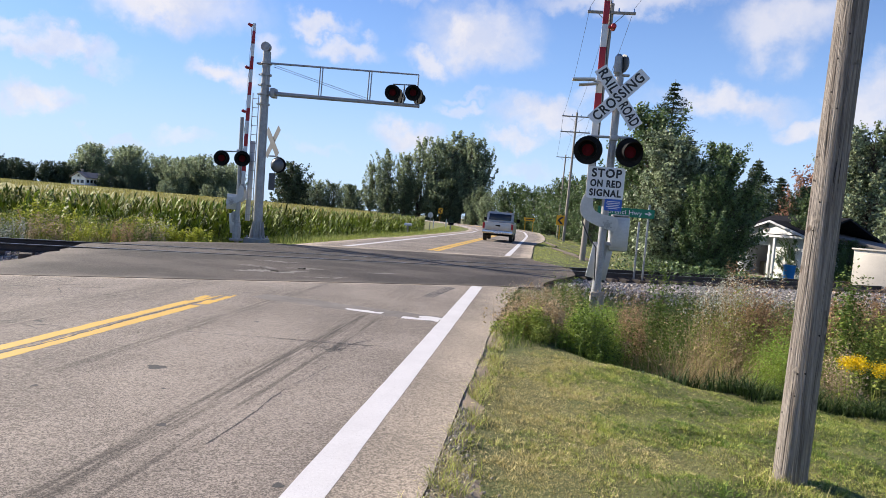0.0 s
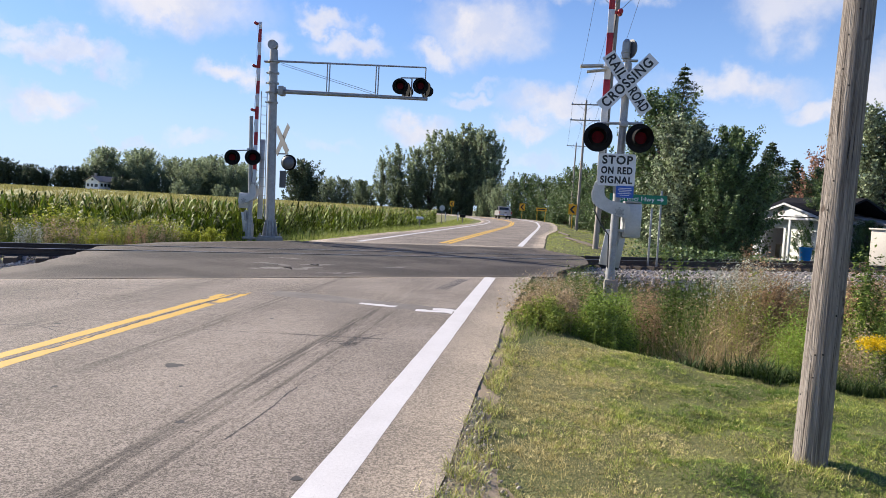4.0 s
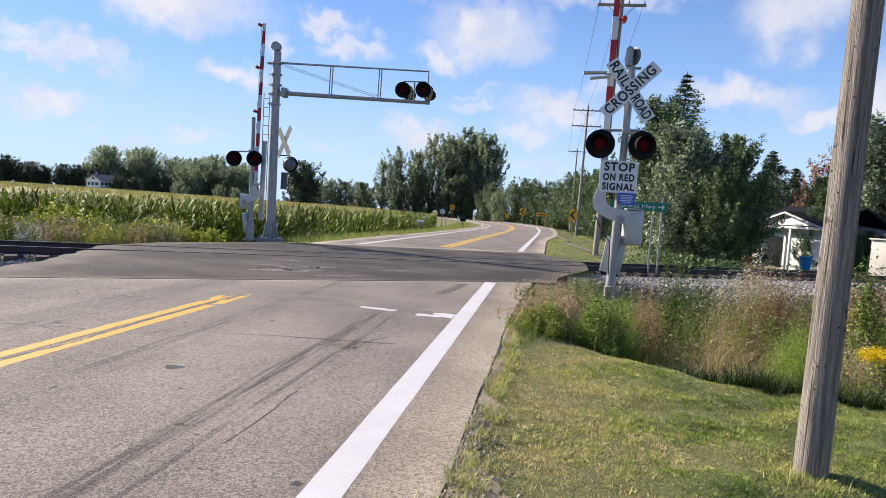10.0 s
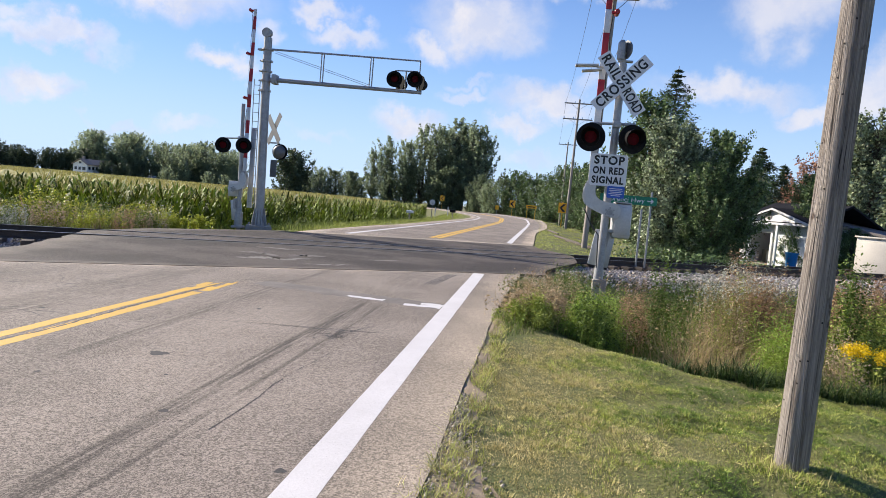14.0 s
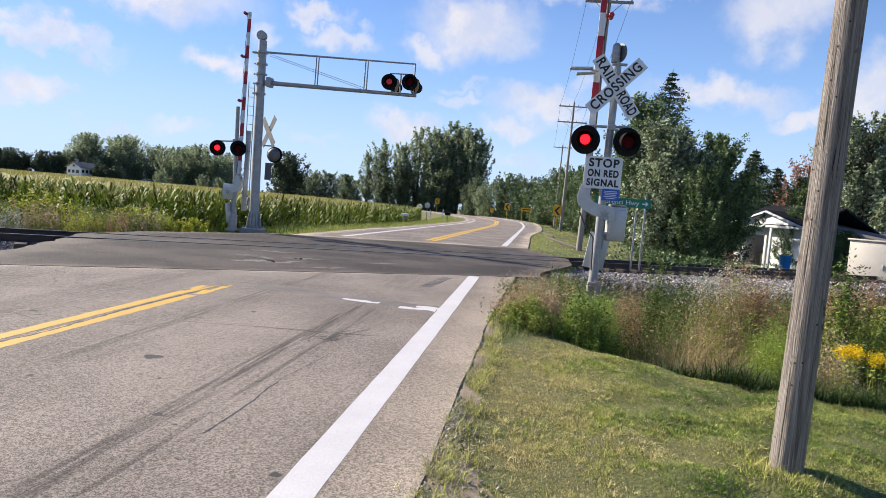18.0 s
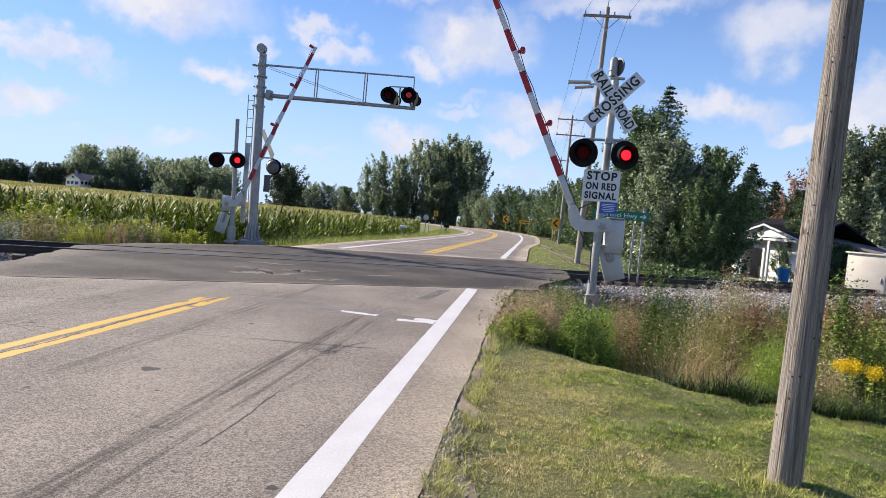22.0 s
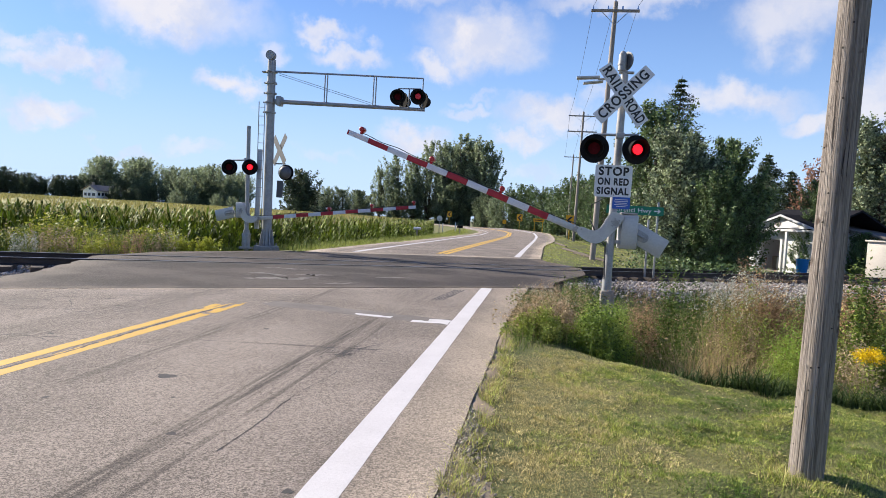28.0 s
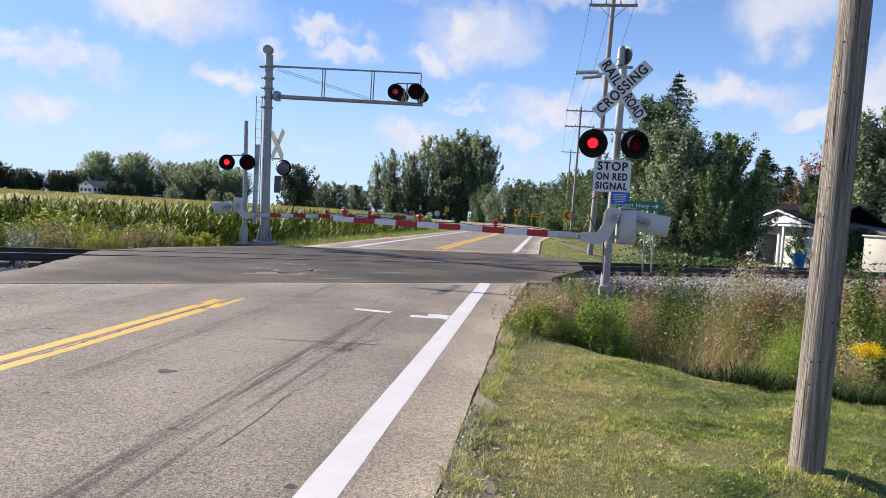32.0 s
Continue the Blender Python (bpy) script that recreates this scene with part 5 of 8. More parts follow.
def pebbles(p, rng, size):
    """Lumpy eight-cornered stones."""
    n = len(p)
    cube = np.array(list(itertools.product((-1, 1), repeat=3)), float)
    jit = cube[None] * rng.uniform(0.55, 1.1, (n, 8, 3)) * rng.uniform(0.7, 1.25, (n, 1, 3))
    a = rng.uniform(0, 2 * PI, n)
    ca, sa = np.cos(a)[:, None], np.sin(a)[:, None]
    jx, jy = jit[..., 0] * ca - jit[..., 1] * sa, jit[..., 0] * sa + jit[..., 1] * ca
    v = np.stack([jx, jy, jit[..., 2] + 0.4 * jx], -1) * np.asarray(size)[:, None, None] + p[:, None]
    q = np.array([[0, 1, 3, 2], [4, 6, 7, 5], [0, 4, 5, 1], [2, 3, 7, 6], [0, 2, 6, 4], [1, 5, 7, 3]])
    return v.reshape(-1, 3), (np.arange(n)[:, None, None] * 8 + q[None]).reshape(-1, 4)


def joined(pieces):
    vs, fs, off = [], [], 0
    for v, f in pieces:
        vs.append(v)
        fs.append(f + off)
        off += len(v)
    return np.concatenate(vs), np.concatenate(fs)


def rooted(x, y, sink=0.01):
    return np.stack([x, y, ground_z(x, y) - sink], 1)


def stuff(name, v, f, material, label, category):
    return tagged(new(name, np_mesh(name, v, f, material)), label, category, kind="stuff")


def patchy(x, y, k, seed):
    r = np.random.default_rng(seed)
    out = 0
    for _ in range(5):
        a, b, c = r.normal(0, k), r.normal(0, k), r.uniform(0, 6)
        out = out + np.sin(a * x + b * y + c)
    return out / 2.5


def make_lawn():
    rng = np.random.default_rng(11)

    def bare_share(x, y):
        return sstep(0.46, 0.10, x + 0.45 + 0.10 * patchy(x, y, 3.0, 4)) * sstep(6.6, 4.6, y)

    def dryness(x, y):
        return 0.8 * patchy(x, y, 2.2, 9) + 0.5 * patchy(x, y, 6.0, 19) + 2.4 * sstep(1.6, -0.3, x) - 0.5 * sstep(1.2, 3.0, x)

    kinds = (("lawn", LAWN, "short mown roadside grass, green with worn patches"), ("deep_lawn", LAWN_DEEP, "darker green tufts in the mown grass"), ("dry_lawn", LAWN_DRY, "dry yellowed blades in the mown verge"))
    heaps = {k[0]: [] for k in kinds}
    # a close layer of short blades
    n = 1050000
    x, y = rng.uniform(-0.55, 7.0, n), rng.uniform(2.4, 8.2, n)
    dist = np.hypot(x, y)
    keep = (y < mow_edge(x) + 0.30 * sstep(1.0, 0.2, x) + rng.normal(0, 0.06, n)) & (rng.random(n) < np.clip(1.30 - 0.06 * dist, 0.3, 1)) & (x < 0.85 * y) & (rng.random(n) > 0.93 * bare_share(x, y))
    x, y = x[keep], y[keep]
    dry = dryness(x, y) + rng.normal(0, 0.7, len(x))
    for name, sel in (("dry_lawn", dry > 0.90), ("lawn", (dry <= 0.90) & (dry > -0.55)), ("deep_lawn", dry <= -0.55)):
        px = rooted(x[sel], y[sel])
        m = len(px)
        heaps[name].append(blades(px, rng, rng.uniform(0.010, 0.026, m), rng.uniform(0.006, 0.012, m), rng.uniform(0.3, 1.6, m), 1))
    # tufts that stand out of it, each of one tone, with hollows between them
    n = 26000
    x, y = rng.uniform(-0.5, 7.0, n), 2.4 + 5.6 * rng.random(n)
    keep = (y < mow_edge(x) - 0.02) & (x < 0.85 * y) & (rng.random(n) > bare_share(x, y)) & (rng.random(n) < 0.55 + 0.35 * patchy(x, y, 5.0, 40))
    x, y = x[keep], y[keep]
    dry = dryness(x, y) + rng.normal(0, 0.9, len(x))
    lift = rng.uniform(0.55, 1.25, len(x)) * (1 + 0.25 * patchy(x, y, 7.0, 77)).clip(0.5, 1.6)
    per = 30
    for name, sel in (("dry_lawn", dry > 0.95), ("lawn", (dry <= 0.95) & (dry > -0.45)), ("deep_lawn", dry <= -0.45)):
        m = int(sel.sum())
        cx, cy, up = (np.repeat(a[sel], per) for a in (x, y, lift))
        a, r = rng.uniform(0, 2 * PI, m * per), np.abs(rng.normal(0, 0.026, m * per))
        px = rooted(cx + r * np.cos(a), cy + r * np.sin(a))
        heaps[name].append(blades(px, rng, up * rng.uniform(0.022, 0.046, m * per), rng.uniform(0.004, 0.008, m * per), rng.uniform(0.2, 1.3, m * per), 1, 0.4, az=a + rng.normal(0, 0.5, m * per)))
    for name, mat, label in kinds:
        v, f = joined(heaps[name])
        stuff(name, v, f, mat, label, "grass")
    # fallen clippings, bleached by the sun
    n = 15000
    x, y = rng.uniform(-0.4, 5.5, n), rng.uniform(2.4, 7.5, n)
    keep = (y < mow_edge(x) - 0.1) & (x < 0.85 * y) & (rng.random(n) < 0.45 + 0.4 * patchy(x, y, 2.6, 91))
    x, y = x[keep], y[keep]
    v, f = flakes(np.stack([x, y, ground_z(x, y) + rng.uniform(0.012, 0.03, len(x))], 1), rng, rng.uniform(0.02, 0.05, len(x)), 0.85, 7.0)
    stuff("grass_clippings", v, f, LAWN_DRY, "dry mower clippings lying on the grass", "grass")
    # the rest of the verge, round and behind the viewer
    n = 60000
    x, y = -0.4 + 11 * rng.random(n), rng.uniform(-7, 9, n)
    keep = ((x > 0.85 * y) | (y < 2.4) | (x > 7.5)) & (y < mow_edge(x))
    px = rooted(x[keep], y[keep])
    m = len(px)
    v, f = blades(px, rng, rng.uniform(0.02, 0.055, m), rng.uniform(0.012, 0.024, m), rng.uniform(0.4, 1.6, m), 1)
    stuff("verge_lawn", v, f, LAWN, "mown green grass of the roadside verge", "grass")
    # longer tufts along the asphalt's edge and round the pole
    pts = []
    for _ in range(60):
        cx, cy = -0.37 + rng.normal(0, 0.05), rng.uniform(3.1, 8.6)
        pts.append(np.stack([np.maximum(rng.normal(cx, 0.045, 50), -0.465), rng.normal(cy, 0.07, 50)], 1))
    for cx, cy, k in ((-0.36, 3.62, 240), (-0.30, 3.9, 180), (-0.44, 3.3, 120), (1.62, 4.62, 140), (1.66, 4.80, 90), (1.75, 4.50, 60)):
        pts.append(np.stack([rng.normal(cx, 0.07, k), rng.normal(cy, 0.06, k)], 1))
    p = np.concatenate(pts)
    m = len(p)
    v, f = blades(rooted(p[:, 0], p[:, 1]), rng, rng.uniform(0.04, 0.13, m), rng.uniform(0.004, 0.008, m), rng.uniform(0.3, 1.2, m), 3)
    dry = rng.random(m) < 0.45
    fr = f.reshape(3, m, 4)
    stuff("dry_tufts", v, fr[:, dry].reshape(-1, 4), LAWN_DRY, "dry straw-coloured tufts hanging over the asphalt's edge", "grass")
    f = fr[:, ~dry].reshape(-1, 4)
    stuff("grass_tufts", v, f, LAWN, "longer grass tufts at the asphalt's edge and the pole", "grass")
    # trodden bare soil between the asphalt and the grass
    u, w = np.linspace(0, 1, 7), np.linspace(2.2, 9.0, 70)
    uu, yy = np.meshgrid(u, w)
    wide = 0.15 + 0.22 * sstep(4.6, 3.4, yy) + 0.06 * np.sin(yy * 4.1) + 0.04 * np.sin(yy * 9.7 + 1)
    xx = -0.49 + uu * wide
    i = (np.arange(69)[:, None] * 7 + np.arange(6)).ravel()
    rise = (0.020 + 0.003 * np.sin(yy * 3.3) + 0.002 * np.sin(yy * 11.0)) * (1 - uu) + 0.010 * np.sin(PI * uu ** 0.6) - 0.004 + 0.006 * np.sin(xx * 40 + yy * 23)
    me = np_mesh("bare_shoulder", np.stack([xx, yy, ground_z(xx, yy) + rise], -1), np.stack([i, i + 1, i + 8, i + 7], 1), BARE_SOIL, True)
    tagged(new("bare_shoulder", me), "dry tan soil and grit beside the asphalt's broken edge", "soil", kind="structure")
    # grit and small stones along the broken edge
    n = 1800
    y = 2.5 + 2.6 * rng.random(n)
    x = -0.46 + np.abs(rng.normal(0, 0.13, n)) * (0.25 + 0.75 * sstep(5.0, 3.6, y))
    p = np.stack([x, y, ground_z(x, y) + 0.012 + 0.012 * sstep(-0.2, -0.45, x)], 1)
    v, f = pebbles(p, rng, 0.002 + 0.007 * rng.random(n) ** 2)
    stuff("shoulder_grit", v, f, GRAVEL, "loose grit beside the broken asphalt edge", "gravel")


make_lawn()


def leafy_stems(xy, rng, height, leaves, size, low=0.15, lean=0.10):
    """Upright stems with small leaves up their length: vertices and faces of stems and of leaves, and the stems' tips."""
    n = len(xy)
    h = np.broadcast_to(height, (n,))
    root = rooted(xy[:, 0], xy[:, 1])
    lean = rng.normal(0, lean, (n, 2))
    sv, sf = blades(root, rng, h, 0.007, 0.12, 3, 0.1)
    t = rng.uniform(low, 1.0, (n, leaves))
    c = root[:, None] + np.concatenate([lean[:, None] * (h[:, None] * t)[..., None], (h[:, None] * t)[..., None]], -1)
    c = c.reshape(-1, 3) + rng.normal(0, 1, (n * leaves, 3)) * (0.030, 0.030, 0.02)
    lv, lf = flakes(c, rng, size * rng.uniform(0.6, 1.3, len(c)), 0.4, 2.3)
    tips = root + np.concatenate([lean * h[:, None], h[:, None] * 1.0], 1)
    return (sv, sf), (lv, lf), tips


def weed_top(x, s):
    """The height that the tops of the weeds reach, over the road's level."""
    t = np.interp(x, [-0.4, 0.2, 0.9, 1.4, 2.4, 3.2, 4.2, 6.0, 12.0], [0.36, 0.46, 0.46, 0.34, 0.36, 0.50, 0.58, 0.62, 0.7])
    return t - 0.22 * sstep(9.8, 12.2, s)


def near_weeds():
    rng = np.random.default_rng(21)
    # dense body of mixed grass, its tops fairly level over the ditch
    n = 105000
    x = -0.45 + 10.5 * rng.random(n) ** 1.15
    s = rng.uniform(1.5, 12.6, n)
    y = on_joint(x, s)
    keep = (y > mow_edge(x) - 0.02 + rng.normal(0, 0.10, n)) & (y > 5.2) & (x > -0.33 + 0.05 * rng.normal(0, 1, n)) & ~((x < 0.3) & (y > 12.4))
    keep &= rng.random(n) < np.clip(1.4 - 0.06 * np.hypot(x, y), 0.35, 1) * (1 - 0.75 * sstep(11.2, 12.5, s))
    x, y, s = x[keep], y[keep], s[keep]
    g = ground_z(x, y)
    h = np.clip(weed_top(x, s) - g, 0.14, 1.05) * rng.uniform(0.30, 1.05, len(x)) * (0.62 + 0.42 * patchy(x, y, 2.6, 6)).clip(0.16, 1.15)
    h *= 1 + 0.45 * sstep(3.2, 4.2, x)
    h *= 0.16 + 0.84 * sstep(0.25 + 0.55 * sstep(0.6, 1.4, x), 0.9 + 0.8 * sstep(0.6, 1.4, x), y - mow_edge(x))
    # towards the bank's foot blades take darker colours that stand in for shade
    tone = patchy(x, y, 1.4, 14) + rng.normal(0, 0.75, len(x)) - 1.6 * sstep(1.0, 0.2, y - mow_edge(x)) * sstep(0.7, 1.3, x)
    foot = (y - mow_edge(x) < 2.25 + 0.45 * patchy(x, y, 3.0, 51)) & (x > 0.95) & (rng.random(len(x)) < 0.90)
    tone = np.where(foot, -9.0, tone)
    for name, sel, mat, w, label in (("shaded_grass", tone < -5, WEED_SHADE, 0.0075, "green grass on the ditch's far bank, coloured dark for shade"), ("tall_grass", (tone >= -5) & (tone < 0.75), WEED, 0.0065, "dense tall green roadside weeds"), ("pale_weeds", (tone >= 0.75) & (tone < 1.95), WEED_LIGHT, 0.0055, "pale yellow-green roadside weeds"), ("dry_grass", tone >= 1.95, WEED_DRY, 0.0045, "dry straw-coloured grass among the weeds")):
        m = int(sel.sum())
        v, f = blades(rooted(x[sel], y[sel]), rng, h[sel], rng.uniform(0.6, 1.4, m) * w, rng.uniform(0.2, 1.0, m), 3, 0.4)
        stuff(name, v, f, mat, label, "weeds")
    # drooping grass along the foot of the bank, its green darkened in place of shade
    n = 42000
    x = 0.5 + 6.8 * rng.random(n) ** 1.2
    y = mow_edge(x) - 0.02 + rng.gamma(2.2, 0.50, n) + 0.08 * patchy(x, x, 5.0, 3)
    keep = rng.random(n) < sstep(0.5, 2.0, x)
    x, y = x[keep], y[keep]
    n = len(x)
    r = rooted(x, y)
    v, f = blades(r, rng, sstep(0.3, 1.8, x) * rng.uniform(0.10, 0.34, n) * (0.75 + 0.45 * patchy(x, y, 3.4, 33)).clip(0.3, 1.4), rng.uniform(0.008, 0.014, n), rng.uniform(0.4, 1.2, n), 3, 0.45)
    stuff("ditch_grass", v, f, WEED_SHADE, "green grass drooping into the ditch, coloured dark for shade", "grass")
    # leafy weeds of several kinds, scattered in clumps
    pools = {}
    for k in range(150):
        cx, cs = rng.uniform(-0.25, 8.5), rng.uniform(2.2, 11.6)
        cy = float(on_joint(cx, cs))
        if cy < mow_edge(cx) + (0.35 if cx < 0.95 else 1.3) or cy > 14 or (cx < 0.4 and cy > 12):
            continue
        num = int(rng.uniform(14, 34))
        sd = rng.uniform(0.10, 0.30)
        xy = np.stack([rng.normal(cx, sd, num), rng.normal(cy, sd, num)], 1)
        top = float(weed_top(cx, cs)) + rng.uniform(-0.15, 0.16) - float(ground_z(cx, cy))
        kind = rng.choice(("green", "green", "pale", "bright", "rust", "pink"), p=(0.36, 0.24, 0.22, 0.15, 0.02, 0.01))
        stems, leaf, tips = leafy_stems(xy, rng, np.clip(top, 0.2, 1.2) * rng.uniform(0.6, 1.1, num), 34, rng.uniform(0.024, 0.044))
        pools.setdefault(str(kind), []).extend((stems, leaf))
    for kind, mat, name, label in (("green", WEED, "leafy_weed", "bushy green leafy weeds in the ditch"), ("pale", WEED_LIGHT, "pale_leafy_weed", "pale yellow-green leafy weeds in the ditch"), ("bright", FEATHER, "bright_leafy_weed", "bright green leafy weeds in the ditch"), ("rust", WEED_BROWN, "rusty_weed", "rusty brown drying weeds in the ditch"), ("pink", SEED_PINK, "pinkish_weed", "pinkish tan seeding weeds in the ditch")):
        if kind not in pools:
            continue
        v, f = joined(pools[kind])
        stuff(name, v, f, mat, label, "weeds")
    # pale arching straw grass in front of the ditch: centre, spread, tip height, number
    fans = ((1.72, 8.2, 0.16, 0.42, 240), (2.02, 8.3, 0.20, 0.52, 380), (2.25, 8.1, 0.16, 0.48, 260), (2.55, 8.3, 0.16, 0.46, 180), (3.02, 7.9, 0.10, 0.58, 150), (3.25, 8.0, 0.12, 0.56, 90), (0.15, 8.7, 0.22, 0.40, 130), (-0.1, 9.2, 0.15, 0.42, 90), (4.6, 8.0, 0.4, 0.6, 150))
    parts = []
    for cx, cy, sd, top, num in fans:
        q = np.stack([rng.normal(cx, sd, num), rng.normal(cy, 0.16, num)], 1)
        r = rooted(q[:, 0], q[:, 1])
        parts.append(blades(r, rng, np.clip(top + 0.08 - r[:, 2], 0.3, 1.1) * rng.uniform(0.60, 1.25, num), 0.0070, rng.uniform(0.3, 1.2, num), 4, 0.46, az=rng.normal(0.3, 1.5, num)))
    v, f = joined(parts)
    stuff("straw_grass", v, f, WEED_DRY, "pale arching dry straw grass in the ditch", "weeds")
    # single bushes: centre, spread, tip height, stems, leaf size
    for cx, cy, sd, top, num, size, mat, name, label in (
            (0.84, 8.75, 0.15, 0.62, 190, 0.035, FEATHER, "feathery_weed", "bright feathery green weed bush"), (0.68, 8.6, 0.14, 0.52, 150, 0.035, FEATHER, "feathery_weed", "bright feathery green weed bush"), (1.06, 9.4, 0.13, 0.56, 90, 0.035, FEATHER, "feathery_weed", "bright feathery green weed bush"),
            (2.72, 8.0, 0.16, 0.68, 120, 0.035, FEATHER, "feathery_weed", "bright feathery green weed bush"), (2.95, 8.3, 0.15, 0.62, 90, 0.035, FEATHER, "feathery_weed", "bright feathery green weed bush"),
            (0.02, 8.6, 0.20, 0.50, 120, 0.04, WEED_LIGHT, "pale_bush", "pale yellow-green weeds at the asphalt's edge"), (0.30, 9.3, 0.20, 0.50, 90, 0.04, SEED_PINK, "pinkish_bush", "pinkish tan seeding weeds beside the mast"), (-0.15, 9.6, 0.14, 0.42, 80, 0.035, SEED_PINK, "pinkish_bush", "pinkish tan seeding weeds at the asphalt's edge"),
            (1.46, 10.2, 0.14, 0.70, 36, 0.03, WEED_BROWN, "rusty_bush", "red-brown dock stalks in the ditch"), (1.75, 10.8, 0.16, 0.60, 30, 0.03, WEED_BROWN, "rusty_bush", "red-brown dock stalks in the ditch"), (1.5, 11.2, 0.2, 0.40, 40, 0.035, WEED_BROWN, "rusty_bush", "red-brown weeds before the ballast"),
            (2.23, 10.5, 0.07, 0.98, 16, 0.05, WEED, "tall_weed", "tall green weed stalk above the rest"), (2.73, 9.5, 0.16, 0.98, 60, 0.035, WEED_LIGHT, "aster_bush", "greyish green bush with small white flowers"), (2.5, 9.8, 0.16, 0.80, 60, 0.035, WEED_LIGHT, "aster_bush", "greyish green bush with small white flowers"), (2.85, 9.7, 0.06, 1.08, 14, 0.05, WEED_BROWN, "tall_weed", "tall brown weed stalk above the rest"),
            (3.2, 9.5, 0.16, 0.92, 80, 0.04, WEED_BROWN, "rusty_bush", "rusty red weeds behind the pole"), (3.9, 9.5, 0.22, 0.92, 110, 0.04, WEED_BROWN, "rusty_bush", "rusty red weeds behind the pole"), (4.4, 9.9, 0.25, 0.85, 110, 0.04, WEED_BROWN, "rusty_bush", "rusty red weeds behind the pole"), (3.83, 9.0, 0.08, 1.38, 26, 0.06, WEED, "tall_weed", "tall green weed stalk above the rest"), (3.98, 9.1, 0.06, 1.2, 18, 0.05, WEED, "tall_weed", "tall green weed stalk above the rest"), (3.5, 8.6, 0.2, 0.78, 100, 0.045, WEED_LIGHT, "pale_bush", "pale green weed bush beside the goldenrod"), (1.79, 10.2, 0.06, 1.10, 16, 0.055, WEED, "tall_weed", "tall green weed stalk above the rest"), (1.95, 10.3, 0.05, 0.95, 10, 0.05, WEED, "tall_weed", "tall green weed stalk above the rest"), (2.82, 10.2, 0.07, 1.32, 18, 0.045, WEED_BROWN, "tall_weed", "tall red-brown weed stalk above the rest"), (3.0, 10.0, 0.06, 1.15, 14, 0.045, WEED_BROWN, "tall_weed", "tall red-brown weed stalk above the rest"), (5.2, 9.6, 0.4, 0.9, 200, 0.05, WEED, "leafy_bush", "dark green leafy weed bush"), (4.05, 8.7, 0.20, 0.72, 200, 0.045, WEED, "leafy_bush", "dark green leafy weeds behind the goldenrod"), (4.45, 9.3, 0.24, 0.88, 240, 0.045, WEED_LIGHT, "pale_bush", "olive green weed bush behind the goldenrod"),
            (4.25, 10.1, 0.24, 0.98, 240, 0.045, WEED_BROWN, "rusty_bush", "rusty red weeds behind the pole"), (4.85, 10.5, 0.26, 1.0, 240, 0.045, WEED_BROWN, "rusty_bush", "rusty red weeds before the ballast"), (4.75, 9.9, 0.22, 0.96, 220, 0.045, WEED, "leafy_bush", "dark olive weed bush among the rusty ones"), (3.42, 8.0, 0.10, 0.58, 110, 0.035, SEED_PINK, "pinkish_bush", "tan seeding grass beside the pole"), (3.15, 9.9, 0.18, 0.92, 160, 0.045, WEED_BROWN, "rusty_bush", "rusty orange weeds before the ballast"), (2.95, 8.6, 0.18, 0.60, 170, 0.03, FEATHER, "feathery_weed", "bright feathery green weed bush")):
        xy = np.stack([rng.normal(cx, sd, num), rng.normal(cy, sd, num)], 1)
        full = top - float(ground_z(cx, cy))
        hgt = full * np.clip(1.08 - 0.28 * np.hypot(xy[:, 0] - cx, xy[:, 1] - cy) / sd, 0.35, 1.05) * rng.uniform(0.8, 1.05, num)
        if name == "tall_weed":
            stems, leaf, tips = leafy_stems(xy, rng, full * rng.uniform(0.66, 1.04, num), 60, size * 0.85, 0.50, 0.035)
        elif name in ("rusty_bush", "aster_bush"):
            stems, leaf, tips = leafy_stems(xy, rng, hgt, 60, size, 0.45, 0.07)
        else:
            stems, leaf, tips = leafy_stems(xy, rng, hgt, 44, size * 0.9)
        v, f = joined([stems, leaf])
        stuff(name, v, f, mat, label, "weeds")
    # seed heads and flowers on thin stems: centre, spread, tip height, number
    sets = [("seed_weed", WEED_BROWN, "thin weed stems with red-brown seed heads", [(1.5, 10.6, 0.25, 0.72, 40), (0.3, 11.8, 0.30, 0.5, 26), (0.6, 12.9, 0.25, 0.42, 8), (2.4, 10.4, 0.4, 0.7, 40), (5.0, 9.4, 0.6, 1.0, 60), (3.6, 9.8, 0.3, 1.0, 40)], 0.014, 22),
            ("pink_seed_grass", SEED_PINK, "thin stems with pinkish tan seed heads", [(0.1, 9.2, 0.25, 0.56, 80), (-0.1, 8.7, 0.14, 0.46, 40), (0.5, 10.0, 0.25, 0.56, 50), (-0.05, 10.8, 0.15, 0.46, 40), (2.0, 8.2, 0.3, 0.5, 50)], 0.014, 20),
            ("white_flower_weed", FLOWER_WHITE, "tall weeds with small whitish flower heads", [(2.72, 9.45, 0.16, 1.0, 110), (2.5, 9.7, 0.16, 0.84, 80), (2.35, 9.4, 0.14, 0.66, 60), (-0.02, 11.6, 0.15, 0.42, 14), (0.1, 9.8, 0.3, 0.5, 12)], 0.020, 12),
            ("goldenrod", GOLDENROD, "bright yellow goldenrod in flower", [(3.12, 7.2, 0.04, 0.44, 9), (3.22, 7.2, 0.035, 0.42, 8), (3.42, 7.25, 0.03, 0.42, 5), (3.54, 7.3, 0.03, 0.36, 4)], 0.016, 110)]
    for name, mat, label, groups, size, per in sets:
        xy = np.concatenate([np.stack([rng.normal(cx, sd, k), rng.normal(cy, sd, k)], 1) for cx, cy, sd, top, k in groups])
        tops = np.concatenate([np.full(k, top) for cx, cy, sd, top, k in groups])
        k = len(xy)
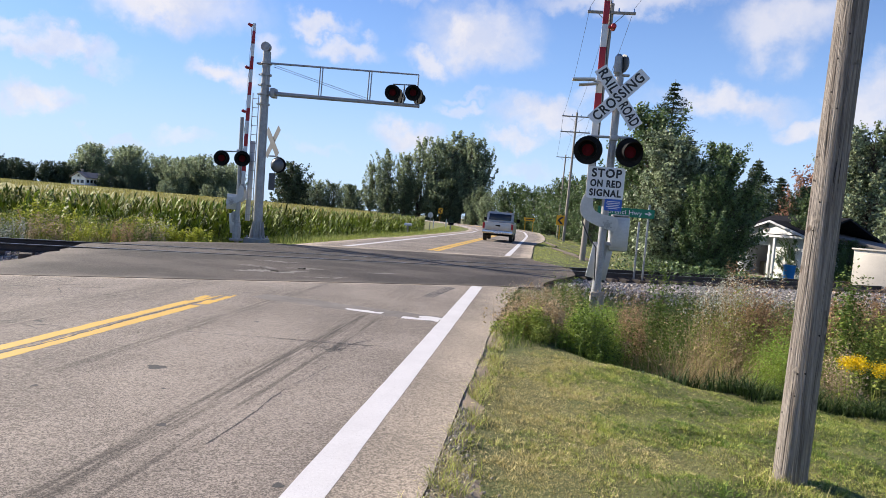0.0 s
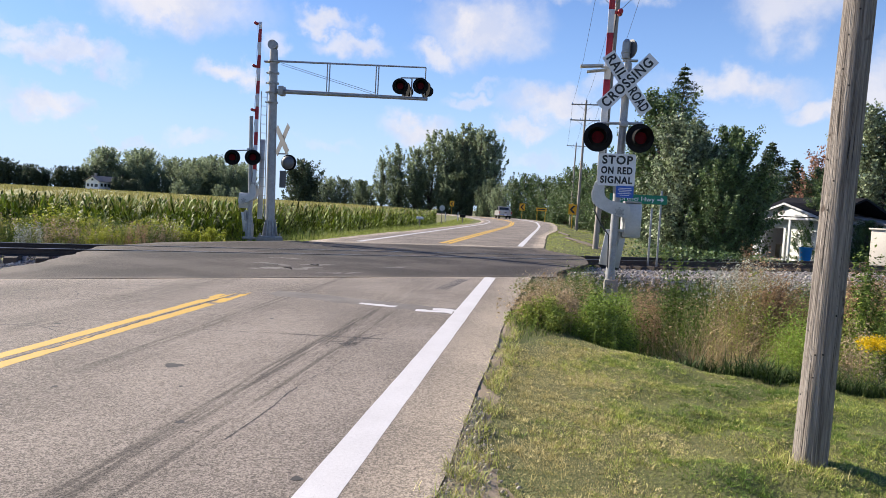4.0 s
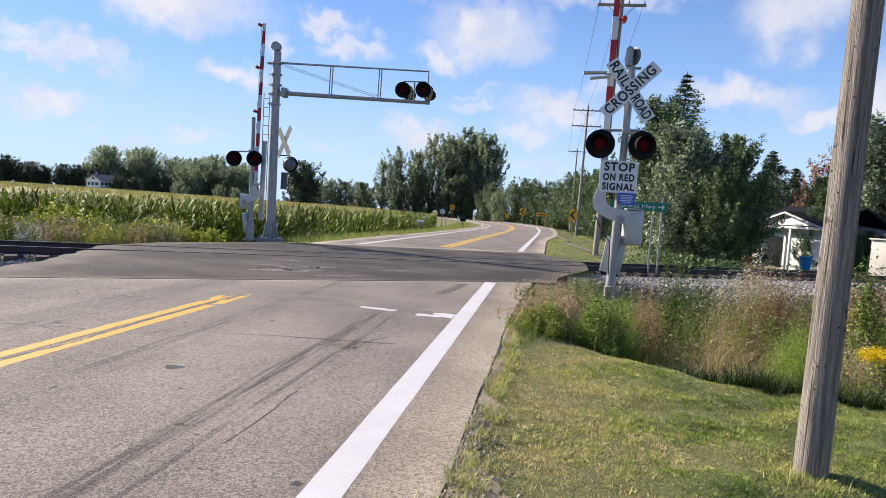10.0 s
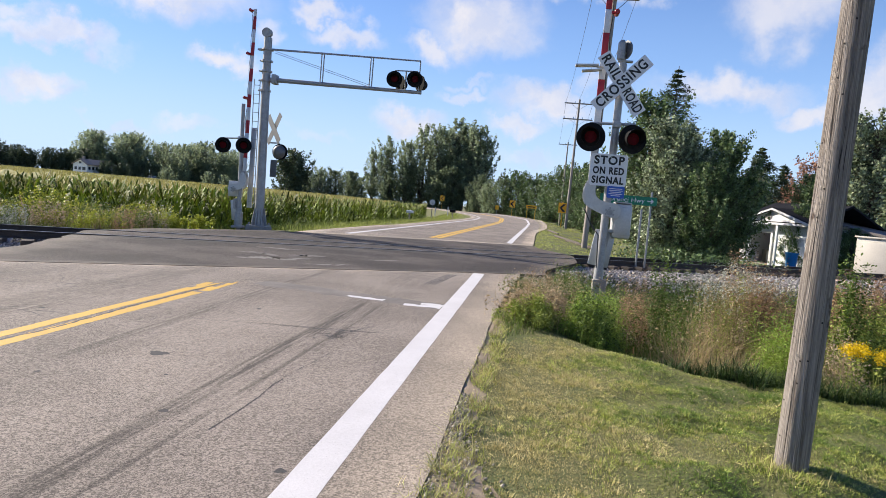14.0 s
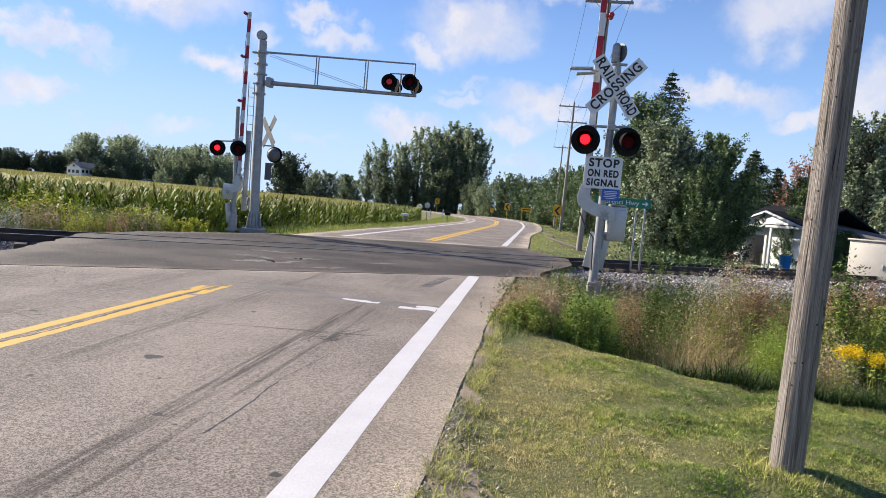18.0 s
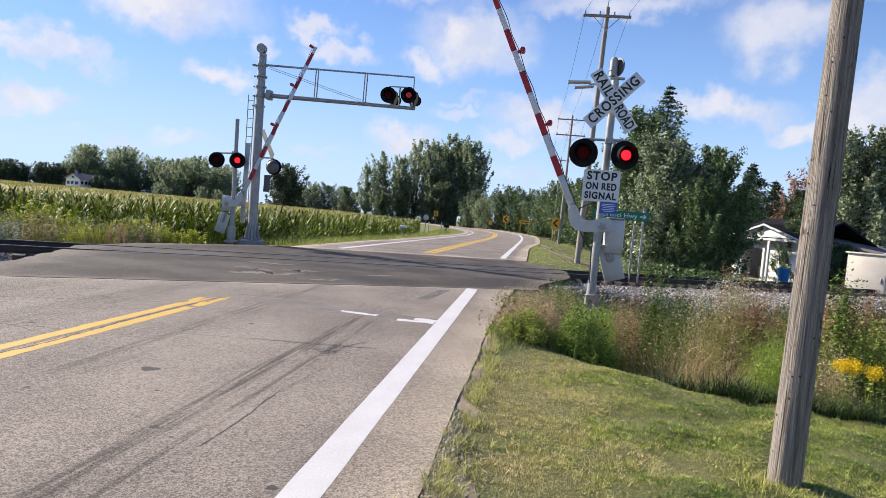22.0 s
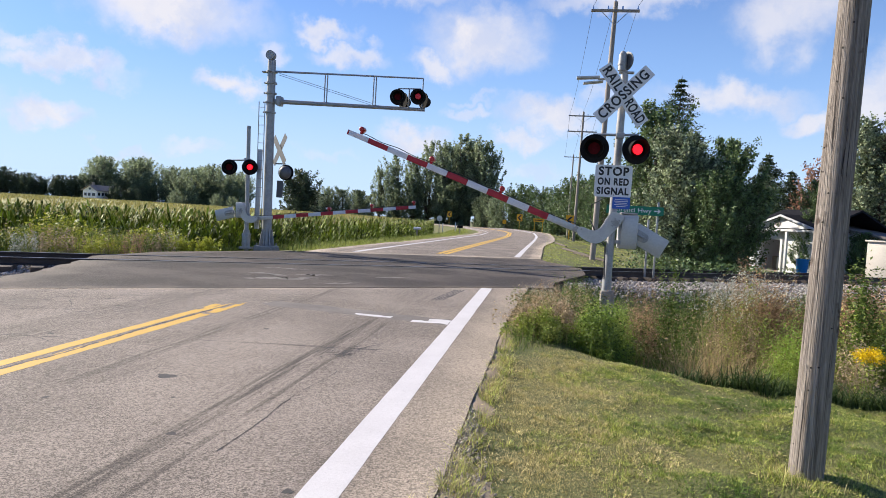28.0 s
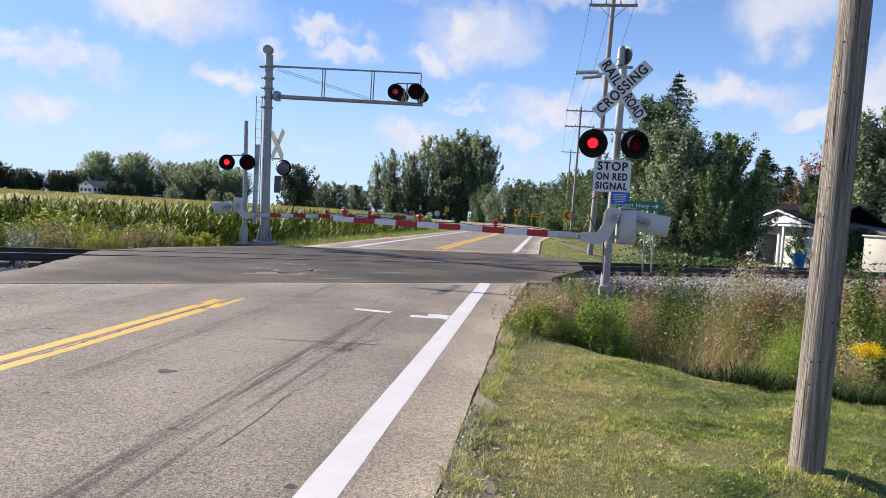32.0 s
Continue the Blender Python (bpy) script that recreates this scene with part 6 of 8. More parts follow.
        hgt = np.clip(tops - ground_z(xy[:, 0], xy[:, 1]), 0.2, 2) * (rng.uniform(0.92, 1.03, k) if name == "goldenrod" else rng.uniform(0.82, 1.05, k))
        stems, leaf, tips = leafy_stems(xy, rng, hgt, 8, 0.045)
        v, f = joined([stems, leaf])
        stuff(name + "_stems", v, f, WEED_LIGHT if name == "goldenrod" else WEED_DRY, "thin stems of " + label, "weeds")
        c = np.repeat(tips, per, 0) + rng.normal(0, 1, (k * per, 3)) * ((0.02, 0.02, 0.06) if "seed" in name else (0.02, 0.02, 0.03))
        v, f = flakes(c, rng, rng.uniform(0.5, 1.2, len(c)) * size, 0.2, 1.6)
        stuff(name, v, f, mat, label, "weeds")


near_weeds()


def ballast():
    rng = np.random.default_rng(31)
    n = 84000
    al = -16 + 48 * rng.random(n)
    s = rng.uniform(12.0, 19.2, n)
    p = TRACK_NORMAL * s[:, None] + TRACK_ALONG * al[:, None]
    keep = ((p[:, 0] > 0.45) | (p[:, 0] < crossing_left(s) + 0.05)) & ((s < 15.9) | (rng.random(n) < 0.35)) & (rng.random(n) < sstep(11.9, 12.7, s))
    p, s = p[keep], s[keep]
    z = ground_z(p[:, 0], p[:, 1]) + rng.uniform(0.0, 0.03, len(p))
    v, f = pebbles(np.concatenate([p, z[:, None]], 1), rng, rng.uniform(0.014, 0.036, len(p)))
    stuff("ballast", v, f, BALLAST, "grey crushed-stone track ballast", "ballast")


ballast()


# ---------------------------------------------------------------- corn
def corn_edge_far(x):
    return np.interp(x, [-220, -120, -60, -30, -13], [212, 186, 160, 126, 96])


CORN_FRONT = 23.4


def corn_set_back(y):
    """How far the corn stands back from the road's middle; it draws away from the bend."""
    return 6.5 + 3.2 * sstep(48, 84, y)


def corn_plants(x, y, rng, height, leaves=9):
    n = len(x)
    root = rooted(x, y, 0.02)
    h = height * rng.uniform(0.92, 1.08, n)
    out = []
    az0 = rng.uniform(0, PI, n)
    for k in range(leaves):
        t = 0.22 + 0.68 * k / (leaves - 1)
        az = az0 + (k % 2) * PI + rng.normal(0, 0.35, n)
        L = rng.uniform(0.42, 0.72, n) * (1 - 0.45 * abs(t - 0.5))
        d = np.stack([np.cos(az), np.sin(az), 0 * az], 1)
        side = np.stack([-np.sin(az), np.cos(az), 0 * az], 1)
        b = root + np.array((0, 0, 1)) * (h * t)[:, None]
        rows, bend = [], rng.uniform(0.45, 1.3, n)
        for u, wd in ((0, 0.020), (0.35, 0.036), (0.7, 0.025), (1.0, 0.003)):
            z = L * ((1.0 + 0.5 * t) * u - 1.05 * u * u * bend)
            c = b + d * (L * u * (0.72 - 0.32 * t))[:, None] + np.array((0, 0, 1)) * z[:, None]
            rows += [c - side * wd, c + side * wd]
        v = np.stack(rows, 1)
        f = np.concatenate([np.arange(n)[:, None] * 8 + np.array([[2 * j, 2 * j + 1, 2 * j + 3, 2 * j + 2]]) for j in range(3)], 0)
        out.append((v.reshape(-1, 3), f))
    out.append(blades(root, rng, h, 0.035, 0.02, 2))
    top = root + np.array((0, 0, 1)) * (h * 0.93)[:, None]
    tassels = [blades(top, rng, rng.uniform(0.16, 0.34, n), 0.016, rng.uniform(0.1, 0.9, n), 2) for _ in range(6)]
    return joined(out), joined(tassels)


def corn_height(x, y):
    return 1.24 + 0.25 * sstep(-32, -12, x) + 0.12 * sstep(50, 180, np.hypot(x, y)) + 0.06 * patchy(x, y, 0.15, 3) - ground_z(x, y)


def make_corn():
    rng = np.random.default_rng(41)
    xs, ys = [], []
    # rows beside the track, then beside the road
    for s in np.arange(CORN_FRONT, CORN_FRONT + 6.6, 0.55):
        al = np.arange(-34, 24, 0.16)
        al = al + rng.normal(0, 0.05, len(al))
        p = TRACK_NORMAL * (s + rng.normal(0, 0.06, len(al)))[:, None] + TRACK_ALONG * al[:, None]
        xs.append(p[:, 0])
        ys.append(p[:, 1])
    for dx in np.arange(0, 4.3, 0.70):
        y = np.arange(22, 97, 0.24 if dx < 2 else 0.34)
        xs.append(road_x(y) - corn_set_back(y) - 0.2 - dx + rng.normal(0, 0.07, len(y)))
        ys.append(y + rng.normal(0, 0.05, len(y)))
    x, y = np.concatenate(xs), np.concatenate(ys)
    keep = (x < road_x(y) - corn_set_back(y)) & (track_s(x, y) > CORN_FRONT - 0.2) & (y < corn_edge_far(x))
    x, y = x[keep], y[keep]
    (v, f), (tv, tf) = corn_plants(x, y, rng, corn_height(x, y) - 0.46)
    stuff("corn_field", v, f, CORN, "dense rows of tall green corn", "corn")
    stuff("corn_tassels", tv, tf, CORN_TOP, "tan tassels on the corn", "corn")
    # the far field: a rough canopy with tufts of tassel
    n = 52000
    r = rng.random(n) ** 1.5
    x = -10 - r * 230
    y = rng.uniform(0, 1, n) * (corn_edge_far(x) - 18) + 18
    keep = (track_s(x, y) > CORN_FRONT + 6) & (x < road_x(y) - corn_set_back(y) - 4.0)
    x, y = x[keep], y[keep]
    dist = np.hypot(x, y)
    top = np.stack([x, y, ground_z(x, y) + corn_height(x, y) - 0.32 - 0.34 * np.maximum(sstep(CORN_FRONT + 22, CORN_FRONT + 5, track_s(x, y)), sstep(14, 1, road_x(y) - 10.2 - x))], 1)
    v, f = blades(top, rng, rng.uniform(0.25, 0.52, len(x)), 0.03 + dist * 0.0012, rng.uniform(0.1, 0.6, len(x)), 2)
    stuff("far_corn_tassels", v, f, CORN_TOP, "tan tops of the distant corn", "corn")
    gx, gy = np.meshgrid(np.concatenate([np.linspace(-240, -60, 60), np.linspace(-58, -11, 70)]), np.linspace(14, 214, 170))
    ok = (track_s(gx, gy) > CORN_FRONT + 5.6) & (gx < road_x(gy) - corn_set_back(gy) - 3.7) & (gy < corn_edge_far(gx))
    z = ground_z(gx, gy) + corn_height(gx, gy) - 0.30 - 0.75 * np.maximum(sstep(CORN_FRONT + 18, CORN_FRONT + 5, track_s(gx, gy)), sstep(14, 1, road_x(gy) - 10.2 - gx)) + rng.normal(0, 0.09, gx.shape)
    m = gx.shape[1]
    i = (np.arange(gx.shape[0] - 1)[:, None] * m + np.arange(m - 1)).ravel()
    q = np.stack([i, i + 1, i + m + 1, i + m], 1)
    q = q[ok.ravel()[q].all(1)]
    stuff("corn_canopy", np.stack([gx, gy, z], -1).reshape(-1, 3), q, CORN_FAR, "tan-green canopy of the far corn field", "corn")


make_corn()


def far_weeds():
    rng = np.random.default_rng(51)
    # weeds between the track and the corn, and the verge beside the road
    n = 26000
    al, s = rng.uniform(-26, 14, n), rng.uniform(18.6, 23.6, n)
    p = TRACK_NORMAL * s[:, None] + TRACK_ALONG * al[:, None]
    keep = (p[:, 0] < -10.4) | ((p[:, 0] < -8.2) & (p[:, 1] > 22.5))
    p, s = p[keep], s[keep]
    h = (0.25 + 0.85 * sstep(18.6, 21.6, s)) * rng.uniform(0.45, 1.15, len(p)) * (0.9 + 0.25 * patchy(p[:, 0], p[:, 1], 0.9, 18))
    h = np.where(p[:, 0] > -11, h * 0.6, h)
    tone = patchy(p[:, 0], p[:, 1], 0.6, 8) + rng.normal(0, 0.7, len(p))
    for name, sel, mat, label in (("trackside_weeds", tone < -0.25, WEED, "green weeds along the far side of the track"), ("trackside_dry_grass", (tone >= -0.25) & (tone < 0.75), WEED_LIGHT, "yellow-green weeds along the track"), ("trackside_straw", tone >= 0.75, WEED_DRY, "dry straw grass along the track")):
        m = int(sel.sum())
        v, f = blades(rooted(p[sel, 0], p[sel, 1]), rng, h[sel], rng.uniform(0.012, 0.028, m), rng.uniform(0.2, 0.8, m), 3)
        stuff(name, v, f, mat, label, "weeds")
    # sunlit vines climbing the corn's front
    sprays = []
    for ax, cs, top, num in ((-1.7, 21.6, 0.6, 26), (-0.95, 21.7, 0.98, 40), (-0.55, 21.6, 1.05, 36), (0.1, 21.8, 0.8, 30), (-1.3, 21.4, 0.5, 30), (1.3, 21.5, 0.72, 30), (1.9, 21.4, 0.75, 34), (2.6, 21.2, 0.5, 24), (3.1, 21.0, 0.55, 24), (-3.5, 21.8, 0.7, 30)):
        al, ss = rng.normal(ax, 0.22, num), rng.normal(cs, 0.2, num)
        q = TRACK_NORMAL * ss[:, None] + TRACK_ALONG * al[:, None]
        g = ground_z(q[:, 0], q[:, 1])
        sprays += list(leafy_stems(q, rng, np.clip(top - g, 0.3, 2) * rng.uniform(0.55, 1.05, num), 46, 0.085)[:2])
    v, f = joined(sprays)
    stuff("vines", v, f, VINE, "bright yellow-green vines and pokeweed before the corn", "weeds")
    pools = {}
    for k in range(90):
        ax, cs = rng.uniform(-5.0, 4.2), rng.uniform(19.8, 22.6)
        q0 = TRACK_NORMAL * cs + TRACK_ALONG * ax
        if q0[0] > -10.6:
            continue
        num = 26
        q = q0 + rng.normal(0, 0.22, (num, 2))
        g = ground_z(q[:, 0], q[:, 1])
        top = rng.uniform(0.35, 0.75)
        kind = str(rng.choice(("light", "dry", "brown", "white", "green"), p=(0.32, 0.12, 0.08, 0.04, 0.44)))
        pools.setdefault(kind, []).extend(leafy_stems(q, rng, np.clip(top - g, 0.3, 1.6) * rng.uniform(0.5, 1.1, num), 34, 0.055)[:2])
    for kind, mat, name, label in (("light", VINE, "trackside_bush", "yellow-green leafy weeds before the corn"), ("dry", SEED_PINK, "trackside_seed_weed", "tan seeding weeds before the corn"), ("brown", WEED_BROWN, "trackside_brown_weed", "brown drying weeds before the corn"), ("white", FLOWER_WHITE, "trackside_flowers", "whitish flowering weeds before the corn"), ("green", WEED, "trackside_green_weed", "dark green leafy weeds before the corn")):
        v, f = joined(pools[kind])
        stuff(name, v, f, mat, label, "weeds")
    n = 22000
    y = 21 + 85 * rng.random(n) ** 1.6
    lf = rng.uniform(3.75, 7.2, n) + 3.0 * sstep(48, 84, y) * rng.random(n)
    x = road_x(y) - lf
    keep = (track_s(x, y) > 21.0) & ~((np.abs(x + 9.3) < 1.1) & (y < 22.5))
    x, y, lf = x[keep], y[keep], lf[keep]
    v, f = blades(rooted(x, y), rng, (0.08 + 0.35 * sstep(3.9, 6.4, lf)) * rng.uniform(0.5, 1.3, len(x)), rng.uniform(0.012, 0.03, len(x)), rng.uniform(0.2, 0.9, len(x)), 2)
    stuff("verge_grass", v, f, WEED_LIGHT, "pale grass verge between corn and road", "grass")
    # yard grass on the far right of the crossing
    n = 42000
    y = 17 + 85 * rng.random(n) ** 1.7
    x = road_x(y) + 3.7 + 16 * rng.random(n) ** 1.3
    keep = track_s(x, y) > 18.4
    x, y = x[keep], y[keep]
    right = x - road_x(y) - 3.4
    h = rng.uniform(0.03, 0.08, len(x)) * np.where(rng.random(len(x)) < 0.06, 2.2, 1)
    v, f = blades(rooted(x, y), rng, h, rng.uniform(0.014, 0.028, len(x)) * (1 + y / 80), rng.uniform(0.2, 0.9, len(x)), 2)
    stuff("yard_grass", v, f, LAWN, "mown yard grass beyond the crossing", "grass")
    # brush along the far bank on the right
    pts, sz = [], []
    for cx, cy, sd, top, k in ((4.0, 24.8, 0.6, 0.7, 500), (5.6, 25.6, 0.8, 0.6, 420), (7.5, 27.0, 0.9, 0.5, 300), (3.4, 30, 0.5, 0.5, 140), (5.2, 32, 1.0, 0.9, 400)):
        zz = rng.random(k) * top
        pts.append(np.stack([rng.normal(cx, sd, k), rng.normal(cy, sd * 0.6, k), zz], 1))
    p = np.concatenate(pts)
    p[:, 2] += ground_z(p[:, 0], p[:, 1])
    v, f = flakes(p, rng, rng.uniform(0.07, 0.16, len(p)), 0.3, 1.6)
    stuff("track_brush", v, f, LEAF, "low leafy brush beyond the track", "brush")


far_weeds()


# ---------------------------------------------------------------- trees
def wood(bm, a, b, r0, r1, n=7):
    tube(bm, a, b, r0, r1, n, caps=False)


def leaf_faces(p, nrm, rng, size, aspect=0.34):
    """Small folded four-cornered leaves at p, facing about nrm."""
    nrm = nrm / (np.linalg.norm(nrm, axis=1)[:, None] + 1e-9)
    u = np.cross(nrm, rng.normal(size=nrm.shape))
    u /= np.linalg.norm(u, axis=1)[:, None] + 1e-9
    w = np.cross(nrm, u)
    s = (size * rng.uniform(0.55, 1.35, len(p)))[:, None]
    v = np.stack([p - u * s * 0.5, p + w * s * aspect + nrm * s * 0.08, p + u * s * 0.5, p - w * s * aspect + nrm * s * 0.08], 1)
    return v.reshape(-1, 3), np.arange(4 * len(p)).reshape(-1, 4)


def spray_tree(name, seed, height, width, low, limbs, per, size, spread, leaf, trunk_r, rise=0.55, top=0.45, stems=1, ragged=0.22, inner=0.30, boughs=30):
    """Meshes of a broad-leaved tree rooted at the origin: stems that part into rising limbs, each limb a pointed spray of small leaves."""
    rng = np.random.default_rng(seed)
    bm = bmesh.new()
    feet = [Vector((0, 0, 0))] if stems == 1 else [Vector((rng.normal(0, width * 0.09), rng.normal(0, width * 0.09), 0)) for _ in range(stems)]
    for ft in feet:
        mid = ft * 1.6 + Vector((rng.normal(0, 0.02 * height), rng.normal(0, 0.02 * height), height * 0.45))
        wood(bm, ft - Vector((0, 0, 0.3)), mid, trunk_r * 1.2, trunk_r * 0.75, 9)
        wood(bm, mid, ft * 1.9 + Vector((0, 0, height * 0.86)), trunk_r * 0.75, trunk_r * 0.1, 7)
    # heavier boughs give the outline its lobes and its gaps
    knots = [(rng.uniform(0, 2 * PI), rng.uniform(low, 0.95), rng.uniform(1 - ragged, 1 + ragged)) for _ in range(16)]
    ends = []
    for k in range(boughs):
        t = low + (1 - low) * (k + rng.random()) / boughs
        a = k * 2.39996 + rng.normal(0, 0.25)
        f = (t - low) / (1 - low)
        env = width / 2 * max(0.10, 1 - abs((f - top) / (1.04 - top if f > top else top + 0.30)) ** 2.6) ** 0.55
        wgt = [math.exp(-((math.cos(a - ka) - 1) / 0.35) ** 2 - ((t - kt) / 0.16) ** 2) for ka, kt, _ in knots]
        env *= 1 + sum(w * (g - 1) for w, (_, _, g) in zip(wgt, knots)) / (sum(wgt) + 0.25) * 1.6
        env *= rng.uniform(0.45, 1.0)
        ends.append((env * math.cos(a), env * math.sin(a), height * t))
    ps, ns = [], []
    puff = 0.62 * (width * width * height / boughs) ** (1 / 3) * 0.55
    for k in range(limbs):
        ex, ey, ez = ends[k % boughs]
        j = rng.normal(0, 1, 3) * puff * (0.75, 0.75, 0.85)
        tip = Vector((ex + j[0], ey + j[1], min(ez + j[2] + 0.3 * puff, height * 1.03)))
        env, a, t = math.hypot(tip.x, tip.y), math.atan2(tip.y, tip.x), tip.z / height
        ft = feet[k % len(feet)]
        root = Vector((ft.x * 1.5, ft.y * 1.5, max(height * low * 0.45, tip.z - rise * env - 0.06 * height)))
        wood(bm, root, root.lerp(tip, 0.92), trunk_r * 0.20, trunk_r * 0.03, 4)
        axis = np.array(tip - root)
        u = inner + (1 - inner) * rng.random(per) ** 0.75
        r = spread * (1.12 - 0.80 * u) * rng.uniform(0.75, 1.3)
        off = rng.normal(0, 1, (per, 3)) * r[:, None]
        sag = np.array((0, 0, -0.12)) * (u * (1 - u) * 4 * np.linalg.norm(axis))[:, None]
        ps.append(np.array(root) + axis * u[:, None] + off + sag)
        out = np.array((math.cos(a), math.sin(a), 0.0))
        ns.append(rng.normal(0, 0.75, (per, 3)) + out * 0.45 + (0, 0, 0.55))
    v, f = leaf_faces(np.concatenate(ps), np.concatenate(ns), rng, size)
    return mesh_of(name + "_trunk", bm, BARK), np_mesh(name + "_crown", v, f, leaf)


def plant_tree(name, meshes, x, y, label, turn=0, scale=1.0, group="", category="tree", z=None):
    t = thing(name, label, category, (x, y, float(ground_z(x, y)) if z is None else z), turn, group)
    t.scale = (scale,) * 3
    for n, me in zip(("trunk", "crown"), meshes):
        o = new(n, me)
        o.parent = t
    return t


def conifer(name, height, width, seed, tiers, per, size, bare=0.08, thin=1.0):
    rng = np.random.default_rng(seed)
    bm = bmesh.new()
    wood(bm, (0, 0, -0.3), (0, 0, height), height * 0.016, 0.02, 8)
    pts = []
    for k in range(tiers):
        t = bare + (1 - bare) * k / tiers
        z = height * t
        reach = width / 2 * min(1.0, (1 - t) * 1.6) ** 1.1 + 0.10
        for a in rng.uniform(0, 2 * PI, 8):
            L = reach * rng.uniform(0.55, 1.15)
            end = Vector((math.cos(a) * L, math.sin(a) * L, z - 0.22 * L + 0.30 * L * rng.random()))
            wood(bm, (0, 0, z + 0.1 * L), end, 0.03, 0.008, 4)
            u = rng.random(per)[:, None] ** 0.7
            q = np.array((0, 0, z + 0.1 * L)) * (1 - u) + np.array(end) * u
            pts.append(q + rng.normal(0, 1, (per, 3)) * (0.07 * L + 0.05, 0.07 * L + 0.05, 0.05 * L + 0.03))
    p = np.concatenate(pts)
    v, f = flakes(p, rng, size * rng.uniform(0.6, 1.3, len(p)), 0.5, 3.0)
    return mesh_of(name + "_trunk", bm, BARK), np_mesh(name + "_crown", v, f, NEEDLE)


def make_trees():
    # yard trees on the right beyond the track
    maple = spray_tree("maple", 61, 7.5, 5.4, 0.05, 360, 100, 0.16, 0.24, LEAF_PALE, 0.16, 0.8, 0.42, boughs=44, inner=0.40)
    plant_tree("maple_tree", maple, 7.15, 39.5, "leafy silver-green maple with a low full crown", 0, 1.0)
    maple2 = spray_tree("maple_dark", 62, 7.2, 5.0, 0.05, 300, 95, 0.16, 0.24, LEAF, 0.15, 0.9, 0.38, boughs=40, inner=0.40)
    plant_tree("maple_tree", maple2, 9.5, 39.8, "dark green broad-leaved yard tree", 40, 0.98)
    plant_tree("maple_tree", maple2, 8.6, 37.4, "low dark green broad-leaved yard tree", 130, 0.72)
    tall = spray_tree("ash", 63, 9.6, 5.6, 0.12, 260, 80, 0.19, 0.28, LEAF, 0.17, 1.1, 0.50, boughs=34, inner=0.45)
    plant_tree("ash_tree", tall, 6.2, 43.4, "tall green yard tree behind the maple", 0, 1.0)
    spruce = conifer("spruce", 15.3, 12.0, 64, 32, 30, 0.26, 0.12)
    plant_tree("spruce_tree", spruce, 10.15, 60.0, "tall thin dark spruce with a ragged spire", z=-0.6)
    pine = conifer("pine", 10.8, 9.5, 65, 26, 54, 0.30, 0.10)
    plant_tree("pine_tree", pine, 21.6, 74.0, "dark green pine behind the garage", group="pines behind the garage")
    plant_tree("pine_tree", pine, 24.6, 76.0, "dark green pine behind the garage", 70, 0.86, group="pines behind the garage")
    red = spray_tree("red_tree", 66, 9.8, 5.4, 0.25, 110, 60, 0.24, 0.40, LEAF_RED, 0.16, 0.9, 0.45, boughs=22)
    plant_tree("rusty_tree", red, 24.9, 68.5, "rusty red-brown leaved tree", 0, 1.0)
    plant_tree("yard_tree", maple2, 15.45, 43.2, "dark spreading tree beside the garage", 200, 0.52)
    plant_tree("yard_tree", maple2, 18.0, 42.6, "dark spreading tree before the shed", 260, 0.36)
    plant_tree("yard_tree", maple, 21.4, 49.0, "pale green tree at the edge of the yard", 100, 1.36)
    plant_tree("yard_tree", maple2, 20.4, 56.0, "dark green tree behind the shed", 20, 0.9)
    plant_tree("yard_tree", maple2, 13.2, 55.0, "dark green tree behind the garage", 20, 0.95)
    plant_tree("yard_tree", maple2, 17.4, 62.0, "dark green tree behind the garage", 80, 0.9)
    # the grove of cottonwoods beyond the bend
    big = spray_tree("cottonwood", 671, 28.5, 10.5, 0.12, 170, 42, 0.72, 0.62, LEAF_HAZED, 0.42, 1.3, 0.62, 3, 0.35, boughs=26, inner=0.45)
    big2 = spray_tree("cottonwood_b", 682, 28.0, 9.5, 0.20, 150, 42, 0.72, 0.60, LEAF_HAZED, 0.40, 1.5, 0.66, 2, 0.40, boughs=22, inner=0.45)
    low = spray_tree("grove_edge", 690, 13.0, 9.0, 0.03, 110, 48, 0.62, 0.75, LEAF_DARK_HAZED, 0.3, 0.8, 0.45, boughs=26)
    for k, (x, y, sc, me, turn) in enumerate(((-53, 208, 0.60, big2, 0), (-48, 206, 0.72, big, 60), (-43, 210, 0.74, big2, 120), (-37.5, 209, 0.88, big, 200), (-32.5, 206, 0.90, big2, 260), (-27.5, 208, 0.97, big, 300), (-22, 205, 0.93, big2, 20), (-19, 203, 0.88, big, 90), (-30, 214, 0.90, big2, 30), (-25, 212, 0.92, big2, 220))):
        plant_tree("cottonwood_tree", me, x, y, "tall old cottonwood in the grove beyond the bend", turn, sc, "grove beyond the bend")
    for k, (x, y, sc) in enumerate(((-58, 203, 0.70), (-46.5, 203, 0.75), (-41, 202, 0.95), (-31.5, 200, 0.9), (-27, 199, 1.0), (-18.5, 199, 0.75), (-15.5, 196, 0.6))):
        plant_tree("grove_tree", low, x, y, "low dark green tree at the edge of the grove", int(k * 67 % 360), sc, "low trees at the grove's edge")
    mid = spray_tree("woodland_tree", 711, 11.6, 8.6, 0.05, 120, 50, 0.44, 0.55, LEAF_HAZED, 0.26, 0.8, 0.50, boughs=26, inner=0.4)
    mid2 = spray_tree("woodland_tree_b", 722, 11.2, 9.0, 0.04, 120, 50, 0.44, 0.55, LEAF_DARK_HAZED, 0.26, 0.8, 0.45, boughs=26, inner=0.4)
    near = spray_tree("roadside_tree", 733, 11.0, 9.4, 0.06, 170, 60, 0.34, 0.46, LEAF, 0.24, 0.8, 0.48, boughs=30, inner=0.4)
